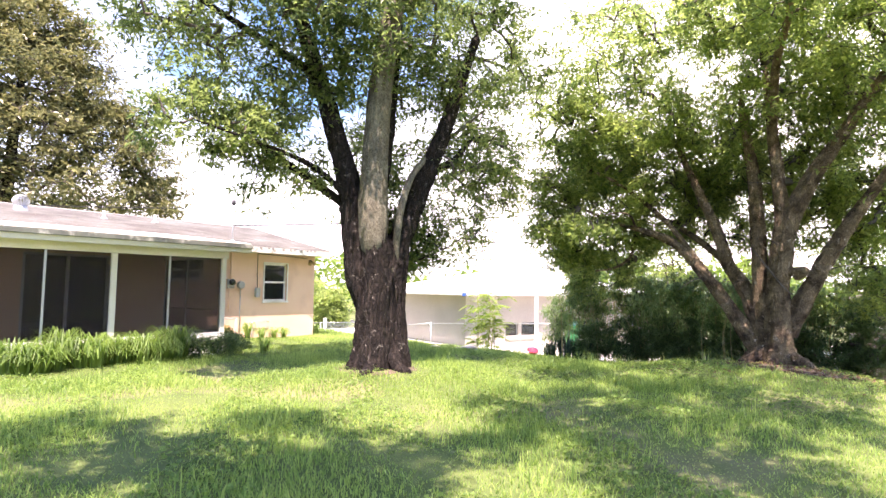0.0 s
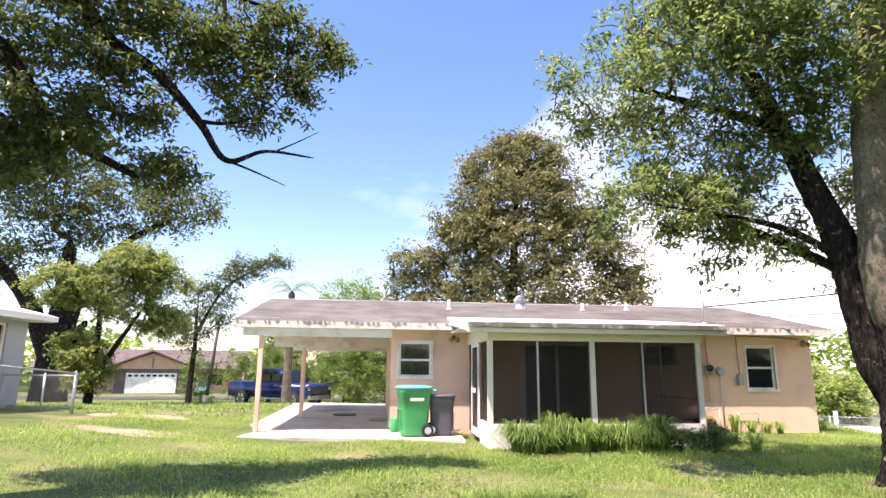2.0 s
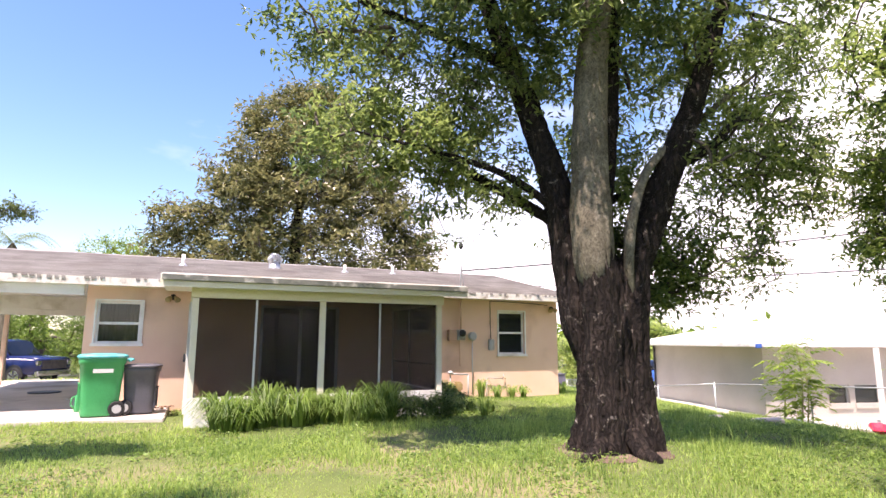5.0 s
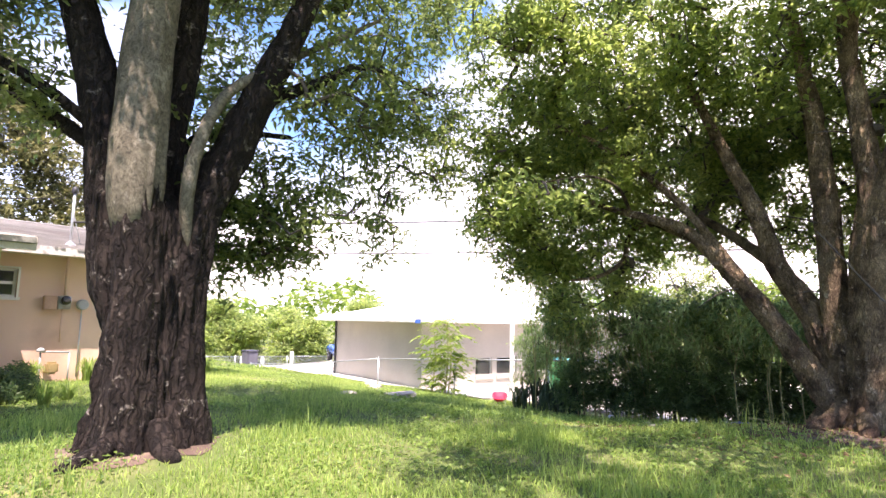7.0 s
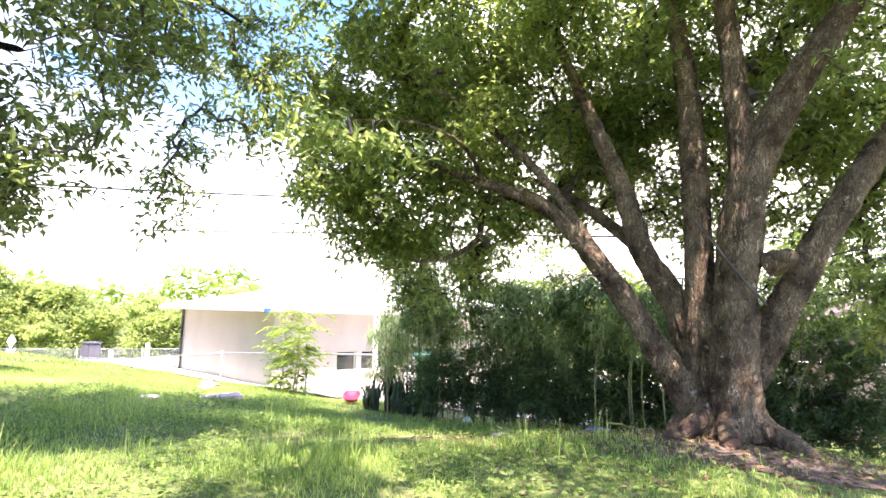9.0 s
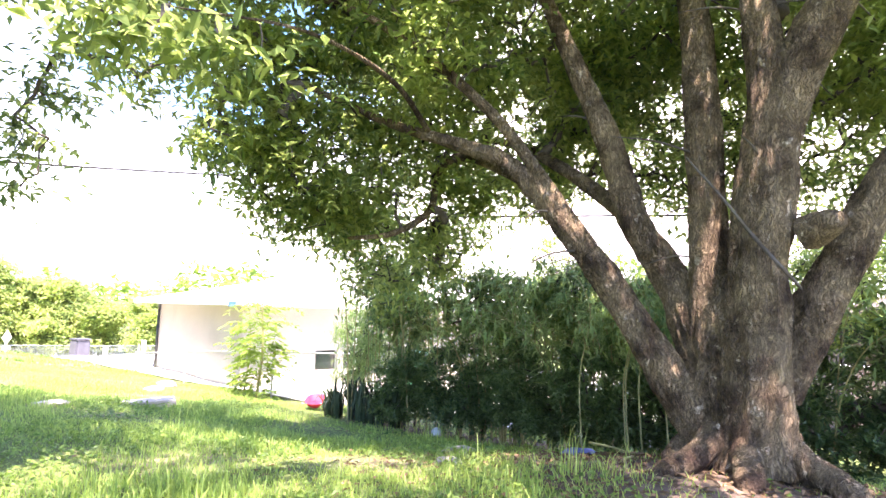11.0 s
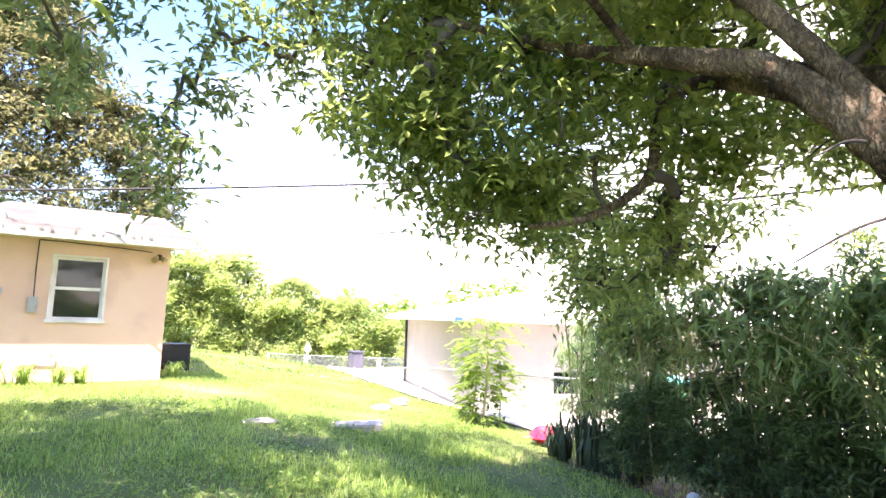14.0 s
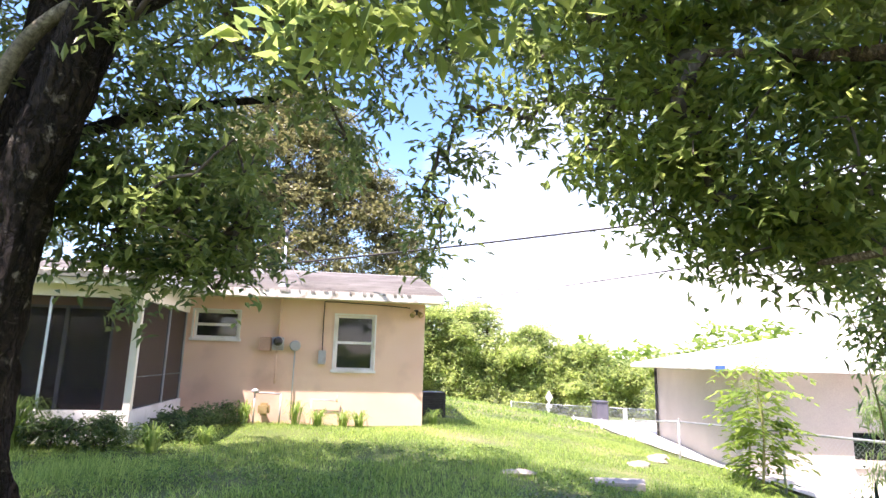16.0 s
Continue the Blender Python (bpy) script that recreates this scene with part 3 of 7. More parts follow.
# porch roof: shallow, laps up the main slope
part("porch_roof", prism([(-3.0, 2.30), (-3.0, 2.37), (0.25, 2.70), (0.25, 2.62), (-0.5, 2.545)], -9.15, -4.10, "x"), M_ROLL, house)
part("porch_fascia", box(-9.16, -4.09, -3.03, -3.003, 2.16, 2.345), M_CREAM, house)
part("porch_gutter", box(-9.14, -4.11, -3.09, -3.034, 2.25, 2.34, 0.01), M_GUTTER, house)
part("porch_soffit", box(-9.14, -4.11, -2.98, -0.46, 2.285, 2.298), M_CREAM, house)
for x in (-9.158, -4.115):
    part("porch_barge", prism([(-3.0, 2.19), (-3.0, 2.36), (-0.47, 2.61), (-0.47, 2.46)], x, x + 0.022, "x"), M_WHITE, house)

# sliding door at the back of the porch
slider = part("sliding_door", box(DOOR[0], DOOR[0] + 0.06, 0.04, 0.14, DOOR[2], DOOR[3]), M_STEEL, house, "dark glass sliding door")
bm = bmesh.new()
for x in (DOOR[1] - 0.06, -6.55):
    box(x, x + 0.06, 0.04, 0.14, DOOR[2], DOOR[3], bm=bm)
box(DOOR[0] + 0.06, DOOR[1] - 0.06, 0.05, 0.13, DOOR[3] - 0.05, DOOR[3], bm=bm)
box(DOOR[0] + 0.06, DOOR[1] - 0.06, 0.05, 0.13, DOOR[2], DOOR[2] + 0.06, bm=bm)
part("frame", bm, M_STEEL, slider)
for a, b in ((DOOR[0] + 0.06, -6.55), (-6.49, DOOR[1] - 0.06)):
    part("pane", box(a, b, 0.085, 0.091, DOOR[2] + 0.06, DOOR[3] - 0.05), M_DARKGLASS, slider)

# ---- trees ----


def curve_points(pts, steps):
    """A smooth line through (x, y, z, r) points."""
    p = np.array(pts, float)
    p = np.vstack([2 * p[0] - p[1], p, 2 * p[-1] - p[-2]])
    out_pts = []
    for i in range(1, len(p) - 2):
        t = np.linspace(0, 1, steps, endpoint=False)[:, None]
        a, b, c, d = p[i - 1], p[i], p[i + 1], p[i + 2]
        out_pts.append(0.5 * (2 * b + (c - a) * t + (2 * a - 5 * b + 4 * c - d) * t**2 + (3 * b - 3 * c + d - a) * t**3))
    out_pts.append(p[-2][None])
    return np.vstack(out_pts)


def tube(name, pts, material, parent, steps=8, sides=20, flute=0.0, rough=0.06, knots=0.0, seed=0, base_flare=0.0):
    """A limb: a bent, tapered, uneven tube; flutes are the folds of a trunk."""
    line = curve_points(pts, steps)
    c, r = line[:, :3], np.maximum(line[:, 3], 0.004)
    r[-1] *= 0.2
    d = np.gradient(c, axis=0)
    d /= np.linalg.norm(d, axis=1, keepdims=True)
    ref = np.array([0.0, 1.0, 0.2])
    u = np.cross(d, ref)
    u /= np.linalg.norm(u, axis=1, keepdims=True)
    w = np.cross(d, u)
    ang = np.linspace(0, 2 * np.pi, sides, endpoint=False)
    verts = np.zeros((len(c), sides, 3))
    height = c[:, 2] - c[0, 2]
    for i in range(len(c)):
        k = np.ones(sides)
        if flute:
            fade = 0.35 + 0.65 * math.exp(-height[i] / 1.2)
            k = k + flute * fade * (np.sin(3 * ang + seed + 0.5 * height[i]) * 0.5 + np.sin(5 * ang + 1.7 * seed - 0.4 * height[i]) * 0.7 + np.sin(9 * ang + seed) * 0.35)
            if sides > 40:
                k = k + (0.055 if sides > 60 else 0.04) * (1 - 2 * np.abs(np.sin(8.5 * ang + seed + 0.8 * math.sin(1.7 * height[i] + seed)))) + 0.03 * (1 - 2 * np.abs(np.sin(19.5 * ang - 0.9 * math.sin(2.6 * height[i]))))
            if base_flare:
                k = k + base_flare * math.exp(-height[i] / 0.22) * (0.55 + 0.45 * np.sin(5 * ang + 1.7 * seed) + 0.25 * np.sin(8 * ang))
        ring = c[i] + r[i] * k[:, None] * (np.cos(ang)[:, None] * u[i] + np.sin(ang)[:, None] * w[i])
        verts[i] = ring
    flat_v = verts.reshape(-1, 3)
    if rough:
        amp = np.repeat(r, sides)
        for j in range(len(flat_v)):
            q = Vector(flat_v[j])
            s = noise.noise(q * 3.1 + Vector((seed, 0, 0))) * 0.45 + noise.noise(Vector((q.x * 13, q.y * 13, q.z * 3.0))) * 0.65 + noise.noise(Vector((q.x * 30, q.y * 30, q.z * 9.0))) * 0.3
            axis_c = c[j // sides]
            flat_v[j] += (flat_v[j] - axis_c) * s * rough * min(1.5, 0.25 / max(amp[j], 0.05) + 0.6)
    n = len(c)
    idx = np.arange(n * sides).reshape(n, sides)
    nxt = np.roll(idx, -1, axis=1)
    q = np.stack([idx[:-1], nxt[:-1], nxt[1:], idx[1:]], -1).reshape(-1, 4)
    ob = cloud_mesh(name, flat_v, q, material, parent, True)
    return ob, line


def leaf_arrays(rng, centres, length, width, droop=0.35, fold=0.12, up=0.3, spread=1.0):
    """Leaves as folded four-cornered blades at the given places."""
    n = len(centres)
    a = rng.uniform(0, 2 * np.pi, n)
    tilt = rng.normal(-droop, 0.5, n) * spread
    u = np.stack([np.cos(a) * np.cos(tilt), np.sin(a) * np.cos(tilt), np.sin(tilt)], 1)
    side = np.stack([-np.sin(a), np.cos(a), rng.normal(0, 0.45, n)], 1)
    side /= np.linalg.norm(side, axis=1, keepdims=True)
    nrm = np.cross(u, side)
    ln = (length * rng.uniform(0.65, 1.25, n))[:, None]
    wd = (width * rng.uniform(0.7, 1.25, n))[:, None]
    mid = centres + u * ln * 0.48
    v = np.stack([centres, mid + side * wd * 0.5 + nrm * ln * fold, centres + u * ln - nrm * ln * 0.05, mid - side * wd * 0.5 + nrm * ln * fold], 1)
    return v.reshape(-1, 3)


def crown_clusters(rng, blobs, lines):
    """Places of leaf clusters in the blobs (x, y, z, rx, ry, rz, count), each tied to the nearest wood by a twig."""
    places = []
    for x, y, z, rx, ry, rz, count in blobs:
        p = rng.normal(size=(count, 3))
        p /= np.linalg.norm(p, axis=1, keepdims=True)
        p *= rng.uniform(0.15, 1.0, count)[:, None] ** 0.5
        places.append(p * (rx, ry, rz) + (x, y, z))
    places = np.vstack(places)
    wood = np.vstack([line[len(line) // 3 :, :4] for line in lines])
    nodes, radius = [w for w in wood[:, :3]], [min(w, 0.05) for w in wood[:, 3]]
    best = np.full(len(places), 1e9)
    parent_of = np.zeros(len(places), int)
    for i, w in enumerate(wood[:, :3]):
        d = np.linalg.norm(places - w, axis=1)
        closer = d < best
        best[closer], parent_of[closer] = d[closer], i
    left = np.ones(len(places), bool)
    edges = []
    depth = {i: 0 for i in range(len(nodes))}
    for _ in range(len(places)):
        k = int(np.argmin(np.where(left, best, 1e9)))
        left[k] = False
        me_index = len(nodes)
        nodes.append(places[k])
        radius.append(0)
        edges.append((parent_of[k], me_index))
        depth[me_index] = depth[parent_of[k]] + 1
        d = np.linalg.norm(places - places[k], axis=1) * (1.0 + 0.02 * depth[me_index])
        closer = left & (d < best)
        best[closer], parent_of[closer] = d[closer], me_index
    children = {}
    for a, b in edges:
        children.setdefault(a, []).append(b)
    weight = {}
    for a, b in reversed(edges):
        weight[b] = weight.get(b, 0) + 1
        weight[a] = weight.get(a, 0) + weight[b]
    return np.array(nodes), edges, weight, places


def twig_mesh(rng, nodes, edges, weight, material, parent, thick=0.007, name="twig_work"):
    vs, qs = [], []
    for a, b in edges:
        p, q = nodes[a], nodes[b]
        d = q - p
        length = np.linalg.norm(d)
        if length < 1e-3:
            continue
        d = d / length
        u = np.cross(d, (0.3, 0.5, 0.81))
        u /= np.linalg.norm(u) + 1e-9
        w = np.cross(d, u)
        r0 = thick * (weight[b] ** 0.42)
        r1 = thick * (max(weight[b] - 1, 0.4) ** 0.42)
        mid = (p + q) / 2 + rng.normal(0, 0.07, 3) * length + np.array([0, 0, 0.06 * length])
        base = len(vs) * 5
        for c, r in ((p, r0), (mid, (r0 + r1) / 2), (q, r1)):
            ang = np.arange(5) * 2 * np.pi / 5
            vs.append(c + r * (np.cos(ang)[:, None] * u + np.sin(ang)[:, None] * w))
        for s in (0, 5):
            for i in range(5):
                j = (i + 1) % 5
                qs.append((base + s + i, base + s + j, base + s + 5 + j, base + s + 5 + i))
    return cloud_mesh(name, np.vstack(vs), np.array(qs), material, parent, True)


def crown(seed, parent, blobs, lines, leaf_mat, per=70, size=0.34, length=0.10, width=0.045, droop=0.35, twig_mat=None, thick=0.007, flat_top=0.7, spread=1.0):
    rng = np.random.default_rng(seed)
    nodes, edges, weight, places = crown_clusters(rng, blobs, lines)
    tagged(twig_mesh(rng, nodes, edges, weight, twig_mat or M_TWIG, parent, thick), kind="stuff")
    counts = rng.integers(int(per * 0.45), int(per * 1.55), len(places))
    c = np.repeat(places, counts, axis=0)
    off = rng.normal(size=(len(c), 3)) * (size, size, size * flat_top) * 0.55
    # thin sprays inside each cluster, so that leaves line up along shoots
    shoot = rng.integers(0, 7, len(c)) + 7 * np.repeat(np.arange(len(places)), counts)
    axis_all = rng.normal(size=(7 * len(places), 3))
    axis_all[:, 2] = axis_all[:, 2] * 0.6 - 0.15
    axis_all /= np.linalg.norm(axis_all, axis=1, keepdims=True)
    along = rng.uniform(0.1, 1.15, len(c))[:, None] * size
    c = c + axis_all[shoot] * along + off * 0.28
    v = leaf_arrays(rng, c, length, width, droop, spread=spread)
    q = np.arange(len(v)).reshape(-1, 4)
    return tagged(cloud_mesh("crown", v, q, leaf_mat, parent), kind="stuff")


# the forked tree in the middle of the lawn
tree = thing("tree", "large shade tree with furrowed forking trunk and glossy leaves", "tree")
lines = []
_, ln = tube("trunk", [(-4.2, -6.93, -0.25, 0.50), (-4.2, -6.93, 0.15, 0.43), (-4.2, -6.92, 0.6, 0.355), (-4.2, -6.93, 1.2, 0.325), (-4.2, -6.94, 1.9, 0.30), (-4.2, -6.95, 2.3, 0.21), (-4.2, -6.95, 2.5, 0.08)], M_BARK1, tree, 22, 150, 0.14, 0.14, seed=2, base_flare=0.65)
LIMBS1 = [
    ("limb", M_BARK1, [(-4.34, -7.06, -0.2, 0.33), (-4.36, -7.07, 0.4, 0.25), (-4.38, -7.08, 1.2, 0.205), (-4.42, -7.1, 2.0, 0.21), (-4.45, -7.1, 2.55, 0.19), (-4.46, -7.09, 2.9, 0.10)]),
    ("limb", M_BARKPALE, [(-4.44, -7.06, 1.9, 0.12), (-4.48, -7.1, 2.4, 0.225), (-4.46, -7.08, 3.6, 0.215), (-4.38, -7.12, 5.0, 0.19), (-4.22, -7.25, 6.4, 0.16), (-4.0, -7.4, 8.2, 0.09)]),
    ("limb", M_BARK1, [(-4.32, -6.85, 0.9, 0.12), (-4.42, -6.75, 1.7, 0.24), (-4.60, -6.62, 3.1, 0.19), (-4.85, -6.45, 4.2, 0.155), (-5.2, -6.15, 5.6, 0.125), (-5.7, -5.9, 7.2, 0.06)]),
    ("limb", M_BARK1, [(-4.18, -6.85, 1.2, 0.14), (-4.15, -6.75, 1.9, 0.25), (-4.1, -6.72, 2.8, 0.19), (-4.0, -6.8, 3.9, 0.165), (-3.9, -6.86, 5.3, 0.13), (-3.7, -6.9, 7.2, 0.07)]),
    ("limb", M_BARK1, [(-3.88, -7.1, -0.2, 0.31), (-3.9, -7.1, 0.25, 0.25), (-3.93, -7.08, 0.8, 0.205), (-3.95, -7.07, 1.4, 0.205), (-3.88, -7.1, 2.2, 0.195), (-3.63, -7.25, 3.0, 0.185), (-3.4, -7.4, 3.7, 0.16), (-3.13, -7.55, 4.5, 0.125), (-2.6, -7.8, 6.2, 0.07)]),
    ("limb", M_BARK1, [(-4.58, -6.62, 2.8, 0.08), (-5.1, -6.2, 3.25, 0.065), (-5.9, -5.75, 3.8, 0.05), (-6.7, -5.4, 4.3, 0.03)]),
    ("limb", M_BARK1, [(-3.5, -7.3, 3.45, 0.08), (-2.9, -7.5, 3.8, 0.06), (-2.2, -7.3, 4.3, 0.045), (-1.3, -6.95, 4.65, 0.032), (-0.2, -6.8, 4.7, 0.014)]),
    ("limb", M_BARKPALE, [(-4.0, -7.15, 1.8, 0.05), (-4.08, -7.26, 2.46, 0.065), (-4.02, -7.32, 2.95, 0.06), (-3.8, -7.36, 3.45, 0.052), (-3.34, -7.38, 3.87, 0.045), (-2.58, -7.4, 4.46, 0.034), (-1.9, -7.5, 5.0, 0.02)]),
    ("limb", M_BARK1, [(-2.9, -7.7, 5.3, 0.07), (-1.8, -7.0, 6.2, 0.05), (-0.4, -6.7, 6.6, 0.03), (0.8, -6.6, 6.7, 0.012)]),
    # Overhead limb out of view, added to bear clusters that dapple the lawn.
    ("limb", M_BARK1, [(-4.0, -7.4, 7.6, 0.08), (-3.9, -8.6, 8.0, 0.06), (-3.6, -10.0, 8.0, 0.03)]),
    ("limb", M_BARK1, [(-4.62, -6.6, 3.0, 0.06), (-5.3, -6.5, 3.4, 0.045), (-6.2, -6.4, 3.6, 0.03), (-7.2, -6.3, 3.75, 0.012)]),
    ("limb", M_BARK1, [(-3.95, -6.6, 2.9, 0.07), (-3.5, -6.3, 3.3, 0.055), (-3.0, -6.2, 3.5, 0.04), (-2.3, -6.3, 3.6, 0.03)]),
    ("limb", M_BARK1, [(-5.05, -6.25, 5.0, 0.08), (-5.8, -5.6, 5.6, 0.06), (-6.9, -5.2, 6.1, 0.04)]),
]
for i, (nm, mt, pts) in enumerate(LIMBS1):
    _, ln = tube(nm, pts, mt, tree, 14, 48 if i < 5 else 16, 0.06, 0.13 if mt is M_BARK1 else 0.05, seed=i * 3 + 1)
    lines.append(ln)
for dx, dy, reach in ((-0.9, -0.45, 0.95), (-0.15, -1.0, 0.72)):
    tube("root", [(-4.15 + dx * 0.30, -6.98 + dy * 0.30, 0.36, 0.11), (-4.15 + dx * 0.52, -6.98 + dy * 0.52, 0.18, 0.09), (-4.15 + dx * 0.72, -6.98 + dy * 0.72, gz(-4.8, -7.3) + 0.02, 0.07), (-4.15 + dx * reach, -6.98 + dy * reach, gz(-5, -7.4) - 0.04, 0.05)], M_BARK1, tree, 10, 14, 0.05, 0.10, seed=int(40 + dx * 7))
CROWN1 = [
    (-5.6, -6.6, 5.4, 1.0, 0.9, 0.9, 46), (-4.9, -6.2, 4.6, 0.8, 0.8, 0.7, 32),
    (-3.4, -6.5, 2.0, 0.45, 0.4, 0.35, 16), (-2.75, -6.5, 1.98, 0.4, 0.4, 0.22, 10), (-3.6, -6.5, 2.65, 0.45, 0.45, 0.5, 18),
    (-6.2, -5.6, 4.7, 1.4, 1.0, 1.0, 90), (-7.2, -5.2, 6.0, 1.2, 1.0, 1.0, 70), (-5.4, -6.0, 3.2, 0.8, 0.7, 0.7, 22), (-5.0, -6.6, 7.4, 2.6, 2.2, 1.4, 170),
    (-2.7, -8.0, 5.8, 1.4, 1.2, 1.1, 80), (-2.4, -7.6, 3.8, 1.0, 0.8, 0.9, 44), (-2.6, -7.4, 2.4, 0.8, 0.6, 0.5, 14), (-1.5, -6.5, 4.4, 0.9, 0.7, 0.6, 24),
    (-0.8, -6.6, 3.6, 0.4, 0.4, 0.8, 11), (-1.7, -6.2, 3.7, 0.6, 0.6, 0.9, 14), (-3.2, -6.5, 2.8, 0.8, 0.6, 0.8, 30), (-3.9, -6.4, 3.4, 0.8, 0.6, 0.9, 24), (-2.8, -6.5, 2.25, 0.7, 0.5, 0.45, 20), (-3.4, -6.6, 5.6, 1.3, 1.3, 1.2, 80),
    (-0.1, -6.95, 3.6, 0.5, 0.45, 0.6, 16), (0.1, -6.6, 4.7, 0.7, 0.6, 0.6, 24), (-0.6, -6.6, 5.8, 1.1, 0.9, 0.8, 28), (0.9, -6.6, 6.6, 1.0, 0.9, 0.7, 24), (-2.0, -6.5, 5.5, 1.0, 1.0, 1.0, 26), (-0.95, -6.5, 2.5, 0.35, 0.35, 0.4, 8),
    # Blobs above z 7 in this row are added overhead to shade the lawn.
    (-5.9, -6.2, 3.7, 0.9, 0.7, 0.6, 36), (-7.1, -6.2, 3.7, 0.8, 0.7, 0.5, 26), (-3.0, -5.5, 7.6, 1.4, 1.1, 0.6, 40), (-5.5, -5.0, 7.4, 1.4, 1.1, 0.6, 40), (-1.6, -7.0, 7.6, 1.3, 1.1, 0.6, 44), (-3.6, -10.0, 7.9, 1.3, 1.0, 0.5, 26), (-4.2, -8.8, 7.8, 1.2, 1.0, 0.5, 22),
    (-4.6, -7.6, 5.6, 1.2, 0.9, 1.0, 60), (-6.0, -6.4, 6.4, 1.4, 1.2, 1.0, 80), (-3.4, -6.0, 4.2, 1.2, 0.9, 0.9, 30),
]
crown(11, tree, CROWN1, lines, M_LEAF1, 54, 0.31, 0.115, 0.046)

# the many-stemmed tree by the fence
tree = thing("tree", "old many-stemmed tree with shaggy brown bark", "tree")
lines = []
tube("trunk", [(1.95, -11.8, -0.2, 0.48), (1.95, -11.8, 0.15, 0.41), (1.94, -11.78, 0.5, 0.33), (1.93, -11.76, 0.9, 0.29), (1.93, -11.75, 1.3, 0.24), (1.93, -11.75, 1.6, 0.12)], M_BARK2, tree, 22, 150, 0.18, 0.16, seed=5, base_flare=0.8)
LIMBS2 = [
    [(1.88, -11.55, 0.35, 0.24), (1.80, -11.2, 0.9, 0.185), (1.72, -10.9, 1.4, 0.155), (1.63, -10.6, 1.85, 0.145), (1.5, -10.3, 2.25, 0.125), (1.42, -10.0, 2.56, 0.10), (1.3, -9.6, 2.74, 0.075), (1.0, -9.0, 2.95, 0.05), (0.6, -8.3, 3.3, 0.03)],
    [(2.02, -11.6, 0.7, 0.27), (2.1, -11.3, 1.5, 0.19), (2.04, -10.98, 2.05, 0.165), (1.98, -10.75, 2.85, 0.14), (1.88, -10.45, 3.6, 0.11), (1.7, -10.0, 4.8, 0.06)],
    [(2.0, -11.72, 0.5, 0.32), (1.97, -11.6, 1.2, 0.22), (1.95, -11.57, 2.0, 0.18), (1.94, -11.55, 2.8, 0.18), (1.93, -11.5, 3.8, 0.15), (1.8, -11.3, 5.5, 0.08)],
    [(1.80, -11.88, 0.2, 0.32), (1.68, -11.92, 1.25, 0.22), (1.65, -11.98, 2.1, 0.225), (1.64, -12.1, 2.75, 0.20), (1.6, -12.5, 3.6, 0.165), (1.55, -13.1, 4.5, 0.12), (1.5, -13.8, 5.6, 0.06)],
    [(1.65, -12.05, 2.5, 0.17), (1.63, -12.0, 3.4, 0.14), (1.6, -11.9, 4.6, 0.10), (1.5, -11.8, 6.0, 0.05)],
    [(2.0, -12.0, 0.7, 0.20), (2.02, -12.5, 1.75, 0.165), (1.98, -12.9, 2.5, 0.15), (1.95, -13.3, 3.15, 0.115), (1.9, -14.0, 4.2, 0.06)],
    [(1.48, -10.25, 2.35, 0.06), (1.6, -9.5, 2.72, 0.05), (1.74, -9.1, 2.62, 0.042), (1.75, -9.0, 2.25, 0.04), (1.52, -8.72, 2.0, 0.032), (1.2, -8.4, 1.92, 0.02)],
    [(1.62, -10.6, 1.95, 0.07), (1.3, -9.9, 3.0, 0.055), (0.9, -8.9, 3.9, 0.04), (0.5, -8.0, 4.3, 0.02)],
    # Long high limb above the view, added to hold clusters that shade the ground.
    [(1.6, -11.9, 4.4, 0.10), (0.8, -12.1, 5.6, 0.08), (-0.4, -12.5, 6.2, 0.06), (-1.6, -12.5, 6.7, 0.045), (-3.2, -12.9, 7.3, 0.03), (-5.0, -13.2, 7.6, 0.012)],
    [(1.15, -9.35, 2.86, 0.03), (0.4, -9.5, 3.02, 0.022), (-0.6, -9.6, 2.95, 0.013), (-1.5, -9.5, 2.72, 0.005)],
    [(1.62, -12.25, 1.85, 0.14), (1.5, -12.38, 1.9, 0.10), (1.45, -12.45, 1.92, 0.05)],
    [(2.05, -10.95, 2.1, 0.09), (2.4, -10.2, 2.7, 0.07), (2.9, -9.4, 3.2, 0.05), (3.2, -8.8, 3.4, 0.03)],
]
for i, pts in enumerate(LIMBS2):
    pts = [(x, y, z, r * (0.80 if i < 3 else 0.92)) for x, y, z, r in pts]
    _, ln = tube("limb", pts, M_BARK2, tree, 14, 48 if i < 6 else 14, 0.07, 0.14 if i < 6 else 0.08, seed=i * 2 + 7)
    lines.append(ln)
tube("dead_branch", [(1.36, -11.5, 2.42, 0.006), (1.25, -11.77, 2.04, 0.010), (1.29, -11.90, 1.84, 0.012), (1.27, -12.07, 1.61, 0.013), (1.45, -12.2, 1.45, 0.012)], M_TWIG, tree, 8, 10, 0, 0.06, seed=77)
rng_t = random.Random(19)
for k in range(34):
    ln = lines[rng_t.randrange(6)]
    p = ln[rng_t.randrange(len(ln) // 4, len(ln))]
    a, up, reach = rng_t.uniform(0, 2 * math.pi), rng_t.uniform(-0.5, 0.9), rng_t.uniform(0.35, 0.95)
    dx, dy = math.cos(a) * reach, math.sin(a) * reach
    tube("twig", [(p[0], p[1], p[2], 0.011), (p[0] + dx * 0.5, p[1] + dy * 0.5, p[2] + up * 0.35 + 0.05, 0.008), (p[0] + dx, p[1] + dy, p[2] + up * 0.8, 0.003)], M_TWIG, tree, 5, 6, 0, 0)
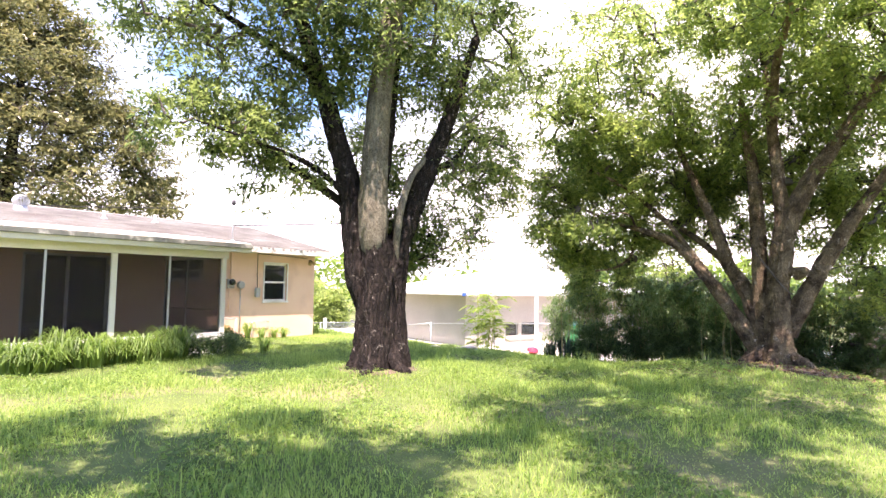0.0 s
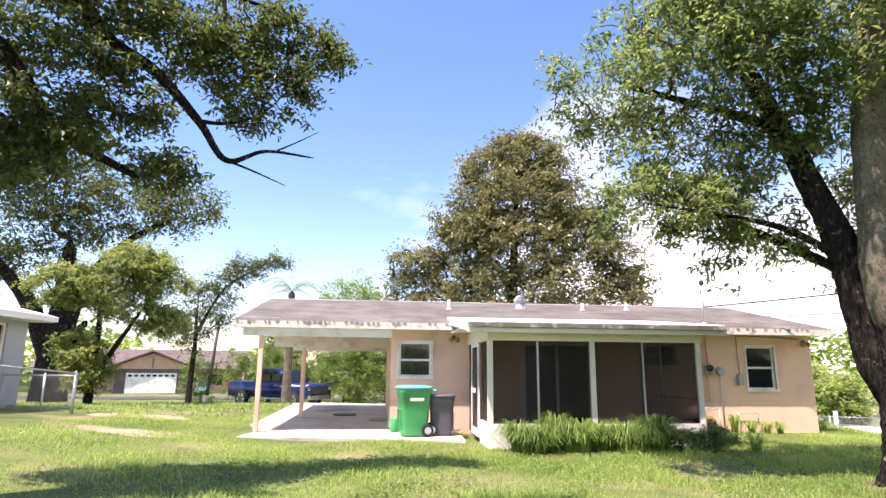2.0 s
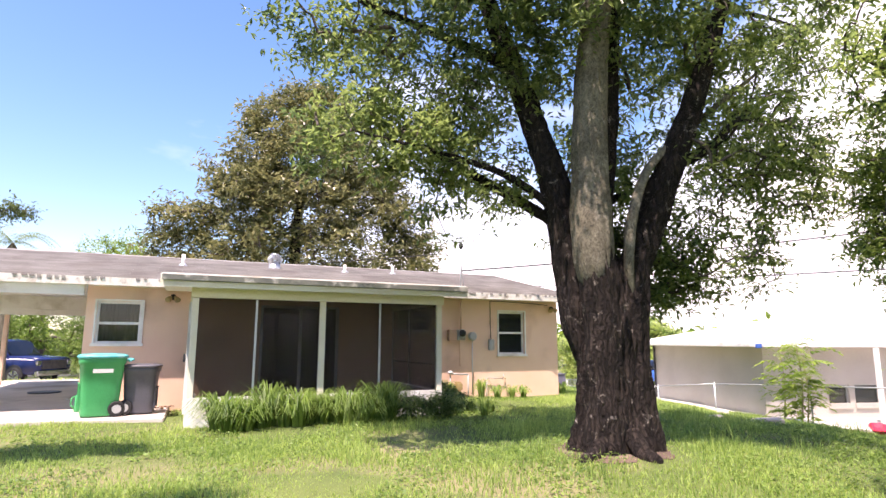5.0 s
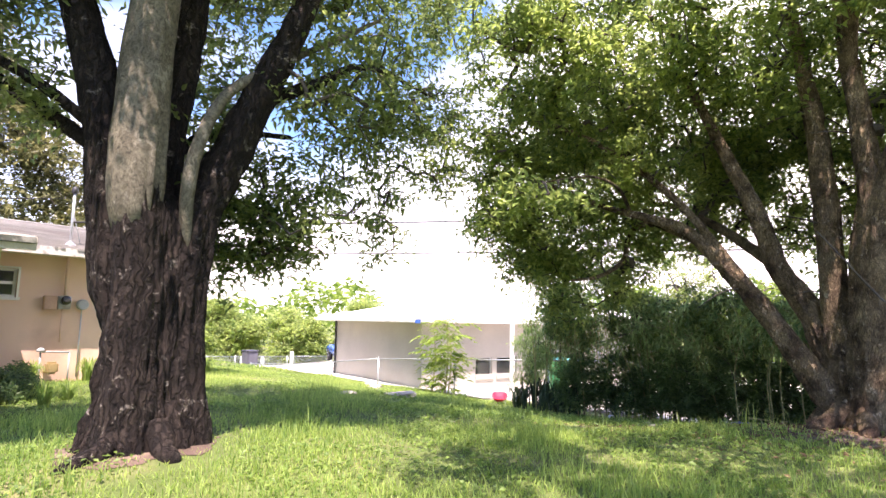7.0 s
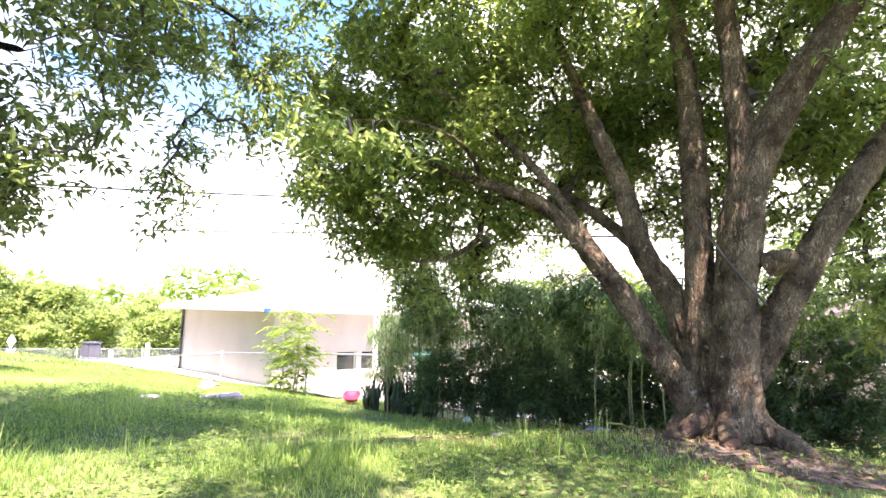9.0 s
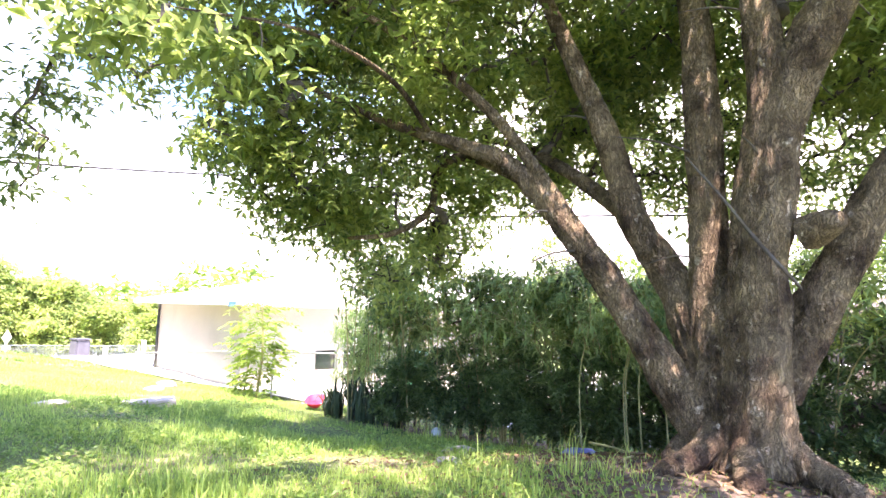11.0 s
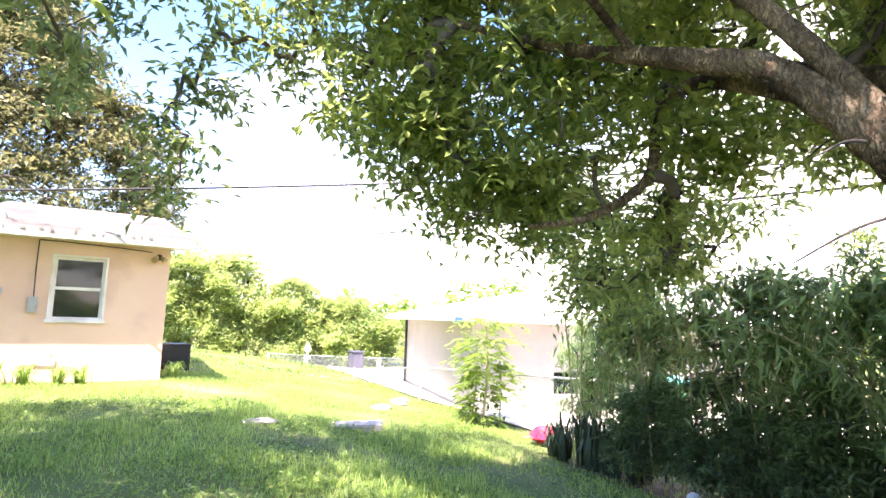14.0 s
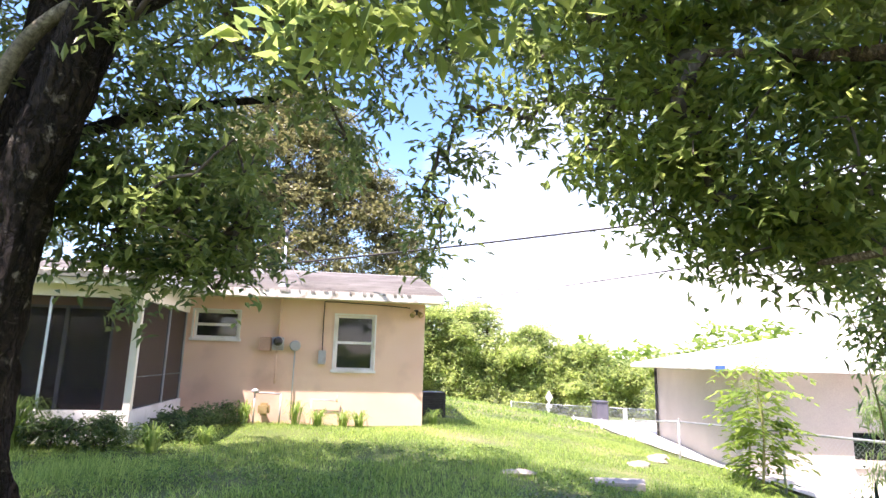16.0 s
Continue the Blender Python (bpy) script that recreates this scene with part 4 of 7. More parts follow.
for dx, dy, reach in ((-0.85, 0.55, 0.95), (-0.6, -0.8, 0.95), (-1.0, -0.1, 0.85)):
    x1, y1 = 1.95 + dx * reach, -11.8 + dy * reach
    tube("root", [(1.95 + dx * 0.28, -11.8 + dy * 0.28, gz(1.8, -11.8) + 0.30, 0.10), (1.95 + dx * 0.5, -11.8 + dy * 0.5, gz(1.6, -11.8) + 0.12, 0.10), (1.95 + dx * 0.75, -11.8 + dy * 0.75, gz(1.3, -11.8) + 0.03, 0.09), (x1, y1, gz(x1, y1) - 0.04, 0.04)], M_BARK2, tree, 10, 14, 0.05, 0.10, seed=int(50 + dx * 7))
# Clusters with x < 1, y < -11 are mostly unseen, added as shade.
CROWN2 = [
    (2.6, -7.6, 4.2, 1.1, 0.9, 0.6, 60), (2.3, -7.9, 5.0, 1.2, 1.0, 0.6, 50), (3.0, -9.3, 4.6, 1.1, 1.1, 0.8, 70), (3.0, -8.4, 5.6, 1.2, 1.1, 0.8, 50), (3.1, -10.2, 3.8, 0.9, 0.9, 0.6, 50), (3.2, -9.6, 2.9, 0.7, 0.7, 0.5, 36), (3.2, -10.9, 4.8, 1.0, 1.0, 0.8, 50),
    (-0.6, -9.0, 6.4, 1.0, 0.9, 0.7, 24), (2.2, -13.2, 5.2, 1.4, 1.3, 0.9, 60), (3.6, -12.6, 6.0, 1.4, 1.4, 1.0, 70), (2.6, -12.2, 7.0, 1.6, 1.4, 1.0, 90), (3.0, -11.2, 8.0, 1.8, 1.6, 0.9, 70), (3.4, -14.2, 4.6, 1.2, 1.2, 1.2, 70), (2.4, -13.0, 8.0, 1.8, 1.6, 0.9, 60), (0.8, -9.5, 7.2, 1.2, 1.0, 0.7, 40), (-0.5, -8.3, 5.4, 0.7, 0.7, 0.6, 26), (3.2, -7.0, 2.2, 0.5, 0.5, 0.5, 30), (2.6, -7.2, 2.6, 0.5, 0.5, 0.4, 22), (3.6, -7.0, 1.6, 0.4, 0.4, 0.4, 18),
    (0.7, -7.9, 4, 0.9, 0.9, 0.9, 80), (1, -8.3, 2.7, 0.8, 0.8, 0.7, 60), (0.6, -7.7, 3.1, 0.7, 0.7, 0.8, 55), (1.6, -9.1, 3.7, 1.2, 1.1, 0.9, 100),
    (1.9, -8.8, 2.6, 0.9, 0.8, 0.5, 44), (2, -10.4, 4.6, 1.6, 1.4, 1, 86), (2.4, -11.8, 5, 1.9, 1.6, 1.2, 79), (2.4, -13.3, 4.2, 1.4, 1.3, 1.2, 90),
    (2.9, -13.4, 2.4, 0.8, 0.8, 0.9, 36), (1.1, -9.2, 5.2, 1.6, 1.5, 1.1, 79), (1.1, -7.5, 2.7, 0.7, 0.6, 0.7, 46), (3, -9.2, 3.2, 1.2, 1.3, 0.8, 40), (0.6, -9.9, 5, 1.1, 1.1, 0.6, 32),
    (2, -10.5, 6.6, 2.2, 2.2, 1.3, 140), (2.2, -13.5, 6.2, 2, 2, 1.4, 120), (1.2, -8.6, 6.2, 1.1, 1.2, 0.9, 43), (3.3, -10.8, 3.6, 1, 1.2, 0.9, 60), (3.2, -12.4, 3.4, 1, 1, 0.9, 50), (-0.5, -13.2, 5.8, 1.8, 1.3, 0.7, 39), (0.6, -13.8, 5.2, 1.2, 1, 0.8, 24), (0, -11.6, 6.4, 1.6, 1.2, 0.6, 32), (-1.6, -12.4, 6.8, 1.5, 1.2, 0.5, 32), (2.4, -8.4, 1.9, 1, 0.7, 0.45, 26), (1.4, -8, 2.1, 0.6, 0.5, 0.4, 22), (3.4, -8.2, 2.4, 0.9, 0.9, 0.6, 22), (1.6, -12.2, 5.2, 1.2, 1.2, 0.9, 43),
    (0.3, -13.3, 6.7, 1.6, 1.2, 0.7, 36), (1.2, -12.6, 7.3, 2, 1.6, 0.9, 46), (1, -11.5, 7, 1.6, 1.4, 0.7, 65), (2.6, -8.6, 4.6, 1.2, 1.2, 0.9, 58), (3.2, -13.6, 1.6, 0.6, 0.7, 0.7, 36), (0.2, -8.2, 5, 0.9, 0.9, 0.9, 43),
    (0.2, -14.2, 6.4, 1.8, 1.2, 0.7, 35), (1.2, -14.6, 5.6, 1.4, 1, 0.8, 22), (-1, -13.8, 6.9, 1.6, 1.2, 0.6, 32), (-0.9, -11.8, 7.3, 1.4, 1.2, 0.5, 50),
    (3.4, -11.6, 2.9, 0.9, 1, 0.8, 60), (3.6, -13.2, 3, 0.9, 1, 0.9, 60), (2.7, -12.6, 3.7, 1, 1, 0.8, 60), (-2.4, -12.8, 7.1, 1.4, 1.1, 0.5, 50),
    (3.4, -11, 4.3, 1.2, 1.2, 0.8, 70), (3.6, -9.8, 3.9, 1, 1, 0.7, 60), (4.2, -12.2, 4.4, 1.2, 1.2, 0.8, 43), (2.9, -10.4, 3.6, 0.8, 0.7, 0.5, 40), (-1.5, -9.5, 2.66, 0.6, 0.35, 0.14, 10),
    (-4.4, -13.2, 7.6, 1.3, 1.1, 0.5, 50), (-4.9, -11.7, 7.6, 1.2, 1, 0.5, 36), (-4.8, -14.8, 7.9, 1.4, 1.1, 0.5, 43), (-2.6, -14.9, 7.3, 1.4, 1, 0.5, 43), (-3, -11.4, 7.4, 1.2, 1, 0.5, 32),
]
crown(12, tree, CROWN2, lines, M_LEAF2, 50, 0.31, 0.115, 0.048)

# the oak whose limbs reach in over the lawn
tree = thing("tree", "spreading dark oak with long arching limbs", "tree")
lines = []
_, ln = tube("trunk", [(-16.9, -9.9, -0.1, 0.55), (-16.85, -9.8, 0.8, 0.42), (-16.7, -9.6, 2.2, 0.38), (-16.4, -9.3, 3.6, 0.34)], M_BARK1, tree, 10, 40, 0.08, 0.08, seed=9, base_flare=0.4)
LIMBS3 = [
    [(-16.5, -9.4, 3.2, 0.26), (-15.9, -8.2, 4.6, 0.16), (-15.3, -7.3, 5.1, 0.12), (-14.95, -7.0, 4.75, 0.10), (-14.6, -6.8, 4.2, 0.075), (-13.8, -6.3, 3.8, 0.04)],
    [(-16.4, -9.3, 3.5, 0.28), (-15.6, -8.0, 5.4, 0.16), (-14.7, -6.9, 5.95, 0.10), (-14.26, -6.55, 5.52, 0.09), (-13.78, -6.3, 5.27, 0.075), (-13.24, -6.08, 4.7, 0.055), (-12.88, -5.95, 4.22, 0.04), (-12.4, -5.82, 4.42, 0.025), (-11.75, -5.7, 4.4, 0.01)],
    # Unseen limb over the walk, added to carry the shading clusters.
    [(-16.3, -9.3, 3.5, 0.26), (-14.8, -10.5, 6.0, 0.18), (-13.0, -11.8, 7.4, 0.14), (-11.0, -12.6, 8.0, 0.10), (-8.5, -13.3, 8.2, 0.07), (-6.0, -13.9, 8.4, 0.03)],
    [(-13.24, -6.08, 4.7, 0.03), (-12.9, -5.95, 4.75, 0.022), (-12.5, -5.85, 4.95, 0.014), (-12.2, -5.8, 5.3, 0.006)],
    [(-12.88, -5.95, 4.22, 0.02), (-12.5, -5.85, 4.1, 0.012), (-12.1, -5.75, 3.95, 0.005)],
    [(-12.3, -5.8, 4.42, 0.014), (-12.0, -5.75, 4.6, 0.009), (-11.7, -5.7, 4.8, 0.004)],
    [(-15.6, -8.0, 5.4, 0.10), (-14.6, -6.9, 6.6, 0.07), (-13.3, -6.1, 6.7, 0.04), (-12.2, -5.7, 6.6, 0.02)],
]
for i, pts in enumerate(LIMBS3):
    _, ln = tube("limb", pts, M_BARK1, tree, 10, 16, 0.03, 0.08, seed=i * 2 + 31)
    lines.append(ln)
# Blobs above z 7 hang unseen over the walk, added to shade the lawn.
CROWN3 = [
    (-14.9, -6.9, 5.4, 0.9, 0.8, 0.9, 46), (-14.1, -6.45, 4.8, 0.7, 0.6, 0.6, 34), (-13.5, -6.1, 5.9, 0.7, 0.6, 0.6, 44), (-15.2, -7.2, 4.3, 0.9, 0.8, 0.6, 26), (-14.4, -6.6, 6.3, 0.8, 0.6, 0.6, 44), (-14.0, -10.9, 7.2, 1.6, 1.2, 0.7, 50), (-10.0, -14.0, 8.2, 1.6, 1.4, 0.6, 50), (-12.5, -14.2, 8.0, 1.6, 1.2, 0.6, 50), (-12.6, -5.8, 6.3, 0.7, 0.5, 0.6, 34), (-12.6, -5.85, 5.0, 0.4, 0.3, 0.25, 10),
    (-14.7, -6.9, 4.0, 0.7, 0.6, 0.35, 28), (-15.6, -7.6, 6.6, 1.3, 1.2, 0.8, 40), (-12.6, -11.6, 7.6, 1.5, 1.2, 0.6, 80), (-10.6, -12.7, 8.0, 1.5, 1.0, 0.5, 80), (-8.4, -13.4, 8.2, 1.4, 1.0, 0.5, 70), (-6.2, -13.9, 8.4, 1.4, 1.0, 0.5, 60), (-15.0, -7.0, 3.8, 0.8, 0.7, 0.35, 16), (-13.6, -6.2, 4.0, 0.6, 0.5, 0.3, 20), (-12.9, -5.9, 5.7, 0.5, 0.4, 0.4, 18),
    (-11.8, -5.8, 5.8, 0.5, 0.4, 0.7, 24), (-12.3, -5.9, 5.4, 0.5, 0.4, 0.5, 16), (-12.2, -9.9, 8.0, 1.3, 1.0, 0.5, 60), (-10.8, -11.3, 8.1, 1.3, 1.0, 0.5, 70), (-11.6, -12.9, 8.1, 1.2, 1.0, 0.5, 50), (-8.4, -14.6, 8.4, 1.4, 1.0, 0.5, 60), (-9.6, -15.4, 8.4, 1.4, 1.0, 0.5, 60), (-7.4, -12.6, 8.2, 1.2, 1.0, 0.5, 46), (-5.6, -12.4, 8.2, 1.2, 1.0, 0.5, 36), (-6.6, -15.3, 8.5, 1.4, 1.0, 0.5, 50),
]
crown(13, tree, CROWN3, lines, M_LEAF4, 70, 0.28, 0.10, 0.045)

# the magnolia behind the house
tree = thing("tree", "tall broad magnolia with bronze-green leathery leaves", "tree")
_, ln = tube("trunk", [(-4.6, 13.0, -0.9, 0.35), (-4.6, 13.0, 2.5, 0.28), (-4.5, 13.0, 6, 0.2), (-4.3, 13.0, 9.5, 0.12), (-4.2, 13, 12.5, 0.04)], M_BARK1, tree, 8, 20, 0.04, 0.05, seed=3)
CROWN4 = [
    (-4.1, 13.0, 11.9, 1.9, 1.6, 1.2, 100), (-5.3, 13.0, 10.9, 1.8, 1.6, 1.1, 80), (-2.7, 13.0, 10.9, 1.8, 1.6, 1.1, 80), (-4.3, 12.9, 9.3, 3.5, 2.8, 1.5, 190), (-6.6, 12.8, 8.0, 2.0, 2.0, 1.3, 100), (-1.6, 12.6, 8.4, 2.0, 2.0, 1.3, 100),
    (-4.5, 12.7, 7.0, 4.4, 3.2, 1.5, 240), (-4.5, 12.7, 5.0, 5.0, 3.6, 1.5, 240), (-9.0, 13.2, 6.0, 1.5, 1.5, 1.2, 60), (0.4, 12.3, 6.8, 1.3, 1.6, 1.2, 60), (0.9, 12.2, 5.2, 1.2, 1.5, 1.1, 50), (-9.6, 13.2, 4.6, 1.3, 1.4, 1.0, 40),
]
crown(14, tree, CROWN4, [ln], M_LEAF3, 46, 0.62, 0.24, 0.10, 0.1, thick=0.012)

# ---- fittings on the house ----
M_RED = surface("red_plastic", (0.50, 0.02, 0.05), (0.60, 0.04, 0.07), 4, 0.4, 0.1, 60)
M_NEIGHBOUR = surface("pale_stucco", (0.43, 0.395, 0.355), (0.49, 0.455, 0.41), 1.0, 0.9, 0.3, 80)
M_WHITEROOF = surface("white_roof_coating", (0.74, 0.73, 0.71), (0.82, 0.81, 0.80), 1.0, 0.75, 0.2, 60, stain=(0.6, 0.58, 0.55), stain_scale=0.6)
M_GREYWALL = surface("grey_blue_paint", (0.34, 0.38, 0.42), (0.40, 0.44, 0.48), 1.0, 0.85, 0.25, 80)
M_BLUECAR = surface("dark_blue_car_paint", (0.009, 0.018, 0.075), (0.012, 0.024, 0.095), 2, 0.22, 0, 90)
M_WHITECAR = surface("white_car_paint", (0.76, 0.76, 0.76), (0.80, 0.80, 0.80), 2, 0.22, 0, 90)
M_CARGLASS = glass("car_glass", (0.01, 0.012, 0.016), 0.05)
M_TYRE = surface("tyre_rubber", (0.015, 0.015, 0.016), (0.03, 0.03, 0.03), 9, 0.85, 0.2, 80)
M_CHROME = surface("chrome", (0.6, 0.6, 0.62), (0.7, 0.7, 0.72), 6, 0.2, 0, 80, metal=0.9)
M_LAMPRED = surface("red_lamp_glass", (0.4, 0.01, 0.01), (0.5, 0.02, 0.02), 6, 0.2, 0, 80)
M_BRICKRED = surface("brown_red_shingle", (0.095, 0.075, 0.07), (0.145, 0.115, 0.108), 1.2, 0.95, 0.4, 60)
M_STONE = surface("field_stone", (0.30, 0.27, 0.23), (0.44, 0.40, 0.35), 2.5, 0.9, 0.5, 45)
M_TAN = surface("tan_siding", (0.48, 0.30, 0.20), (0.55, 0.36, 0.25), 2, 0.85, 0.2, 60)
M_ASPHALT = surface("asphalt", (0.05, 0.05, 0.05), (0.075, 0.073, 0.07), 1.5, 0.95, 0.4, 80)
M_CANE = surface("bamboo_cane", (0.20, 0.20, 0.07), (0.34, 0.30, 0.14), 3, 0.5, 0.1, 50, island=0.3)
M_BAMBOO = leafy("bamboo_leaf", (0.050, 0.100, 0.038), (0.215, 0.290, 0.110), 0.55, 0.55)
M_SHRUB = leafy("dark_shrub_leaf", (0.030, 0.065, 0.026), (0.135, 0.195, 0.072), 0.62, 0.45)
M_FARLEAF = leafy("sunlit_vine_leaf", (0.065, 0.120, 0.038), (0.40, 0.45, 0.165), 0.35, 0.5, patch=0.7)
M_SNAKE = leafy("sword_plant_leaf", (0.014, 0.030, 0.014), (0.05, 0.08, 0.036), 0.5, 0.1)
M_PALM = leafy("palm_frond", (0.05, 0.09, 0.02), (0.16, 0.20, 0.06), 0.4, 0.3)
M_BRASS = surface("weathered_brass", (0.30, 0.22, 0.10), (0.38, 0.28, 0.13), 6, 0.5, 0.1, 60)
M_WIRE = surface("cable_sheath", (0.02, 0.02, 0.02), (0.04, 0.04, 0.04), 5, 0.7, 0, 50)
M_CLOTH = surface("blue_cloth", (0.10, 0.13, 0.30), (0.16, 0.18, 0.36), 9, 0.9, 0.3, 60)
M_PVC = surface("white_pvc", (0.66, 0.66, 0.64), (0.74, 0.74, 0.72), 4, 0.5, 0.05, 60)

meter = thing("electric_meter", "grey electric meter box with round glass dial on peach wall", "meter", at=pose(-2.78, -0.003, 1.53))
part("panel_box", box(-0.34, -0.13, -0.12, 0, -0.16, 0.10, 0.012), M_TAN, meter)
part("meter_socket", box(-0.11, 0.10, -0.10, 0, -0.14, 0.10, 0.012), M_GREYBOX, meter)
part("dial", lathe([(0.085, 0), (0.085, 0.05), (0.07, 0.09), (0.03, 0.10)], 24, m=Matrix.Translation((0, -0.10, 0.02)) @ pose(0, 0, 0, 90)), M_CARGLASS, meter)
part("dial_ring", lathe([(0.095, 0), (0.095, 0.03), (0.088, 0.035)], 24, m=Matrix.Translation((0, -0.10, 0.02)) @ pose(0, 0, 0, 90)), M_STEEL, meter)
part("conduit", pipe([(0.0, -0.06, 0.10), (0.0, -0.06, 0.84)], 0.028, 12), M_STUCCO, meter)
part("conduit", pipe([(-0.02, -0.05, -0.14), (-0.02, -0.05, -0.75)], 0.012, 8), M_STUCCO, meter)
mast = thing("service_mast", "steel service mast standing on the shingle roof", "mast", at=pose(-2.78, -0.06, 2.56))
part("pole", pipe([(0, 0, -0.02), (0, 0, 1.05)], 0.025, 12), M_STEEL, mast)
part("flashing", lathe([(0.12, 0), (0.10, 0.03), (0.04, 0.10)], 16), M_STEEL, mast)
part("weather_head", lathe([(0.03, 1.02), (0.06, 1.06), (0.055, 1.13), (0.01, 1.17)], 14), M_DARKMETAL, mast)
part("brace", pipe([(0.02, 0, 0.6), (0.35, 0.55, 0.12)], 0.012, 8), M_STEEL, mast)
junction = thing("cable_box", "round grey cable box with thin conduit on wall", "utility box", at=pose(-2.47, -0.003, 1.48))
part("box_body", lathe([(0.10, 0), (0.10, 0.08), (0.08, 0.10)], 20, m=pose(0, 0, 0, 90)), M_GREYBOX, junction)
part("conduit", pipe([(0, -0.03, -0.10), (0, -0.03, -1.35)], 0.012, 8), M_STEEL, junction)
phone = thing("phone_box", "small grey telephone box with drooping cable", "utility box", at=pose(-1.96, -0.003, 1.28))
part("box_body", box(-0.07, 0.07, -0.09, 0, -0.13, 0.13, 0.015), M_GREYBOX, phone)
part("cable", pipe([(0, -0.03, 0.13), (-0.01, -0.02, 0.5), (-0.01, -0.02, 1.06), (0.3, -0.03, 1.06), (1.2, -0.02, 1.03), (1.66, -0.02, 1.00)], 0.009, 6), M_WIRE, phone)
gas = thing("gas_meter", "tan gas meter with grey pipework low on the wall", "meter", at=pose(-2.93, -0.02, 0.0))
part("meter_body", box(-0.10, 0.10, -0.26, -0.10, 0.22, 0.44, 0.04), M_BRASS, gas)
part("pipework", pipe([(-0.18, -0.15, -0.05), (-0.18, -0.15, 0.62), (0.28, -0.15, 0.60), (0.28, -0.15, 0.0)], 0.016, 8), M_GREYBOX, gas)
part("regulator", lathe([(0.06, 0), (0.07, 0.03), (0.03, 0.07)], 16, m=Matrix.Translation((-0.18, -0.15, 0.62))), M_GREYBOX, gas)
tap = thing("garden_tap", "thin copper pipe with garden tap on wall", "tap", at=pose(-2.1, -0.02, 0.0))
part("riser", pipe([(0, -0.04, -0.1), (0, -0.04, 0.50), (0.45, -0.04, 0.48), (0.47, -0.04, 0.58)], 0.010, 8), M_GREYBOX, tap)
part("spout", pipe([(0.47, -0.04, 0.50), (0.47, -0.12, 0.47)], 0.016, 8), M_BRASS, tap)


def flood_lamp(x, y, z):
    lamp = thing("flood_lamp", "small twin flood lamp under the eave", "lamp", at=pose(x, y, z))
    part("base", lathe([(0.055, 0), (0.055, 0.03), (0.03, 0.045)], 16, m=pose(0, 0, 0, 90)), M_DARKMETAL, lamp)
    for s in (-1, 1):
        part("head", lathe([(0.025, 0), (0.045, 0.05), (0.055, 0.12), (0.05, 0.125)], 16, m=look((s * 0.03, -0.05, 0), (s * 0.25, -0.3, -0.25)) @ pose(0, 0, 0, 180)), M_BRASS, lamp)
    return lamp


flood_lamp(-0.18, -0.003, 2.20)
flood_lamp(-9.02, -0.003, 2.20)

vent = thing("turbine_vent", "ribbed metal turbine vent on shingle roof", "roof vent", at=pose(-6.78, 2.55, 3.17))
part("neck", lathe([(0.17, -0.06), (0.15, 0.0), (0.13, 0.12)], 20), M_STEEL, vent)
part("cap", lathe([(0.13, 0.33), (0.10, 0.37), (0.02, 0.385)], 20), M_STEEL, vent)
for k in range(18):
    a = 2 * math.pi * k / 18
    bm = bmesh.new()
    rings = []
    for j in range(7):
        u = j / 6
        r = 0.13 + 0.055 * math.sin(math.pi * u)
        b = a + 0.25 * u
        rings.append([bm.verts.new((rr * math.cos(b + da), rr * math.sin(b + da), 0.12 + 0.21 * u)) for rr, da in ((r, 0), (r - 0.03, 0.22))])
    for p, q in zip(rings, rings[1:]):
        bm.faces.new((p[0], p[1], q[1], q[0])).smooth = True
    part("fin", bm, M_STEEL, vent)
for x, y, h in ((-8.9, 2.0, 0.28), (-5.0, 2.4, 0.22), (-3.6, 2.6, 0.24)):
    vp = thing("vent_pipe", "short grey plumbing vent pipe on roof", "roof vent", "roof vent pipes", at=pose(x, y, EAVE + SLOPE * (y - EAVE_Y)))
    part("pipe", lathe([(0.04, -0.02), (0.04, h), (0.033, h)], 14), M_PVC, vp)
    part("collar", lathe([(0.11, 0), (0.09, 0.03), (0.045, 0.08)], 14), M_STEEL, vp)

ac = thing("air_conditioner", "dark louvred air conditioner unit on a concrete pad", "air conditioner", at=pose(0.46, 2.0, -0.10) @ Matrix.Diagonal((0.78, 0.78, 0.80, 1)))
part("pad", box(-0.45, 0.45, -0.45, 0.45, -0.25, 0.06, 0.01), M_CONCRETE, ac)
part("core", box(-0.35, 0.35, -0.35, 0.35, 0.06, 0.80), M_BLACK, ac)
part("top_panel", box(-0.39, 0.39, -0.39, 0.39, 0.80, 0.84, 0.01), M_DARKMETAL, ac)
part("base_pan", box(-0.39, 0.39, -0.39, 0.39, 0.062, 0.11, 0.01), M_DARKMETAL, ac)
for sx in (-1, 1):
    for sy in (-1, 1):
        part("corner_post", box(sx * 0.37 - 0.02, sx * 0.37 + 0.02, sy * 0.37 - 0.02, sy * 0.37 + 0.02, 0.11, 0.80), M_DARKMETAL, ac)
for k in range(14):
    z = 0.14 + k * 0.047
    for a in range(4):
        part("louvre", box(-0.35, 0.35, -0.385, -0.36, z, z + 0.018, m=pose(0, 0, 0, 0, 0, 90 * a)), M_DARKMETAL, ac)

# ---- wheeled bins ----


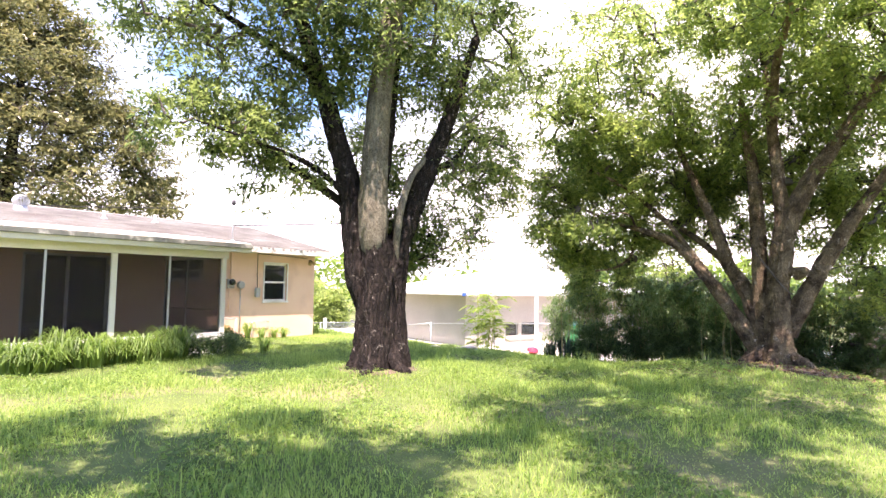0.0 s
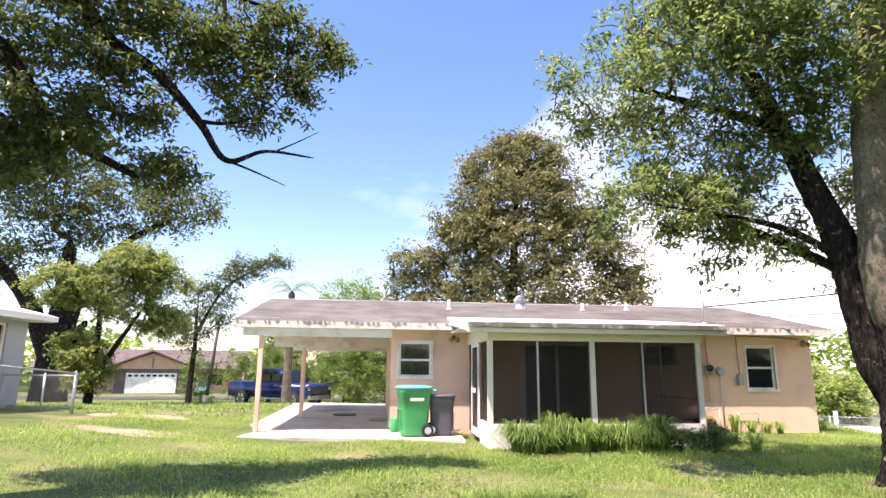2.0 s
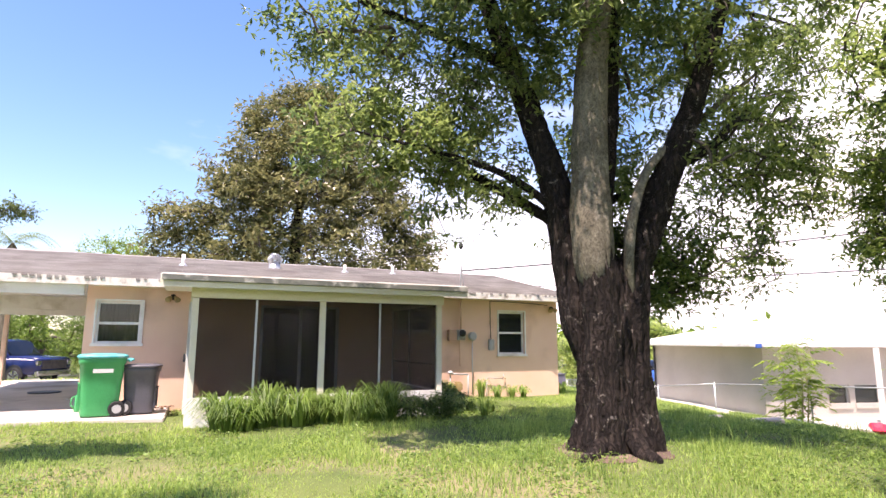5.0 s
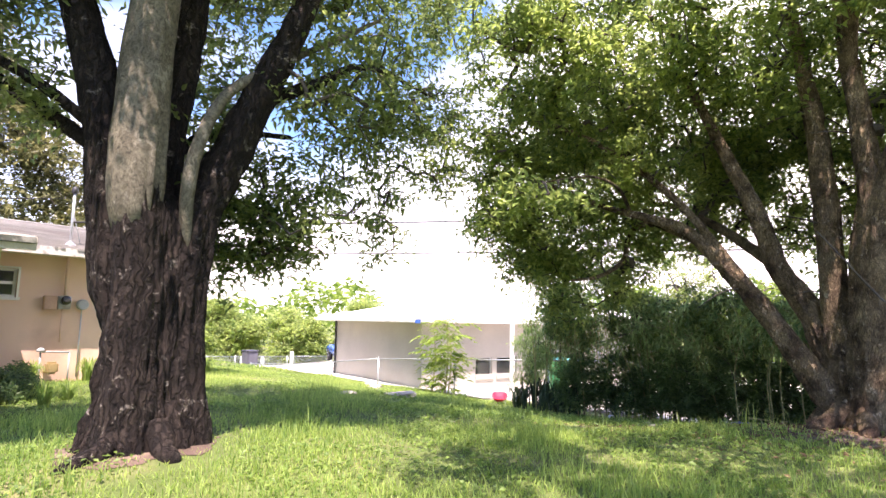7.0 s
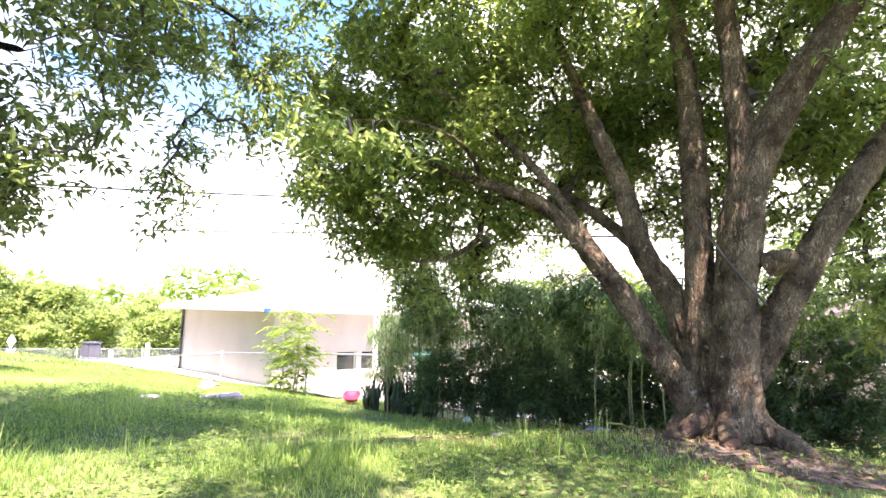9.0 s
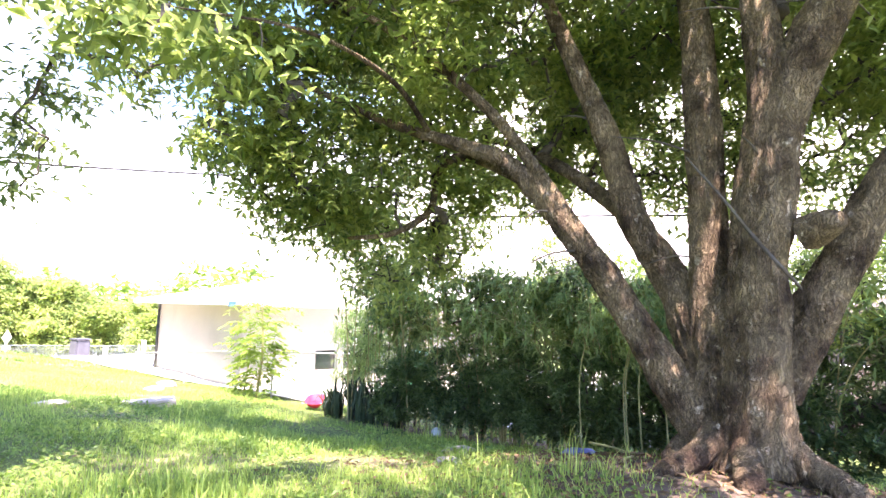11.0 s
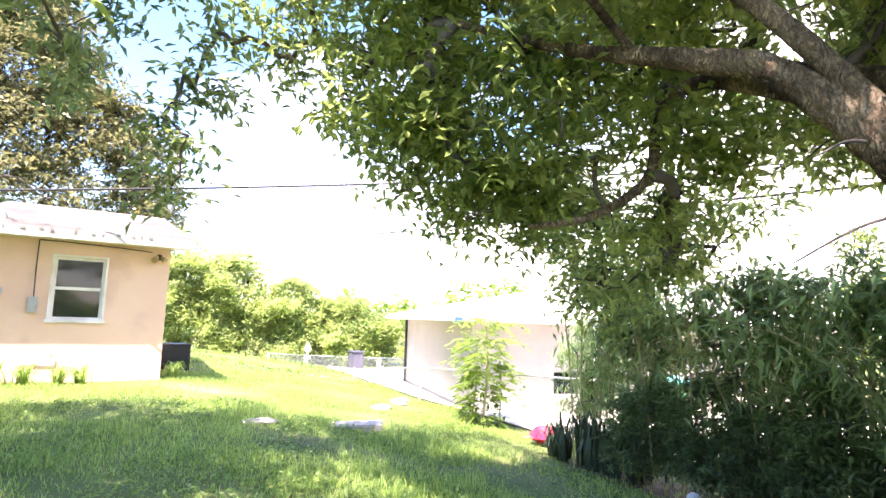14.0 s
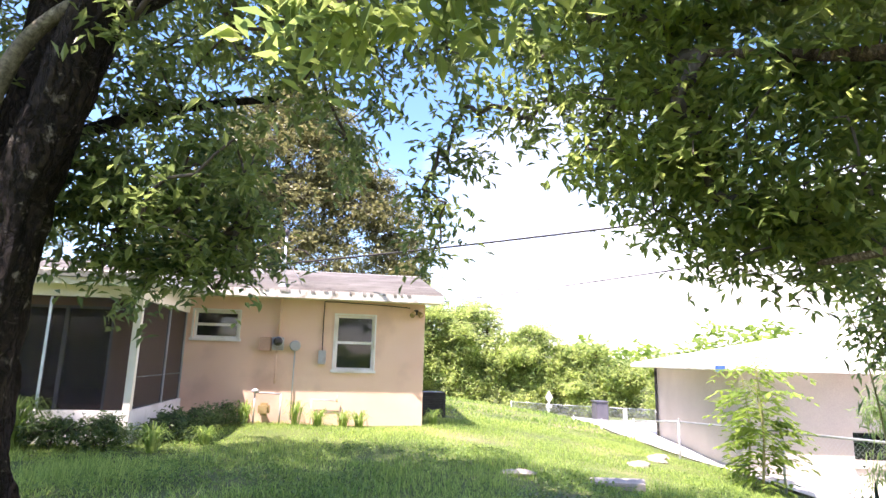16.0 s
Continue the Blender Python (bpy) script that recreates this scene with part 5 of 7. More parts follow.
def wheeled_bin(x, y, turn, w, d, h, body, lid, label, bulge):
    b = thing("wheeled_bin", label, "bin", at=pose(x, y, 0.121, 0, 0, turn))
    bm = bmesh.new()
    rings = []
    for z, k in ((0.0, 0.80), (0.03, 0.82), (h * 0.45, 0.90), (h * 0.80, 0.97), (h * 0.82, 1.04), (h * 0.92, 1.06), (h * 0.93, 1.02)):
        ring = []
        for i in range(20):
            a = 2 * math.pi * i / 20
            e = 5.0
            cx = math.copysign(abs(math.cos(a)) ** (2 / e), math.cos(a))
            cy = math.copysign(abs(math.sin(a)) ** (2 / e), math.sin(a))
            ring.append(bm.verts.new((w / 2 * k * cx, d / 2 * k * cy, z + 0.02)))
        rings.append(ring)
    bm.faces.new(rings[0][::-1])
    for p, q in zip(rings, rings[1:]):
        for i in range(20):
            bm.faces.new((p[i], p[(i + 1) % 20], q[(i + 1) % 20], q[i])).smooth = True
    bm.faces.new(rings[-1])
    part("body", bm, body, b)
    bm = bmesh.new()
    rings = []
    for z, k in ((0.93, 1.10), (0.955, 1.13), (0.975, 1.10), (0.99, 0.95), (1.0, 0.5), (1.003, 0.05)):
        ring = []
        for i in range(20):
            a = 2 * math.pi * i / 20
            cx = math.copysign(abs(math.cos(a)) ** 0.45, math.cos(a))
            cy = math.copysign(abs(math.sin(a)) ** 0.45, math.sin(a))
            ring.append(bm.verts.new((w / 2 * k * cx, d / 2 * k * cy, z * h)))
        rings.append(ring)
    bm.faces.new(rings[0][::-1])
    for p, q in zip(rings, rings[1:]):
        for i in range(20):
            bm.faces.new((p[i], p[(i + 1) % 20], q[(i + 1) % 20], q[i])).smooth = True
    bm.faces.new(rings[-1])
    part("lid", bm, lid, b)
    part("handle", pipe([(-w * 0.35, d * 0.55, h * 0.88), (-w * 0.35, d * 0.66, h * 0.9), (w * 0.35, d * 0.66, h * 0.9), (w * 0.35, d * 0.55, h * 0.88)], 0.018, 8), lid, b)
    part("axle", rod((-w * 0.42, d * 0.36, 0.12), (w * 0.46, d * 0.36, 0.12), 0.012), M_STEEL, b)
    for s in (-1, 1):
        wheel = part("wheel", lathe([(0.115, -0.025), (0.125, -0.012), (0.125, 0.012), (0.115, 0.025)], 24, m=Matrix.Translation((s * w * 0.46, d * 0.36, 0.125)) @ pose(0, 0, 0, 0, 90)), M_TYRE, b)
        part("rim", lathe([(0.07, -0.028), (0.075, 0), (0.07, 0.028)], 18, m=Matrix.Translation((s * w * 0.46, d * 0.36, 0.125)) @ pose(0, 0, 0, 0, 90)), M_GREYBOX, wheel)
    part("grip_bar", rod((-w * 0.3, -d * 0.47, h * 0.52), (w * 0.3, -d * 0.47, h * 0.52), 0.015), body, b)
    for k in (-0.25, 0.25):
        part("rib", box(w * k - 0.012, w * k + 0.012, -d * 0.478, -d * 0.42, h * 0.12, h * 0.5, 0.004), body, b)
    part("label_plate", box(w * 0.488, w * 0.50, -d * 0.22, d * 0.22, h * 0.70, h * 0.76), M_PVC if bulge else body, b)
    return b


wheeled_bin(-10.0, -1.12, -80, 0.60, 0.66, 1.02, M_GREEN, M_TEAL, "tall green wheeled bin with teal lid", True)
wheeled_bin(-9.40, -1.0, 84, 0.50, 0.54, 0.84, M_GREYPLASTIC, M_GREYPLASTIC, "charcoal wheeled bin with flat lid", False)
can = thing("watering_can", "small green plastic watering can beside the bins", "watering can", at=pose(-10.36, -0.35, 0.121))
part("body", lathe([(0.09, 0), (0.10, 0.02), (0.09, 0.26), (0.07, 0.30), (0.05, 0.30)], 18), M_GREEN, can)
part("spout", pipe([(0.08, 0, 0.08), (0.24, 0, 0.30)], 0.018, 8), M_GREEN, can)
part("handle", pipe([(-0.07, 0, 0.28), (-0.14, 0, 0.24), (-0.15, 0, 0.12), (-0.09, 0, 0.06)], 0.012, 8), M_GREEN, can)
mat_ = part("door_mat", box(-10.95, -10.52, 2.1, 3.0, 0.121, 0.14, 0.005), M_STONE)
tagged(mat_, "flat tan door mat on the carport slab", "mat")
disc = part("manhole_cover", lathe([(0.34, 0.0), (0.34, 0.025), (0.30, 0.03)], 28, m=Matrix.Translation((-11.7, 4.2, 0.121))), M_DARKMETAL)
tagged(disc, "dark round cover lying on the carport slab", "cover")

# ---- plants round the house ----


def grass_clump(x, y, count, height, radius, seed, material, label, group, name="border_grass"):
    """A fountain of arching strap leaves, each of five points."""
    rng = np.random.default_rng(seed)
    n = count
    a = rng.uniform(0, 2 * np.pi, n)
    r0 = radius * 0.3 * rng.uniform(0, 1, n)
    h = height * rng.uniform(0.6, 1.15, n)
    out = radius * rng.uniform(0.25, 1.2, n)
    z = gz(x, y) - 0.02
    t = np.array([0, 0.4, 0.75, 1.0])
    rise = np.array([0, 0.78, 1.0, 0.62])
    reach = np.array([0, 0.28, 0.70, 1.15])
    w = 0.0145 * rng.uniform(0.7, 1.5, n)
    d = np.stack([np.cos(a), np.sin(a)], 1)
    vs = []
    for k in range(4):
        c = np.stack([x + d[:, 0] * (r0 + out * reach[k]), y + d[:, 1] * (r0 + out * reach[k]), z + h * rise[k]], 1)
        s = np.stack([-d[:, 1], d[:, 0], 0 * a], 1) * (w * (1.0 - 0.85 * t[k]))[:, None]
        vs += [c - s, c + s]
    v = np.stack(vs, 1).reshape(-1, 3)
    o = np.arange(n)[:, None] * 8
    q = np.concatenate([o + [0, 1, 3, 2], o + [2, 3, 5, 4], o + [4, 5, 7, 6]])
    return tagged(cloud_mesh(name, v, q, material), label, "plant", group)


rng0 = np.random.default_rng(5)
for k in range(15):
    x = -8.25 + k * 0.19 + rng0.uniform(-0.05, 0.05)
    grass_clump(x, -3.05 + rng0.uniform(-0.16, 0.14), 120, rng0.uniform(0.40, 0.64), 0.46, 100 + k, M_TUFT, "arching green border grass clump along porch wall", "porch border grass")


def shrub(name, label, blobs, material, per, size, length, width, seed, droop=0.2, stem=True, thick=0.006, category="shrub", spread=1.0):
    """A bush: short stems from the ground and clusters of leaves."""
    s = thing(name, label, category)
    lines_ = []
    for x, y, z, *_ in blobs[:6]:
        g = gz(x, y)
        pts = [(x, y, g - 0.05, 0.018), (x + 0.03, y + 0.02, (g + z) / 2, 0.013), (x, y, z, 0.006)]
        _, l_ = tube("stem", pts, M_TWIG, s, 4, 6, 0, 0)
        lines_.append(l_)
    crown(seed, s, blobs, lines_, material, per, size, length, width, droop, thick=thick, spread=spread)
    return s


shrub("shrub", "low dark evergreen shrub beside the porch", [(-5.2, -3.05, 0.28, 0.35, 0.3, 0.2, 24), (-4.6, -2.95, 0.28, 0.4, 0.3, 0.22, 28)], M_SHRUB, 70, 0.16, 0.07, 0.03, 61)
shrub("shrub", "low dark shrubs along the porch side", [(-4.0, -2.2, 0.22, 0.35, 0.4, 0.2, 26), (-3.85, -1.3, 0.25, 0.4, 0.45, 0.22, 30), (-3.6, -0.55, 0.25, 0.35, 0.35, 0.25, 24)], M_SHRUB, 70, 0.16, 0.07, 0.03, 62)
for k, (x, y, h) in enumerate(((-3.25, -0.3, 0.4), (-2.35, -0.25, 0.42), (-1.95, -0.3, 0.3), (-1.5, -0.2, 0.3), (-1.2, -0.25, 0.28), (-3.9, -3.3, 0.35), (-3.4, -2.6, 0.25), (0.25, 0.2, 0.3))):
    grass_clump(x, y, 60, h, 0.22, 200 + k, M_GRASS, "tuft of long pale grass by the wall", "wall grass tufts", "grass_tuft")

# ---- fences ----


def chain_fence(label, posts, height, pitch=0.07, gauge=0.0022):
    """Chain link: posts, top rail, tension wires and a woven mesh. Posts are (x, y, top)."""
    f = thing("chain_link_fence", label, "fence")
    for x, y, top in posts:
        post_ = part("post", rod((x, y, top - height - 0.25), (x, y, top + 0.03), 0.024, sides=10), M_STEEL, f)
        part("post_cap", lathe([(0.028, 0), (0.026, 0.02), (0.005, 0.035)], 10, m=Matrix.Translation((x, y, top + 0.03))), M_STEEL, post_)
    for (x0, y0, t0), (x1, y1, t1) in zip(posts, posts[1:]):
        part("rail", rod((x0, y0, t0), (x1, y1, t1), 0.018, sides=8), M_STEEL, f)
        length = math.hypot(x1 - x0, y1 - y0)
        n = int((length + height) / pitch)
        vs, qs = [], []
        nx, ny = -(y1 - y0) / length, (x1 - x0) / length
        for s in (1, -1):
            for k in range(n):
                u0 = k * pitch - height
                a, b = max(u0, 0), min(u0 + height, length)
                if b - a < 0.02:
                    continue
                za, zb = (a - u0), (b - u0)
                pts_ = []
                for u, zz in ((a, za), (b, zb)):
                    q = u / length
                    lift = zz if s > 0 else height - zz
                    top = t0 + (t1 - t0) * q
                    pts_.append((x0 + (x1 - x0) * q + nx * 0.02, y0 + (y1 - y0) * q + ny * 0.02, top - height + lift))
                base = len(vs)
                for p in pts_:
                    vs += [(p[0], p[1], p[2] - gauge), (p[0], p[1], p[2] + gauge)]
                qs.append((base, base + 2, base + 3, base + 1))
        if vs:
            tagged(cloud_mesh("wire_mesh", np.array(vs), np.array(qs), M_STEEL, f), kind="stuff")
    return f


chain_fence("grey chain-link fence between the gardens", [(6.6, 8.5, -0.55), (6.1, 5.2, -0.35), (5.65, 2.4, -0.08), (5.3, -0.15, 0.17), (5.4, -2.9, 0.30), (5.5, -5.6, 0.42), (5.65, -8.4, 0.54), (6.0, -11.4, 0.66), (6.7, -14.4, 0.70), (7.6, -17.4, 0.72)], 1.05)
chain_fence("low chain-link fence in front of the neighbour's house", [(8.1, 21.2, -0.93), (10.0, 20.5, -1.0), (12.5, 19.6, -1.05), (15.5, 18.6, -1.1), (19.0, 17.4, -1.15)], 0.9, 0.09, 0.007)
chain_fence("leaning chain-link fence of the grey house", [(-18.0, 1.5, 1.30), (-18.2, -1.2, 1.48), (-18.3, -3.8, 1.66), (-18.4, -6.4, 1.75)], 1.05)
chain_fence("bent chain-link fence beside the grey house", [(-18.0, 1.56, 1.24), (-18.9, 1.9, 1.24), (-20.02, 2.2, 1.24)], 0.9)

# ---- the neighbour's house ----
nb = thing("house", "low pale stucco neighbour house with white roof", "house", at=pose(5.87, -1.31, 0, 0, 0, -15.7))
NX, NY, NT = 11.0, 5.9, 1.24
part("wall", box(0, 0.2, 0, NY, -1.9, NT), M_NEIGHBOUR, nb)
wall_x(0.2, NX, 0, 0.2, -1.9, NT, [(1.95, 2.6, -0.45, 0.20), (2.78, 3.6, -0.45, 0.20), (5.6, 6.8, -0.45, 0.20)], M_NEIGHBOUR, nb)
part("wall", box(0.2, NX, NY - 0.2, NY, -1.9, NT), M_NEIGHBOUR, nb)
part("wall", box(NX - 0.2, NX, 0.2, NY - 0.2, -1.9, NT), M_NEIGHBOUR, nb)
bm = bmesh.new()
o_ = 0.55
low_ = [bm.verts.new(p) for p in ((-o_, -o_, NT), (NX + o_, -o_, NT), (NX + o_, NY + o_, NT), (-o_, NY + o_, NT))]
low2 = [bm.verts.new((v.co.x, v.co.y, NT + 0.12)) for v in low_]
top_ = [bm.verts.new(p) for p in ((3.3, NY / 2, NT + 1.0), (NX - 3.3, NY / 2, NT + 1.0))]
bm.faces.new(low_[::-1])
for i in range(4):
    bm.faces.new((low_[i], low_[(i + 1) % 4], low2[(i + 1) % 4], low2[i]))
bm.faces.new((low2[0], low2[1], top_[1], top_[0]))
bm.faces.new((low2[1], low2[2], top_[1]))
bm.faces.new((low2[2], low2[3], top_[0], top_[1]))
bm.faces.new((low2[3], low2[0], top_[0]))
part("roof", bm, M_WHITEROOF, nb)
part("gutter", box(-o_ - 0.07, -o_ - 0.004, -o_, NY + o_, NT - 0.01, NT + 0.11, 0.02), M_WHITE, nb)
part("gutter_end", box(-o_ - 0.05, -o_ + 0.12, -o_ - 0.05, -o_ - 0.004, NT - 0.03, NT + 0.08, 0.01), surface("blue_tape", (0.03, 0.10, 0.40), (0.05, 0.14, 0.45), 5, 0.6, 0.1, 50), nb)
part("downpipe", pipe([(-0.06, NY - 0.1, NT), (-0.06, NY - 0.1, -1.2)], 0.04, 8), M_DARKMETAL, nb)
for a, b in ((1.95, 2.6), (2.78, 3.6), (5.6, 6.8)):
    win_ = part("window", box(a, a + 0.035, 0.06, 0.12, -0.45, 0.20), M_GREYBOX, nb)
    bm = bmesh.new()
    box(b - 0.035, b, 0.06, 0.12, -0.45, 0.20, bm=bm)
    box(a + 0.035, b - 0.035, 0.06, 0.12, 0.165, 0.20, bm=bm)
    box(a + 0.035, b - 0.035, 0.06, 0.12, -0.45, -0.415, bm=bm)
    part("frame", bm, M_GREYBOX, win_)
    part("pane", box(a + 0.035, b - 0.035, 0.085, 0.091, -0.415, 0.165), M_GLASS, win_)
    part("sill", box(a - 0.03, b + 0.03, -0.05, -0.003, -0.30, -0.455, 0.006), M_NEIGHBOUR, win_)
part("porch_post", box(2.0, 2.1, -1.6, -1.5, -1.6, NT - 0.004, 0.01), M_WHITE, nb)
patio = part("patio", prism([(6.0, -1.8), (6.0, -10.6), (18, -13), (18, -5.0)], -1.2, -0.66, "z"), M_CONCRETE)
patio.name = "pavement"
tagged(patio, "bright bare concrete patio behind the fence", "pavement", kind="structure")
shed = thing("shed", "dark wooden shed behind the fence", "shed", at=pose(9.4, -14.2, -0.7, 0, 0, 8))
M_DARKWOOD = surface("dark_weathered_wood", (0.045, 0.035, 0.03), (0.09, 0.07, 0.06), 3, 0.9, 0.4, 50, stretch_z=0.2)
for k in range(16):
    part("board", box(-1.6 + k * 0.2, -1.6 + k * 0.2 + 0.19, -0.02 + 0.01 * (k % 2), 0.02 + 0.01 * (k % 2), 0, 2.0, m=pose(-1.4, 0, 0, 0, 0, 90)), M_DARKWOOD, shed)
part("roof", prism([(-1.75, 1.95), (0.0, 2.5), (1.75, 1.95), (1.75, 2.03), (0, 2.6), (-1.75, 2.03)], -1.6, 1.6, "x"), M_BRICKRED, shed)
part("side", box(-1.36, 1.4, -1.6, -1.56, 0, 1.95), M_DARKWOOD, shed)
part("side", box(-1.36, 1.4, 1.56, 1.6, 0, 1.95), M_DARKWOOD, shed)

teal_tub = thing("garden_bin", "bright green plastic garden bin", "bin", at=pose(8.6, -4.2, -0.66))
part("body", lathe([(0.24, 0), (0.27, 0.05), (0.32, 0.85), (0.34, 0.86)], 24), M_GREEN, teal_tub)
part("lid", lathe([(0.35, 0.862), (0.35, 0.90), (0.2, 0.97), (0.02, 0.98)], 24), M_TEAL, teal_tub)
barrow = thing("wheelbarrow", "red wheelbarrow tipped beside the fence", "wheelbarrow", at=pose(4.75, -4.75, gz(4.75, -4.75) + 0.02, 0, 0, 35) @ Matrix.Diagonal((0.62, 0.62, 0.46, 1)))
bm = bmesh.new()
rings = []
for z, k in ((0.14, 0.55), (0.2, 0.7), (0.36, 1.0), (0.37, 1.04), (0.355, 1.0), (0.22, 0.68), (0.17, 0.5)):
    rings.append([bm.verts.new((0.42 * k * math.copysign(abs(math.cos(a)) ** 0.6, math.cos(a)), 0.28 * k * math.copysign(abs(math.sin(a)) ** 0.6, math.sin(a)), z + 0.12 * math.cos(a) * k)) for a in (2 * math.pi * i / 24 for i in range(24))])
for p, q in zip(rings, rings[1:]):
    for i in range(24):
        bm.faces.new((p[i], p[(i + 1) % 24], q[(i + 1) % 24], q[i])).smooth = True
bm.faces.new(rings[-1])
part("tray", bm, M_RED, barrow)
wh = part("wheel", lathe([(0.13, -0.035), (0.15, -0.02), (0.15, 0.02), (0.13, 0.035)], 20, m=Matrix.Translation((0.5, 0, 0.13)) @ pose(0, 0, 0, 90)), M_TYRE, barrow)
part("rim", lathe([(0.08, -0.037), (0.08, 0.037)], 16, m=Matrix.Translation((0.5, 0, 0.13)) @ pose(0, 0, 0, 90)), M_STEEL, wh)
for s in (-0.2, 0.2):
    part("shaft", pipe([(0.5, s * 0.3, 0.13), (0.0, s, 0.17), (-0.75, s * 1.3, 0.36)], 0.016, 8), M_STEEL, barrow)
    part("leg", pipe([(-0.2, s, 0.2), (-0.26, s, 0.0), (-0.36, s, 0.0)], 0.012, 8), M_STEEL, barrow)

# ---- bamboo thicket, sword plants and saplings by the fence ----
rng0 = np.random.default_rng(77)
bamboo = thing("bamboo", "dense thicket of thin bamboo canes with drooping leaves", "bamboo")
cane_v, lines_b, n_cane = [], [], 0
for k in range(190):
    u = rng0.uniform(0, 1) ** 0.9
    y = -5.9 - 6.6 * u
    x = 4.75 + rng0.normal(0, 0.28) - 0.25 * u
    h = rng0.uniform(1.5, 2.35) + (0.7 if u < 0.25 else 0.0)
    lean_x, lean_y = rng0.normal(-0.12, 0.16), rng0.normal(0.05, 0.2)
    g = gz(x, y)
    pts = [(x, y, g - 0.05, 0.010), (x + lean_x * 0.3, y + lean_y * 0.3, g + h * 0.5, 0.009), (x + lean_x, y + lean_y, g + h * 0.85, 0.006), (x + lean_x * 2.2, y + lean_y * 2.2, g + h, 0.003)]
    _, l_ = tube("cane", pts, M_CANE, bamboo, 4, 6, 0, 0)
    lines_b.append(l_)
leafc = []
for l_ in lines_b:
    n = len(l_)
    for j in range(n // 4, n):
        for _ in range(6):
            leafc.append(l_[j, :3] + rng0.normal(0, 0.15, 3))
v = leaf_arrays(np.random.default_rng(3), np.array(leafc), 0.185, 0.036, 0.6, 0.06)
cloud_mesh("leaves", v, np.arange(len(v)).reshape(-1, 4), M_BAMBOO, bamboo)
for k, (x, y) in enumerate(((3.35, -10.6), (3.3, -10.75), (3.45, -10.55), (3.4, -11.0), (4.2, -6.3), (3.0, -10.2))):
    c = thing("bamboo", "slender pale bamboo cane standing apart", "bamboo", "single canes")
    pts = [(x, y, gz(x, y) - 0.05, 0.009), (x + 0.06, y + 0.05, gz(x, y) + 0.8, 0.008), (x + 0.01, y - 0.08, gz(x, y) + 1.5, 0.005), (x + 0.16, y + 0.14, gz(x, y) + 1.95, 0.002)]
    _, l_ = tube("cane", pts, M_CANE, c, 6, 8, 0, 0)
    cc = np.repeat(l_[len(l_) // 2 :, :3], 9, axis=0)
    v = leaf_arrays(np.random.default_rng(40 + k), cc + np.random.default_rng(k).normal(0, 0.11, cc.shape), 0.16, 0.024, 0.7, 0.06)
    cloud_mesh("leaves", v, np.arange(len(v)).reshape(-1, 4), M_BAMBOO, c)
shrub("shrub", "dark tangled undergrowth along the fence", [(4.4, -6.9, 0.15, 0.35, 0.6, 0.5, 50), (4.4, -7.9, 0.2, 0.4, 0.6, 0.6, 56), (4.35, -8.9, 0.25, 0.45, 0.6, 0.7, 64), (4.2, -9.9, 0.3, 0.45, 0.6, 0.75, 70), (4.2, -10.9, 0.35, 0.45, 0.6, 0.75, 74), (4.5, -12.0, 0.4, 0.5, 0.7, 0.8, 60), (4.6, -13.2, 0.5, 0.5, 0.7, 0.9, 90), (4.7, -14.4, 0.5, 0.5, 0.7, 0.9, 80), (4.2, -12.6, 0.05, 0.5, 0.9, 0.35, 60), (4.3, -7.0, -0.12, 0.35, 0.5, 0.25, 34), (4.3, -8.0, -0.10, 0.35, 0.6, 0.28, 38), (4.25, -9.1, -0.05, 0.4, 0.6, 0.3, 42), (4.15, -10.2, 0.0, 0.4, 0.6, 0.3, 44), (4.1, -11.2, 0.05, 0.4, 0.6, 0.3, 44)], M_SHRUB, 85, 0.2, 0.09, 0.035, 63)
shrub("shrub", "leafy green shrub mixed with bamboo", [(4.6, -8.2, 1.4, 0.5, 0.8, 0.6, 50), (4.5, -9.6, 1.5, 0.5, 0.8, 0.6, 56), (4.6, -10.9, 1.3, 0.5, 0.8, 0.6, 46), (4.9, -6.8, 1.2, 0.4, 0.5, 0.6, 30)], M_LEAF1, 70, 0.24, 0.11, 0.035, 64, 0.5)
shrub("shrub", "tall dark hedge plants behind the old tree", [(4.9, -12.6, 1.6, 0.6, 0.8, 0.7, 50), (5.0, -14.0, 1.7, 0.6, 0.9, 0.8, 56), (5.1, -15.5, 1.6, 0.6, 0.9, 0.9, 56)], M_LEAF2, 70, 0.26, 0.10, 0.035, 65, 0.4)
for k in range(20):
    x, y = 4.28 + max(-0.14, rng0.normal(0, 0.14)), -5.45 - 0.075 * k + rng0.normal(0, 0.07)
    grass_clump(x, y, 13, rng0.uniform(0.34, 0.68), 0.20, 300 + k, M_SNAKE, "stiff dark sword-leaved plant by the fence", "sword plants", "sword_plant")
for ob in list(scene.objects):
    if ob.name.startswith("sword_plant"):
        co = np.empty(len(ob.data.vertices) * 3, np.float32)
        ob.data.vertices.foreach_get("co", co)
        co = co.reshape(-1, 8, 3)
        mid_ = co.reshape(-1, 4, 2, 3).mean(axis=2, keepdims=True)
        co = (mid_ + (co.reshape(-1, 4, 2, 3) - mid_) * 2.0).reshape(-1, 3)
        ob.data.vertices.foreach_set("co", co.ravel())


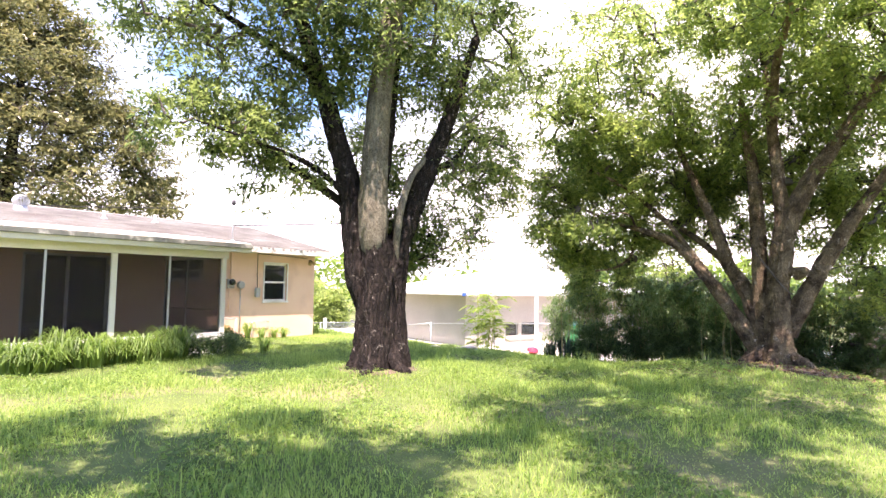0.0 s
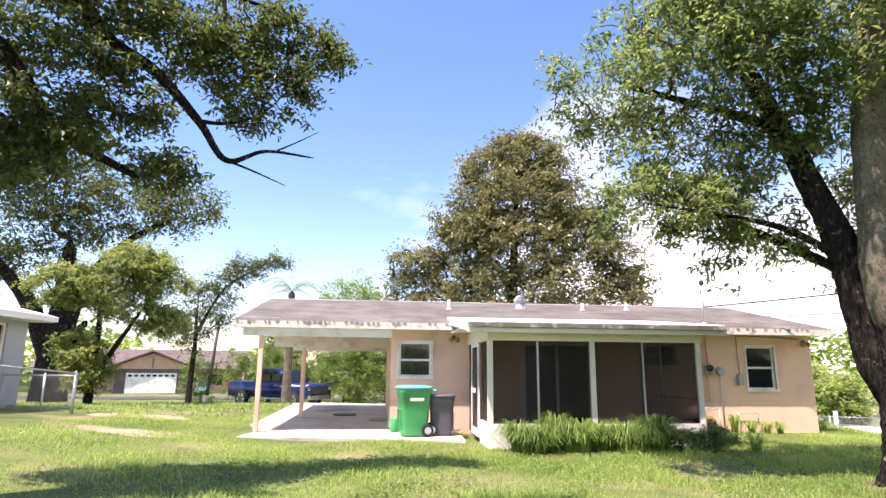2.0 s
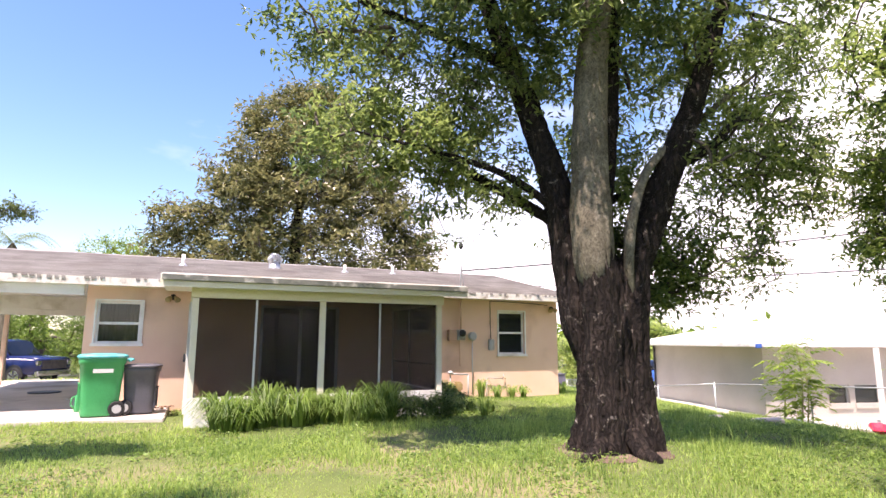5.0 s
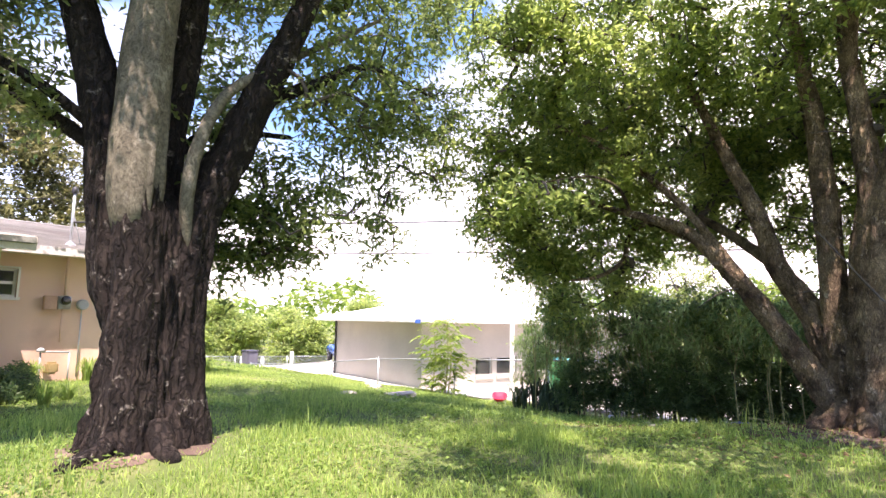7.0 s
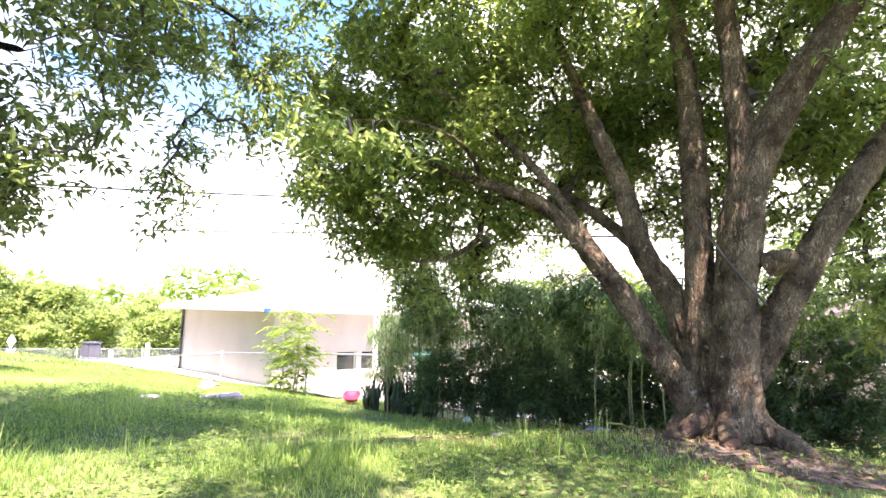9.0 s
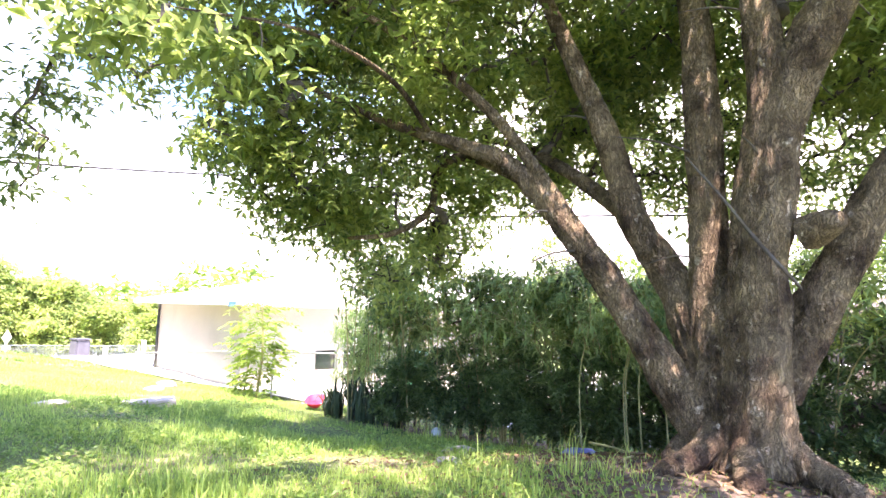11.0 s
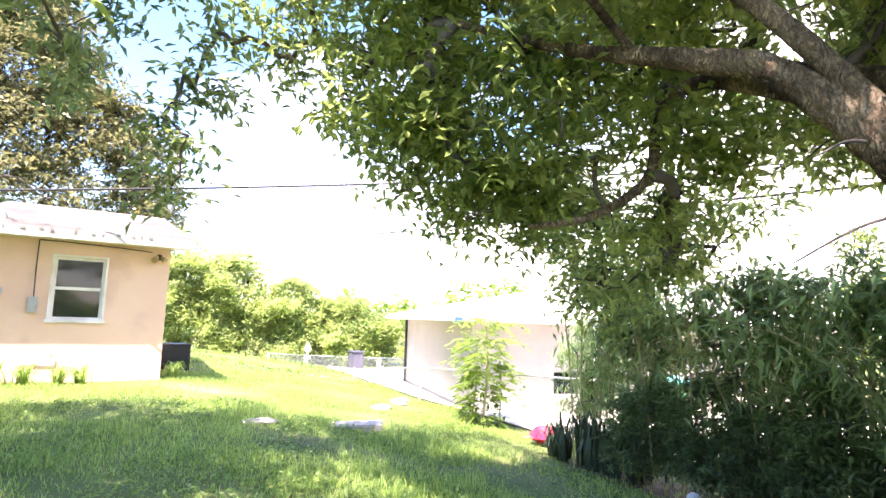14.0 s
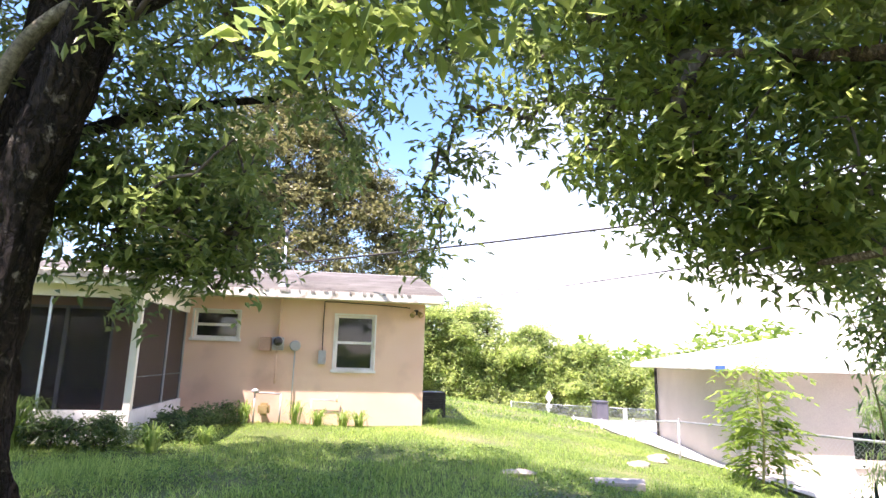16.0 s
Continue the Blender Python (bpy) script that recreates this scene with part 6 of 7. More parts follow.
def feather_sapling(x, y, h, seed, label):
    """A sapling with long leaves of paired leaflets."""
    s = thing("sapling", label, "sapling")
    rng = np.random.default_rng(seed)
    g = gz(x, y)
    _, l_ = tube("stem", [(x, y, g - 0.05, 0.02), (x + 0.05, y - 0.05, g + h * 0.5, 0.014), (x, y, g + h, 0.006)], M_CANE, s, 8, 8, 0, 0.02)
    pts, ribs = [], []
    for k in range(40):
        u = rng.uniform(0.12, 1.0)
        base = l_[int(u * (len(l_) - 1)), :3]
        a = rng.uniform(0, 2 * np.pi)
        length = rng.uniform(0.35, 0.75)
        rise, fall = rng.uniform(0.5, 1.1), rng.uniform(0.6, 1.3)
        t = np.linspace(0.25, 1, 7)
        d = np.array([np.cos(a), np.sin(a), 0])
        line_ = base + d * (length * t)[:, None] + np.array([0, 0, 1]) * (length * (rise * t - fall * t**2))[:, None]
        side = np.array([-np.sin(a), np.cos(a), 0])
        for p, tt in zip(line_, t):
            for sgn in (-1, 1):
                ln_ = rng.uniform(0.13, 0.21) * (1.1 - 0.6 * abs(tt - 0.5))
                tip_ = p + (side * sgn * rng.uniform(0.7, 1.0) + d * 0.45 - np.array([0, 0, rng.uniform(0.0, 0.6)])) * ln_
                mid_p = (p + tip_) / 2 + np.array([0, 0, rng.uniform(-0.01, 0.02)])
                w_ = ln_ * rng.uniform(0.17, 0.24)
                pts.append([p, mid_p + d * w_, tip_, mid_p - d * w_])
    v = np.array(pts).reshape(-1, 3)
    cloud_mesh("leaves", v, np.arange(len(v)).reshape(-1, 4), M_LEAF5, s)
    return s


bush = shrub("shrub", "drooping young bamboo clump by the patio", [(4.9, -5.6, 0.8, 0.45, 0.4, 0.7, 44), (4.8, -6.3, 1.2, 0.5, 0.5, 0.7, 46), (5.0, -5.4, 0.2, 0.4, 0.3, 0.4, 24)], M_BAMBOO, 70, 0.26, 0.15, 0.018, 66, 0.8)
feather_sapling(5.0, -2.9, 2.1, 71, "pale green feathery sapling beside the fence")
feather_sapling(4.75, -3.2, 1.7, 72, "pale green feathery sapling beside the fence")
feather_sapling(5.2, -2.3, 1.9, 73, "pale green feathery sapling beside the fence")
# ---- stones and odds and ends on the lawn ----


def rock(x, y, sx, sy, sz, seed, label, name="stone", material=None, group="lawn stones", sink=0.05):
    bm = bmesh.new()
    bmesh.ops.create_icosphere(bm, subdivisions=3, radius=1.0)
    for v in bm.verts:
        k = 1 + 0.28 * noise.noise(v.co * 1.6 + Vector((seed, 0, 0))) + 0.10 * noise.noise(v.co * 4 + Vector((0, seed, 0)))
        v.co = Vector((v.co.x * sx, v.co.y * sy, max(v.co.z, -0.6) * sz)) * k
    for f_ in bm.faces:
        f_.smooth = True
    ob = part(name, bm, material or M_STONE)
    ob.matrix_world = pose(x, y, gz(x, y) + sz * sink, 0, 0, seed * 37)
    return tagged(ob, label, name, group)


for k, (x, y, sx, sy, sz) in enumerate(((4.45, -0.7, 0.34, 0.16, 0.05), (4.75, -0.35, 0.28, 0.16, 0.05), (4.2, -1.2, 0.22, 0.14, 0.04), (2.3, -9.1, 0.22, 0.13, 0.06), (0.6, -4.2, 0.25, 0.14, 0.05), (3.4, -2.0, 0.3, 0.18, 0.07), (1.3, -9.6, 0.15, 0.1, 0.05))):
    rock(x, y, sx, sy, sz, k + 1, "pale flat stone lying in the grass")
slab_ = part("paving_slab", box(-0.34, 0.34, -0.14, 0.14, -0.06, 0.05, 0.012), M_CONCRETE)
slab_.matrix_world = pose(1.9, -4.25, gz(1.9, -4.25) + 0.025, 4, -3, -28)
slab_.data.materials[0] = M_STONE
tagged(slab_, "broken concrete paving slab on the lawn", "slab")
ball = part("ball", lathe([(0.075 * math.sin(math.pi * i / 14), 0.075 - 0.075 * math.cos(math.pi * i / 14)) for i in range(15)], 32), M_PVC)
ball.matrix_world = pose(4.05, -7.75, gz(4.05, -7.75) - 0.02)
tagged(ball, "pale grey ball at the edge of the thicket", "ball")
rag = rock(2.45, -10.35, 0.22, 0.14, 0.07, 9, "crumpled blue cloth lying under the tree", "cloth", M_CLOTH, "litter")
for k, (x, y, a, ln_) in enumerate(((2.9, -10.6, 20, 0.7), (2.3, -10.9, 70, 0.5), (3.2, -11.2, -30, 0.6), (1.2, -11.1, 10, 0.4))):
    st = part("stick", pipe([(0, 0, 0.02), (ln_ * 0.5, 0.03, 0.05), (ln_, -0.02, 0.03)], 0.011, 7), M_CANE)
    st.matrix_world = pose(x, y, gz(x, y), 0, 0, a)
    tagged(st, "dry fallen stick on bare soil", "stick", "fallen sticks")


def soil_patch(x, y, rx, ry, seed, material, label):
    """A bare patch with a ragged outline, lying on the lawn."""
    n_a, n_r = 56, 7
    vs_ = [(x, y, gz(x, y) + 0.008)]
    for j in range(1, n_r + 1):
        for i in range(n_a):
            a_ = 2 * math.pi * i / n_a
            k_ = (j / n_r) * (1 + 0.35 * noise.noise(Vector((math.cos(a_) * 1.7 + seed, math.sin(a_) * 1.7, seed))) + 0.15 * noise.noise(Vector((math.cos(a_) * 6, math.sin(a_) * 6, seed))))
            px__, py__ = x + rx * k_ * math.cos(a_), y + ry * k_ * math.sin(a_)
            vs_.append((px__, py__, gz(px__, py__) + 0.010 - 0.004 * j / n_r))
    fs_ = [(0, 0, 1 + i, 1 + (i + 1) % n_a) for i in range(n_a)]
    for j in range(n_r - 1):
        for i in range(n_a):
            i2 = (i + 1) % n_a
            fs_.append((1 + j * n_a + i, 1 + (j + 1) * n_a + i, 1 + (j + 1) * n_a + i2, 1 + j * n_a + i2))
    bm_ = bmesh.new()
    bv = [bm_.verts.new(p_) for p_ in vs_]
    for f_ in fs_:
        bm_.faces.new([bv[i] for i in dict.fromkeys(f_)])
    for f_ in bm_.faces:
        f_.smooth = True
    ob_ = part("soil_patch", bm_, material)
    return tagged(ob_, label, "soil", kind="structure")


M_DIRT = surface("brown_leaf_mould", (0.075, 0.052, 0.040), (0.15, 0.105, 0.08), 2.2, 0.95, 0.7, 40, stain=(0.24, 0.18, 0.135), stain_scale=1.8, depth=0.03)
M_SAND = surface("pale_sandy_soil", (0.24, 0.21, 0.135), (0.33, 0.29, 0.20), 1.6, 0.95, 0.6, 40, stain=(0.20, 0.18, 0.08), stain_scale=1.5, depth=0.02)
soil_patch(2.2, -11.9, 1.9, 2.3, 3, M_DIRT, "brown bare soil under the old tree")
soil_patch(4.5, -9.6, 0.8, 3.6, 5, M_DIRT, "dark leaf mould under the thicket")
# Third patch paints the shaded grass round the forked trunk dark brown.
for k_, (x_, y_, a_, b_) in enumerate(((-15.2, -1.6, 1.1, 0.7), (-16.6, 1.8, 1.2, 0.8), (-4.2, -7.0, 0.74, 0.64))):
    soil_patch(x_, y_, a_, b_, 11 + k_, M_SAND if k_ < 2 else M_DIRT, "bare sandy patch in the lawn" if k_ < 2 else "dark brown patch for the shaded grass round the trunk")
rngl = np.random.default_rng(8)
c = np.stack([rngl.normal(2.4, 1.3, 5200), rngl.normal(-11.6, 1.5, 5200)], 1)
c = np.concatenate([c, np.stack([rngl.normal(-9.2, 0.3, 160), rngl.normal(-0.25, 0.12, 160)], 1)])
onslab = (c[:, 0] < -8.9) & (c[:, 0] > -13) & (c[:, 1] > -1.4)
zz = np.where(onslab, 0.125, ground_z(c[:, 0], c[:, 1]) + rngl.uniform(0.0, 0.025, len(c)))
v = leaf_arrays(rngl, np.column_stack([c, zz]), 0.075, 0.035, 0.0, 0.1, spread=0.25)
tagged(cloud_mesh("leaf_litter", v, np.arange(len(v)).reshape(-1, 4), M_DRY), "brown fallen leaves on bare soil", "leaf litter", kind="stuff")

# ---- vehicles ----


def shell(outline, half, taper, bevel=0.05):
    """A car body from its side outline (x, z), narrowed towards the top by taper."""
    bm = prism(outline, -half, half, "y")
    top = max(p[1] for p in outline)
    for v in bm.verts:
        k = max(0.0, (v.co.z - 0.9) / max(top - 0.9, 0.1))
        v.co.y *= 1 - taper * k
    bmesh.ops.bevel(bm, geom=bm.edges[:], offset=bevel, segments=3, affect="EDGES")
    for f_ in bm.faces:
        f_.smooth = True
    return bm


def wheel_on(car, x, y, r):
    w = part("wheel", lathe([(r * 0.72, -0.12), (r * 0.94, -0.12), (r, -0.08), (r, 0.08), (r * 0.94, 0.12), (r * 0.72, 0.12)], 28, m=Matrix.Translation((x, y, r)) @ pose(0, 0, 0, 90)), M_TYRE, car)
    part("rim", lathe([(r * 0.70, -0.125), (r * 0.68, -0.10), (r * 0.2, -0.09), (r * 0.2, 0.09), (r * 0.68, 0.10), (r * 0.70, 0.125)], 24, m=Matrix.Translation((x, y, r)) @ pose(0, 0, 0, 90)), M_CHROME, w)
    for k in range(6):
        part("spoke", box(-0.03, 0.03, -0.135, 0.135, 0.05, r * 0.68, m=Matrix.Translation((x, y, r)) @ pose(0, 0, 0, 0, 60 * k)), M_DARKMETAL, w)


def arch_panel(x, y, r, s):
    bm = bmesh.new()
    pts = [(x + math.cos(a) * r, r * 0.92 + math.sin(a) * r) for a in (math.pi * i / 14 for i in range(15))]
    a_ = [bm.verts.new((p[0], y, p[1])) for p in pts]
    b_ = [bm.verts.new((p[0], y - s * 0.25, p[1])) for p in pts]
    bm.faces.new(a_ if s < 0 else a_[::-1])
    for i in range(14):
        bm.faces.new((a_[i], a_[i + 1], b_[i + 1], b_[i]))
    return bm


truck = thing("pickup_truck", "dark blue four-door pickup truck parked on grass", "truck", at=pose(-15.9, 18.2, gz(-15.9, 18.2) + 0.03, 0, 0, -33) @ Matrix.Diagonal((0.93, 0.93, 1.0, 1)))
part("body", shell([(-2.9, 0.55), (2.75, 0.5), (2.92, 0.75), (2.9, 1.08), (2.75, 1.18), (1.35, 1.26), (-0.95, 1.26), (-2.92, 1.28), (-2.95, 0.8)], 1.0, 0.03, 0.06), M_BLUECAR, truck)
part("cab", shell([(1.42, 1.22), (0.72, 1.86), (0.3, 1.93), (-0.7, 1.93), (-0.98, 1.86), (-1.12, 1.22)], 0.93, 0.16, 0.06), M_BLUECAR, truck)
for s in (-1, 1):
    part("side_window", prism([(1.18, 1.30), (0.68, 1.78), (0.28, 1.83), (0.28, 1.30)], s * 0.89, s * 0.905 + 0.004 * s, "y"), M_CARGLASS, truck)
    part("side_window", prism([(0.18, 1.30), (0.18, 1.83), (-0.66, 1.83), (-0.92, 1.72), (-0.98, 1.30)], s * 0.89, s * 0.909, "y"), M_CARGLASS, truck)
    part("sill_step", box(-1.0, 1.2, s * 0.98 - 0.08, s * 0.98 + 0.08, 0.42, 0.50, 0.02), M_CHROME, truck)
    part("headlight", box(2.78, 2.94, s * 0.84 - 0.12, s * 0.84 + 0.12, 0.88, 1.06, 0.02), M_CHROME, truck)
    part("tail_light", box(-2.975, -2.9, s * 0.9 - 0.07, s * 0.9 + 0.07, 0.85, 1.2, 0.015), M_LAMPRED, truck)
    part("mirror", box(1.0, 1.18, s * 1.12 - 0.1, s * 1.12 + 0.1, 1.28, 1.50, 0.03), M_BLACK, truck)
    for x in (-1.85, 1.85):
        part("wheel_arch", arch_panel(x, s * 1.004, 0.47, s), M_BLACK, truck)
        wheel_on(truck, x, s * 0.9, 0.40)
part("windscreen", prism([(1.40, 1.26), (0.80, 1.82), (0.83, 1.85), (1.44, 1.28)], -0.76, 0.76, "y"), M_CARGLASS, truck)
part("grille", box(2.88, 2.955, -0.68, 0.68, 0.72, 1.08, 0.02), M_DARKMETAL, truck)
part("front_bumper", box(2.80, 3.0, -0.95, 0.95, 0.45, 0.66, 0.04), M_CHROME, truck)
part("rear_bumper", box(-3.06, -2.9, -0.92, 0.92, 0.45, 0.66, 0.04), M_CHROME, truck)

car2 = thing("car", "blue car parked behind the neighbour's fence", "car", at=pose(14.6, 11.8, gz(14.6, 11.8) + 0.02, 0, 0, 60))
M_BLUE2 = surface("mid_blue_car_paint", (0.03, 0.10, 0.34), (0.04, 0.13, 0.40), 2, 0.25, 0, 90)
part("body", shell([(-2.2, 0.42), (2.1, 0.38), (2.26, 0.6), (2.2, 0.8), (1.2, 0.92), (-2.15, 0.95), (-2.26, 0.7)], 0.88, 0.02, 0.08), M_BLUE2, car2)
part("cabin", shell([(1.15, 0.9), (0.35, 1.38), (-0.3, 1.44), (-1.2, 1.4), (-1.95, 0.93)], 0.82, 0.2, 0.07), M_CARGLASS, car2)
for s in (-1, 1):
    for x in (-1.35, 1.35):
        wheel_on(car2, x, s * 0.8, 0.32)

# ---- street, drives, sign, wires ----
drive = part("drive", prism([(-13.9, 9.2), (-10.5, 9.2), (-7.0, 27), (-17.0, 32)], -1.6, 0.0, "z"), M_CONCRETE)
for v in drive.data.vertices:
    if v.co.z > -0.5:
        v.co.z = gz(v.co.x, v.co.y) + 0.03 if v.co.y > 10 else 0.115
drive.name = "pavement"
tagged(drive, "pale concrete drive running to the street", "drive", kind="structure")
pale = surface("sunbleached_concrete", (0.62, 0.60, 0.56), (0.74, 0.72, 0.68), 1.1, 0.9, 0.3, 60, stain=(0.40, 0.38, 0.33), stain_scale=0.8)
bm = bmesh.new()
prev = None
for k in range(27):
    y = -3.6 + k * 0.72
    x0 = 5.70 + 0.16 * max(y, 0) - 0.35 * float(smoothstep(0.0, 2.5, y))
    row = [bm.verts.new((x0 + i * 0.8, y, gz(x0 + i * 0.8, y) + 0.035)) for i in range(13)]
    if prev:
        for i in range(12):
            bm.faces.new((prev[i], prev[i + 1], row[i + 1], row[i]))
    prev = row
tagged(part("pavement", bm, pale), "sunbleached concrete yard round the neighbour's house", "pavement", kind="structure")
bm = bmesh.new()
prev = None
for k in range(60):
    x = -90 + k * 3
    row = [bm.verts.new((x, y - 0.02 * x, gz(x, y) + 0.04)) for y in (34.0, 36.5, 39.0)]
    if prev:
        for i in range(2):
            bm.faces.new((prev[i], row[i], row[i + 1], prev[i + 1]))
    prev = row
tagged(part("road", bm, M_ASPHALT), "grey asphalt street beyond the lawn", "road", kind="structure")
sign = thing("street_sign", "white diamond-shaped sign on a post by the street", "sign", at=pose(11.47, 24.3, gz(11.47, 24.3)))
part("post", box(-0.05, 0.05, -0.04, 0.04, -0.2, 1.3), M_PVC, sign)
part("plate", prism([(0, 1.15), (0.24, 1.55), (0, 1.98), (-0.24, 1.55)], -0.07, -0.05, "y"), M_PVC, sign)
part("small_plate", box(-0.2, 0.2, -0.07, -0.05, 0.9, 1.1), M_PVC, sign)
for k, (x, y, h) in enumerate(((12.6, 19.0, 0.85), (13.6, 18.4, 0.7), (15.4, 18.0, 1.0))):
    p_ = part("fence_post", box(-0.09, 0.09, -0.09, 0.09, -0.2, h, 0.02), M_PVC)
    p_.matrix_world = pose(x, y, gz(x, y))
    tagged(p_, "white square gate post by the front fence", "post", "gate posts")
kerb_bin = thing("wheeled_bin", "dark wheeled bin on the neighbour's drive", "bin", at=pose(10.6, 15.0, gz(10.6, 15.0)))
part("body", box(-0.3, 0.3, -0.32, 0.32, 0.05, 0.9, 0.05), M_GREYPLASTIC, kerb_bin)
part("lid", box(-0.33, 0.33, -0.36, 0.36, 0.905, 0.97, 0.025), M_GREYPLASTIC, kerb_bin)


def wire(a, b, sag, r, label):
    pts = []
    for i in range(25):
        u = i / 24
        p = Vector(a).lerp(Vector(b), u)
        pts.append((p.x, p.y, p.z - sag * 4 * u * (1 - u)))
    w, _ = tube("power_line", [(*p_, r) for p_ in pts], M_WIRE, None, 1, 6, 0, 0)
    return tagged(w, label, "cable", "overhead cables")


wire((-2.76, -0.06, 3.04), (20.0, -9.0, 6.45), 0.36, 0.018, "black service cable from roof mast to pole")
wire((2.54, 20.0, 4.26), (5.77, -13.3, 2.6), 0.1, 0.016, "thin black telephone cable over the garden")
for k, z in enumerate((3.3, 4.2, 5.0, 5.4)):
    wire((-60, 31.0, z + 0.3), (40, 29.0, z), 0.4, 0.010, "street power line running past the trees")
wire((-20.0, 22.0, 5.5), (-2.76, -0.06, 3.5), 0.6, 0.010, "thin cable over the roof")
pole = thing("utility_pole", "thin dark utility pole by the street", "pole", at=pose(-22.9, 30.2, gz(-22.9, 30.2)))
part("shaft", rod((0, 0, -0.3), (0.5, 0, 5.6), 0.14, 0.10, 12), M_DARKWOOD, pole)
part("base_collar", lathe([(0.22, -0.1), (0.2, 0.5), (0.16, 0.55)], 12), M_STONE, pole)

# ---- houses across the lawn and street ----
far_house = thing("house", "brown-roofed house with tan gable and white garage door", "house", at=pose(-35.2, 53.5, gz(-35.2, 53.5), 0, 0, 12))
part("wall", box(-11, 9.5, 0.8, 9, -0.5, 2.6), M_TAN, far_house)
part("wall", box(-3.6, 3.6, 0, 0.8, -0.5, 2.6), M_BRICKRED, far_house)
part("gable", prism([(-4.4, 2.6), (4.4, 2.6), (0, 4.3)], 0.0, 0.2, "y"), M_TAN, far_house)
part("roof", prism([(-4.9, 2.45), (0, 4.45), (4.9, 2.45), (4.9, 2.6), (0, 4.62), (-4.9, 2.6)], -0.6, 5.0, "y"), M_BRICKRED, far_house)
part("roof", prism([(0.1, 2.5), (4.9, 4.6), (9.7, 2.5), (9.7, 2.7), (4.9, 4.8), (0.1, 2.7)], -11.6, 10.1, "x"), M_BRICKRED, far_house)
for k in range(4):
    part("garage_panel", box(-2.5, 2.5, -0.09, -0.02 - 0.004 * (k % 2), 0.02 + k * 0.54, 0.02 + k * 0.54 + 0.53), M_WHITE, far_house)
for k in range(8):
    part("door_pane", box(-2.3 + k * 0.6, -1.9 + k * 0.6, -0.11, -0.092, 1.78, 2.0), M_CARGLASS, far_house)
part("window", box(6.0, 7.2, 0.70, 0.79, 0.9, 2.0), M_CARGLASS, far_house)
part("front_door", box(4.4, 5.3, 0.70, 0.79, 0, 2.05), M_WHITE, far_house)
part("garage_light", box(-0.05, 0.05, -0.04, -0.003, 2.7, 3.8), M_DARKWOOD, far_house)
for x in (4.2, 9.4):
    part("porch_post", box(x - 0.07, x + 0.07, -0.5, -0.36, -0.3, 2.45), M_WHITE, far_house)
fbin = thing("garden_bin", "teal bin beside the far garage", "bin", at=pose(-29.4, 53.5, gz(-29.4, 53.5)))
part("body", box(-0.5, 0.5, -0.3, 0.3, 0, 0.95, 0.04), M_TEAL, fbin)

grey = thing("house", "grey-blue house with white eaves and dark window", "house")
wy = [(1.15, 2.2, 1.45, 2.52)]
bm = bmesh.new()
for y0, y1, z0, z1 in ((-9, 1.15, -0.3, 2.62), (2.2, 3.03, -0.3, 2.62), (1.15, 2.2, -0.3, 1.45), (1.15, 2.2, 2.52, 2.62)):
    box(-20.3, -20.1, y0, y1, z0, z1, bm=bm)
part("wall", bm, M_GREYWALL, grey)
part("wall", box(-28, -20.304, 2.85, 3.03, -0.3, 2.62), M_GREYWALL, grey)
part("wall", box(-28, -20.304, -9, -8.8, -0.3, 2.62), M_GREYWALL, grey)
part("wall", box(-28.2, -28.004, -9, 3.03, -0.3, 2.62), M_GREYWALL, grey)
part("pier", box(-20.095, -20.02, -0.4, -0.25, -0.3, 2.62), M_GREYWALL, grey)
part("roof", prism([(-28.8, 2.64), (-24.2, 3.7), (-19.6, 2.64), (-19.6, 2.78), (-24.2, 3.86), (-28.8, 2.78)], -9.5, 3.5, "y"), M_WHITEROOF, grey)
part("soffit", box(-28.7, -19.62, -9.4, 3.4, 2.622, 2.638), M_WHITE, grey)
gw = part("window", box(-20.26, -20.16, 1.15, 1.22, 1.45, 2.52), M_WHITE, grey)
bm = bmesh.new()
box(-20.26, -20.16, 2.13, 2.2, 1.45, 2.52, bm=bm)
box(-20.26, -20.16, 1.22, 2.13, 2.46, 2.52, bm=bm)
box(-20.26, -20.16, 1.22, 2.13, 1.45, 1.51, bm=bm)
box(-20.24, -20.17, 1.22, 2.13, 1.95, 2.0, bm=bm)
part("frame", bm, M_WHITE, gw)
part("pane", box(-20.22, -20.21, 1.22, 2.13, 1.51, 2.46), M_DARKGLASS, gw)
part("interior", box(-27.9, -20.6, -8.7, 2.7, -0.25, -0.2), M_CONCRETE, grey)

# ---- far trees ----


def far_tree(label, x, y, h, r0, blobs, leaf_mat, per, size, length, width, seed, limbs=()):
    t_ = thing("tree", label, "tree")
    g = gz(x, y)
    ls = []
    _, l_ = tube("trunk", [(x, y, g - 0.3, r0 * 1.25), (x, y, g + h * 0.2, r0), (x + 0.1 * h * 0.1, y, g + h * 0.5, r0 * 0.75), (x, y, g + h * 0.8, r0 * 0.35)], M_BARK1, t_, 6, 16, 0.04, 0.06, seed=seed)
    ls.append(l_)
    for pts in limbs:
        _, l_ = tube("limb", pts, M_BARK1, t_, 6, 10, 0.02, 0.06, seed=seed + 1)
        ls.append(l_)
    crown(seed, t_, blobs, ls, leaf_mat, per, size, length, width, 0.2, thick=0.012)
    return t_


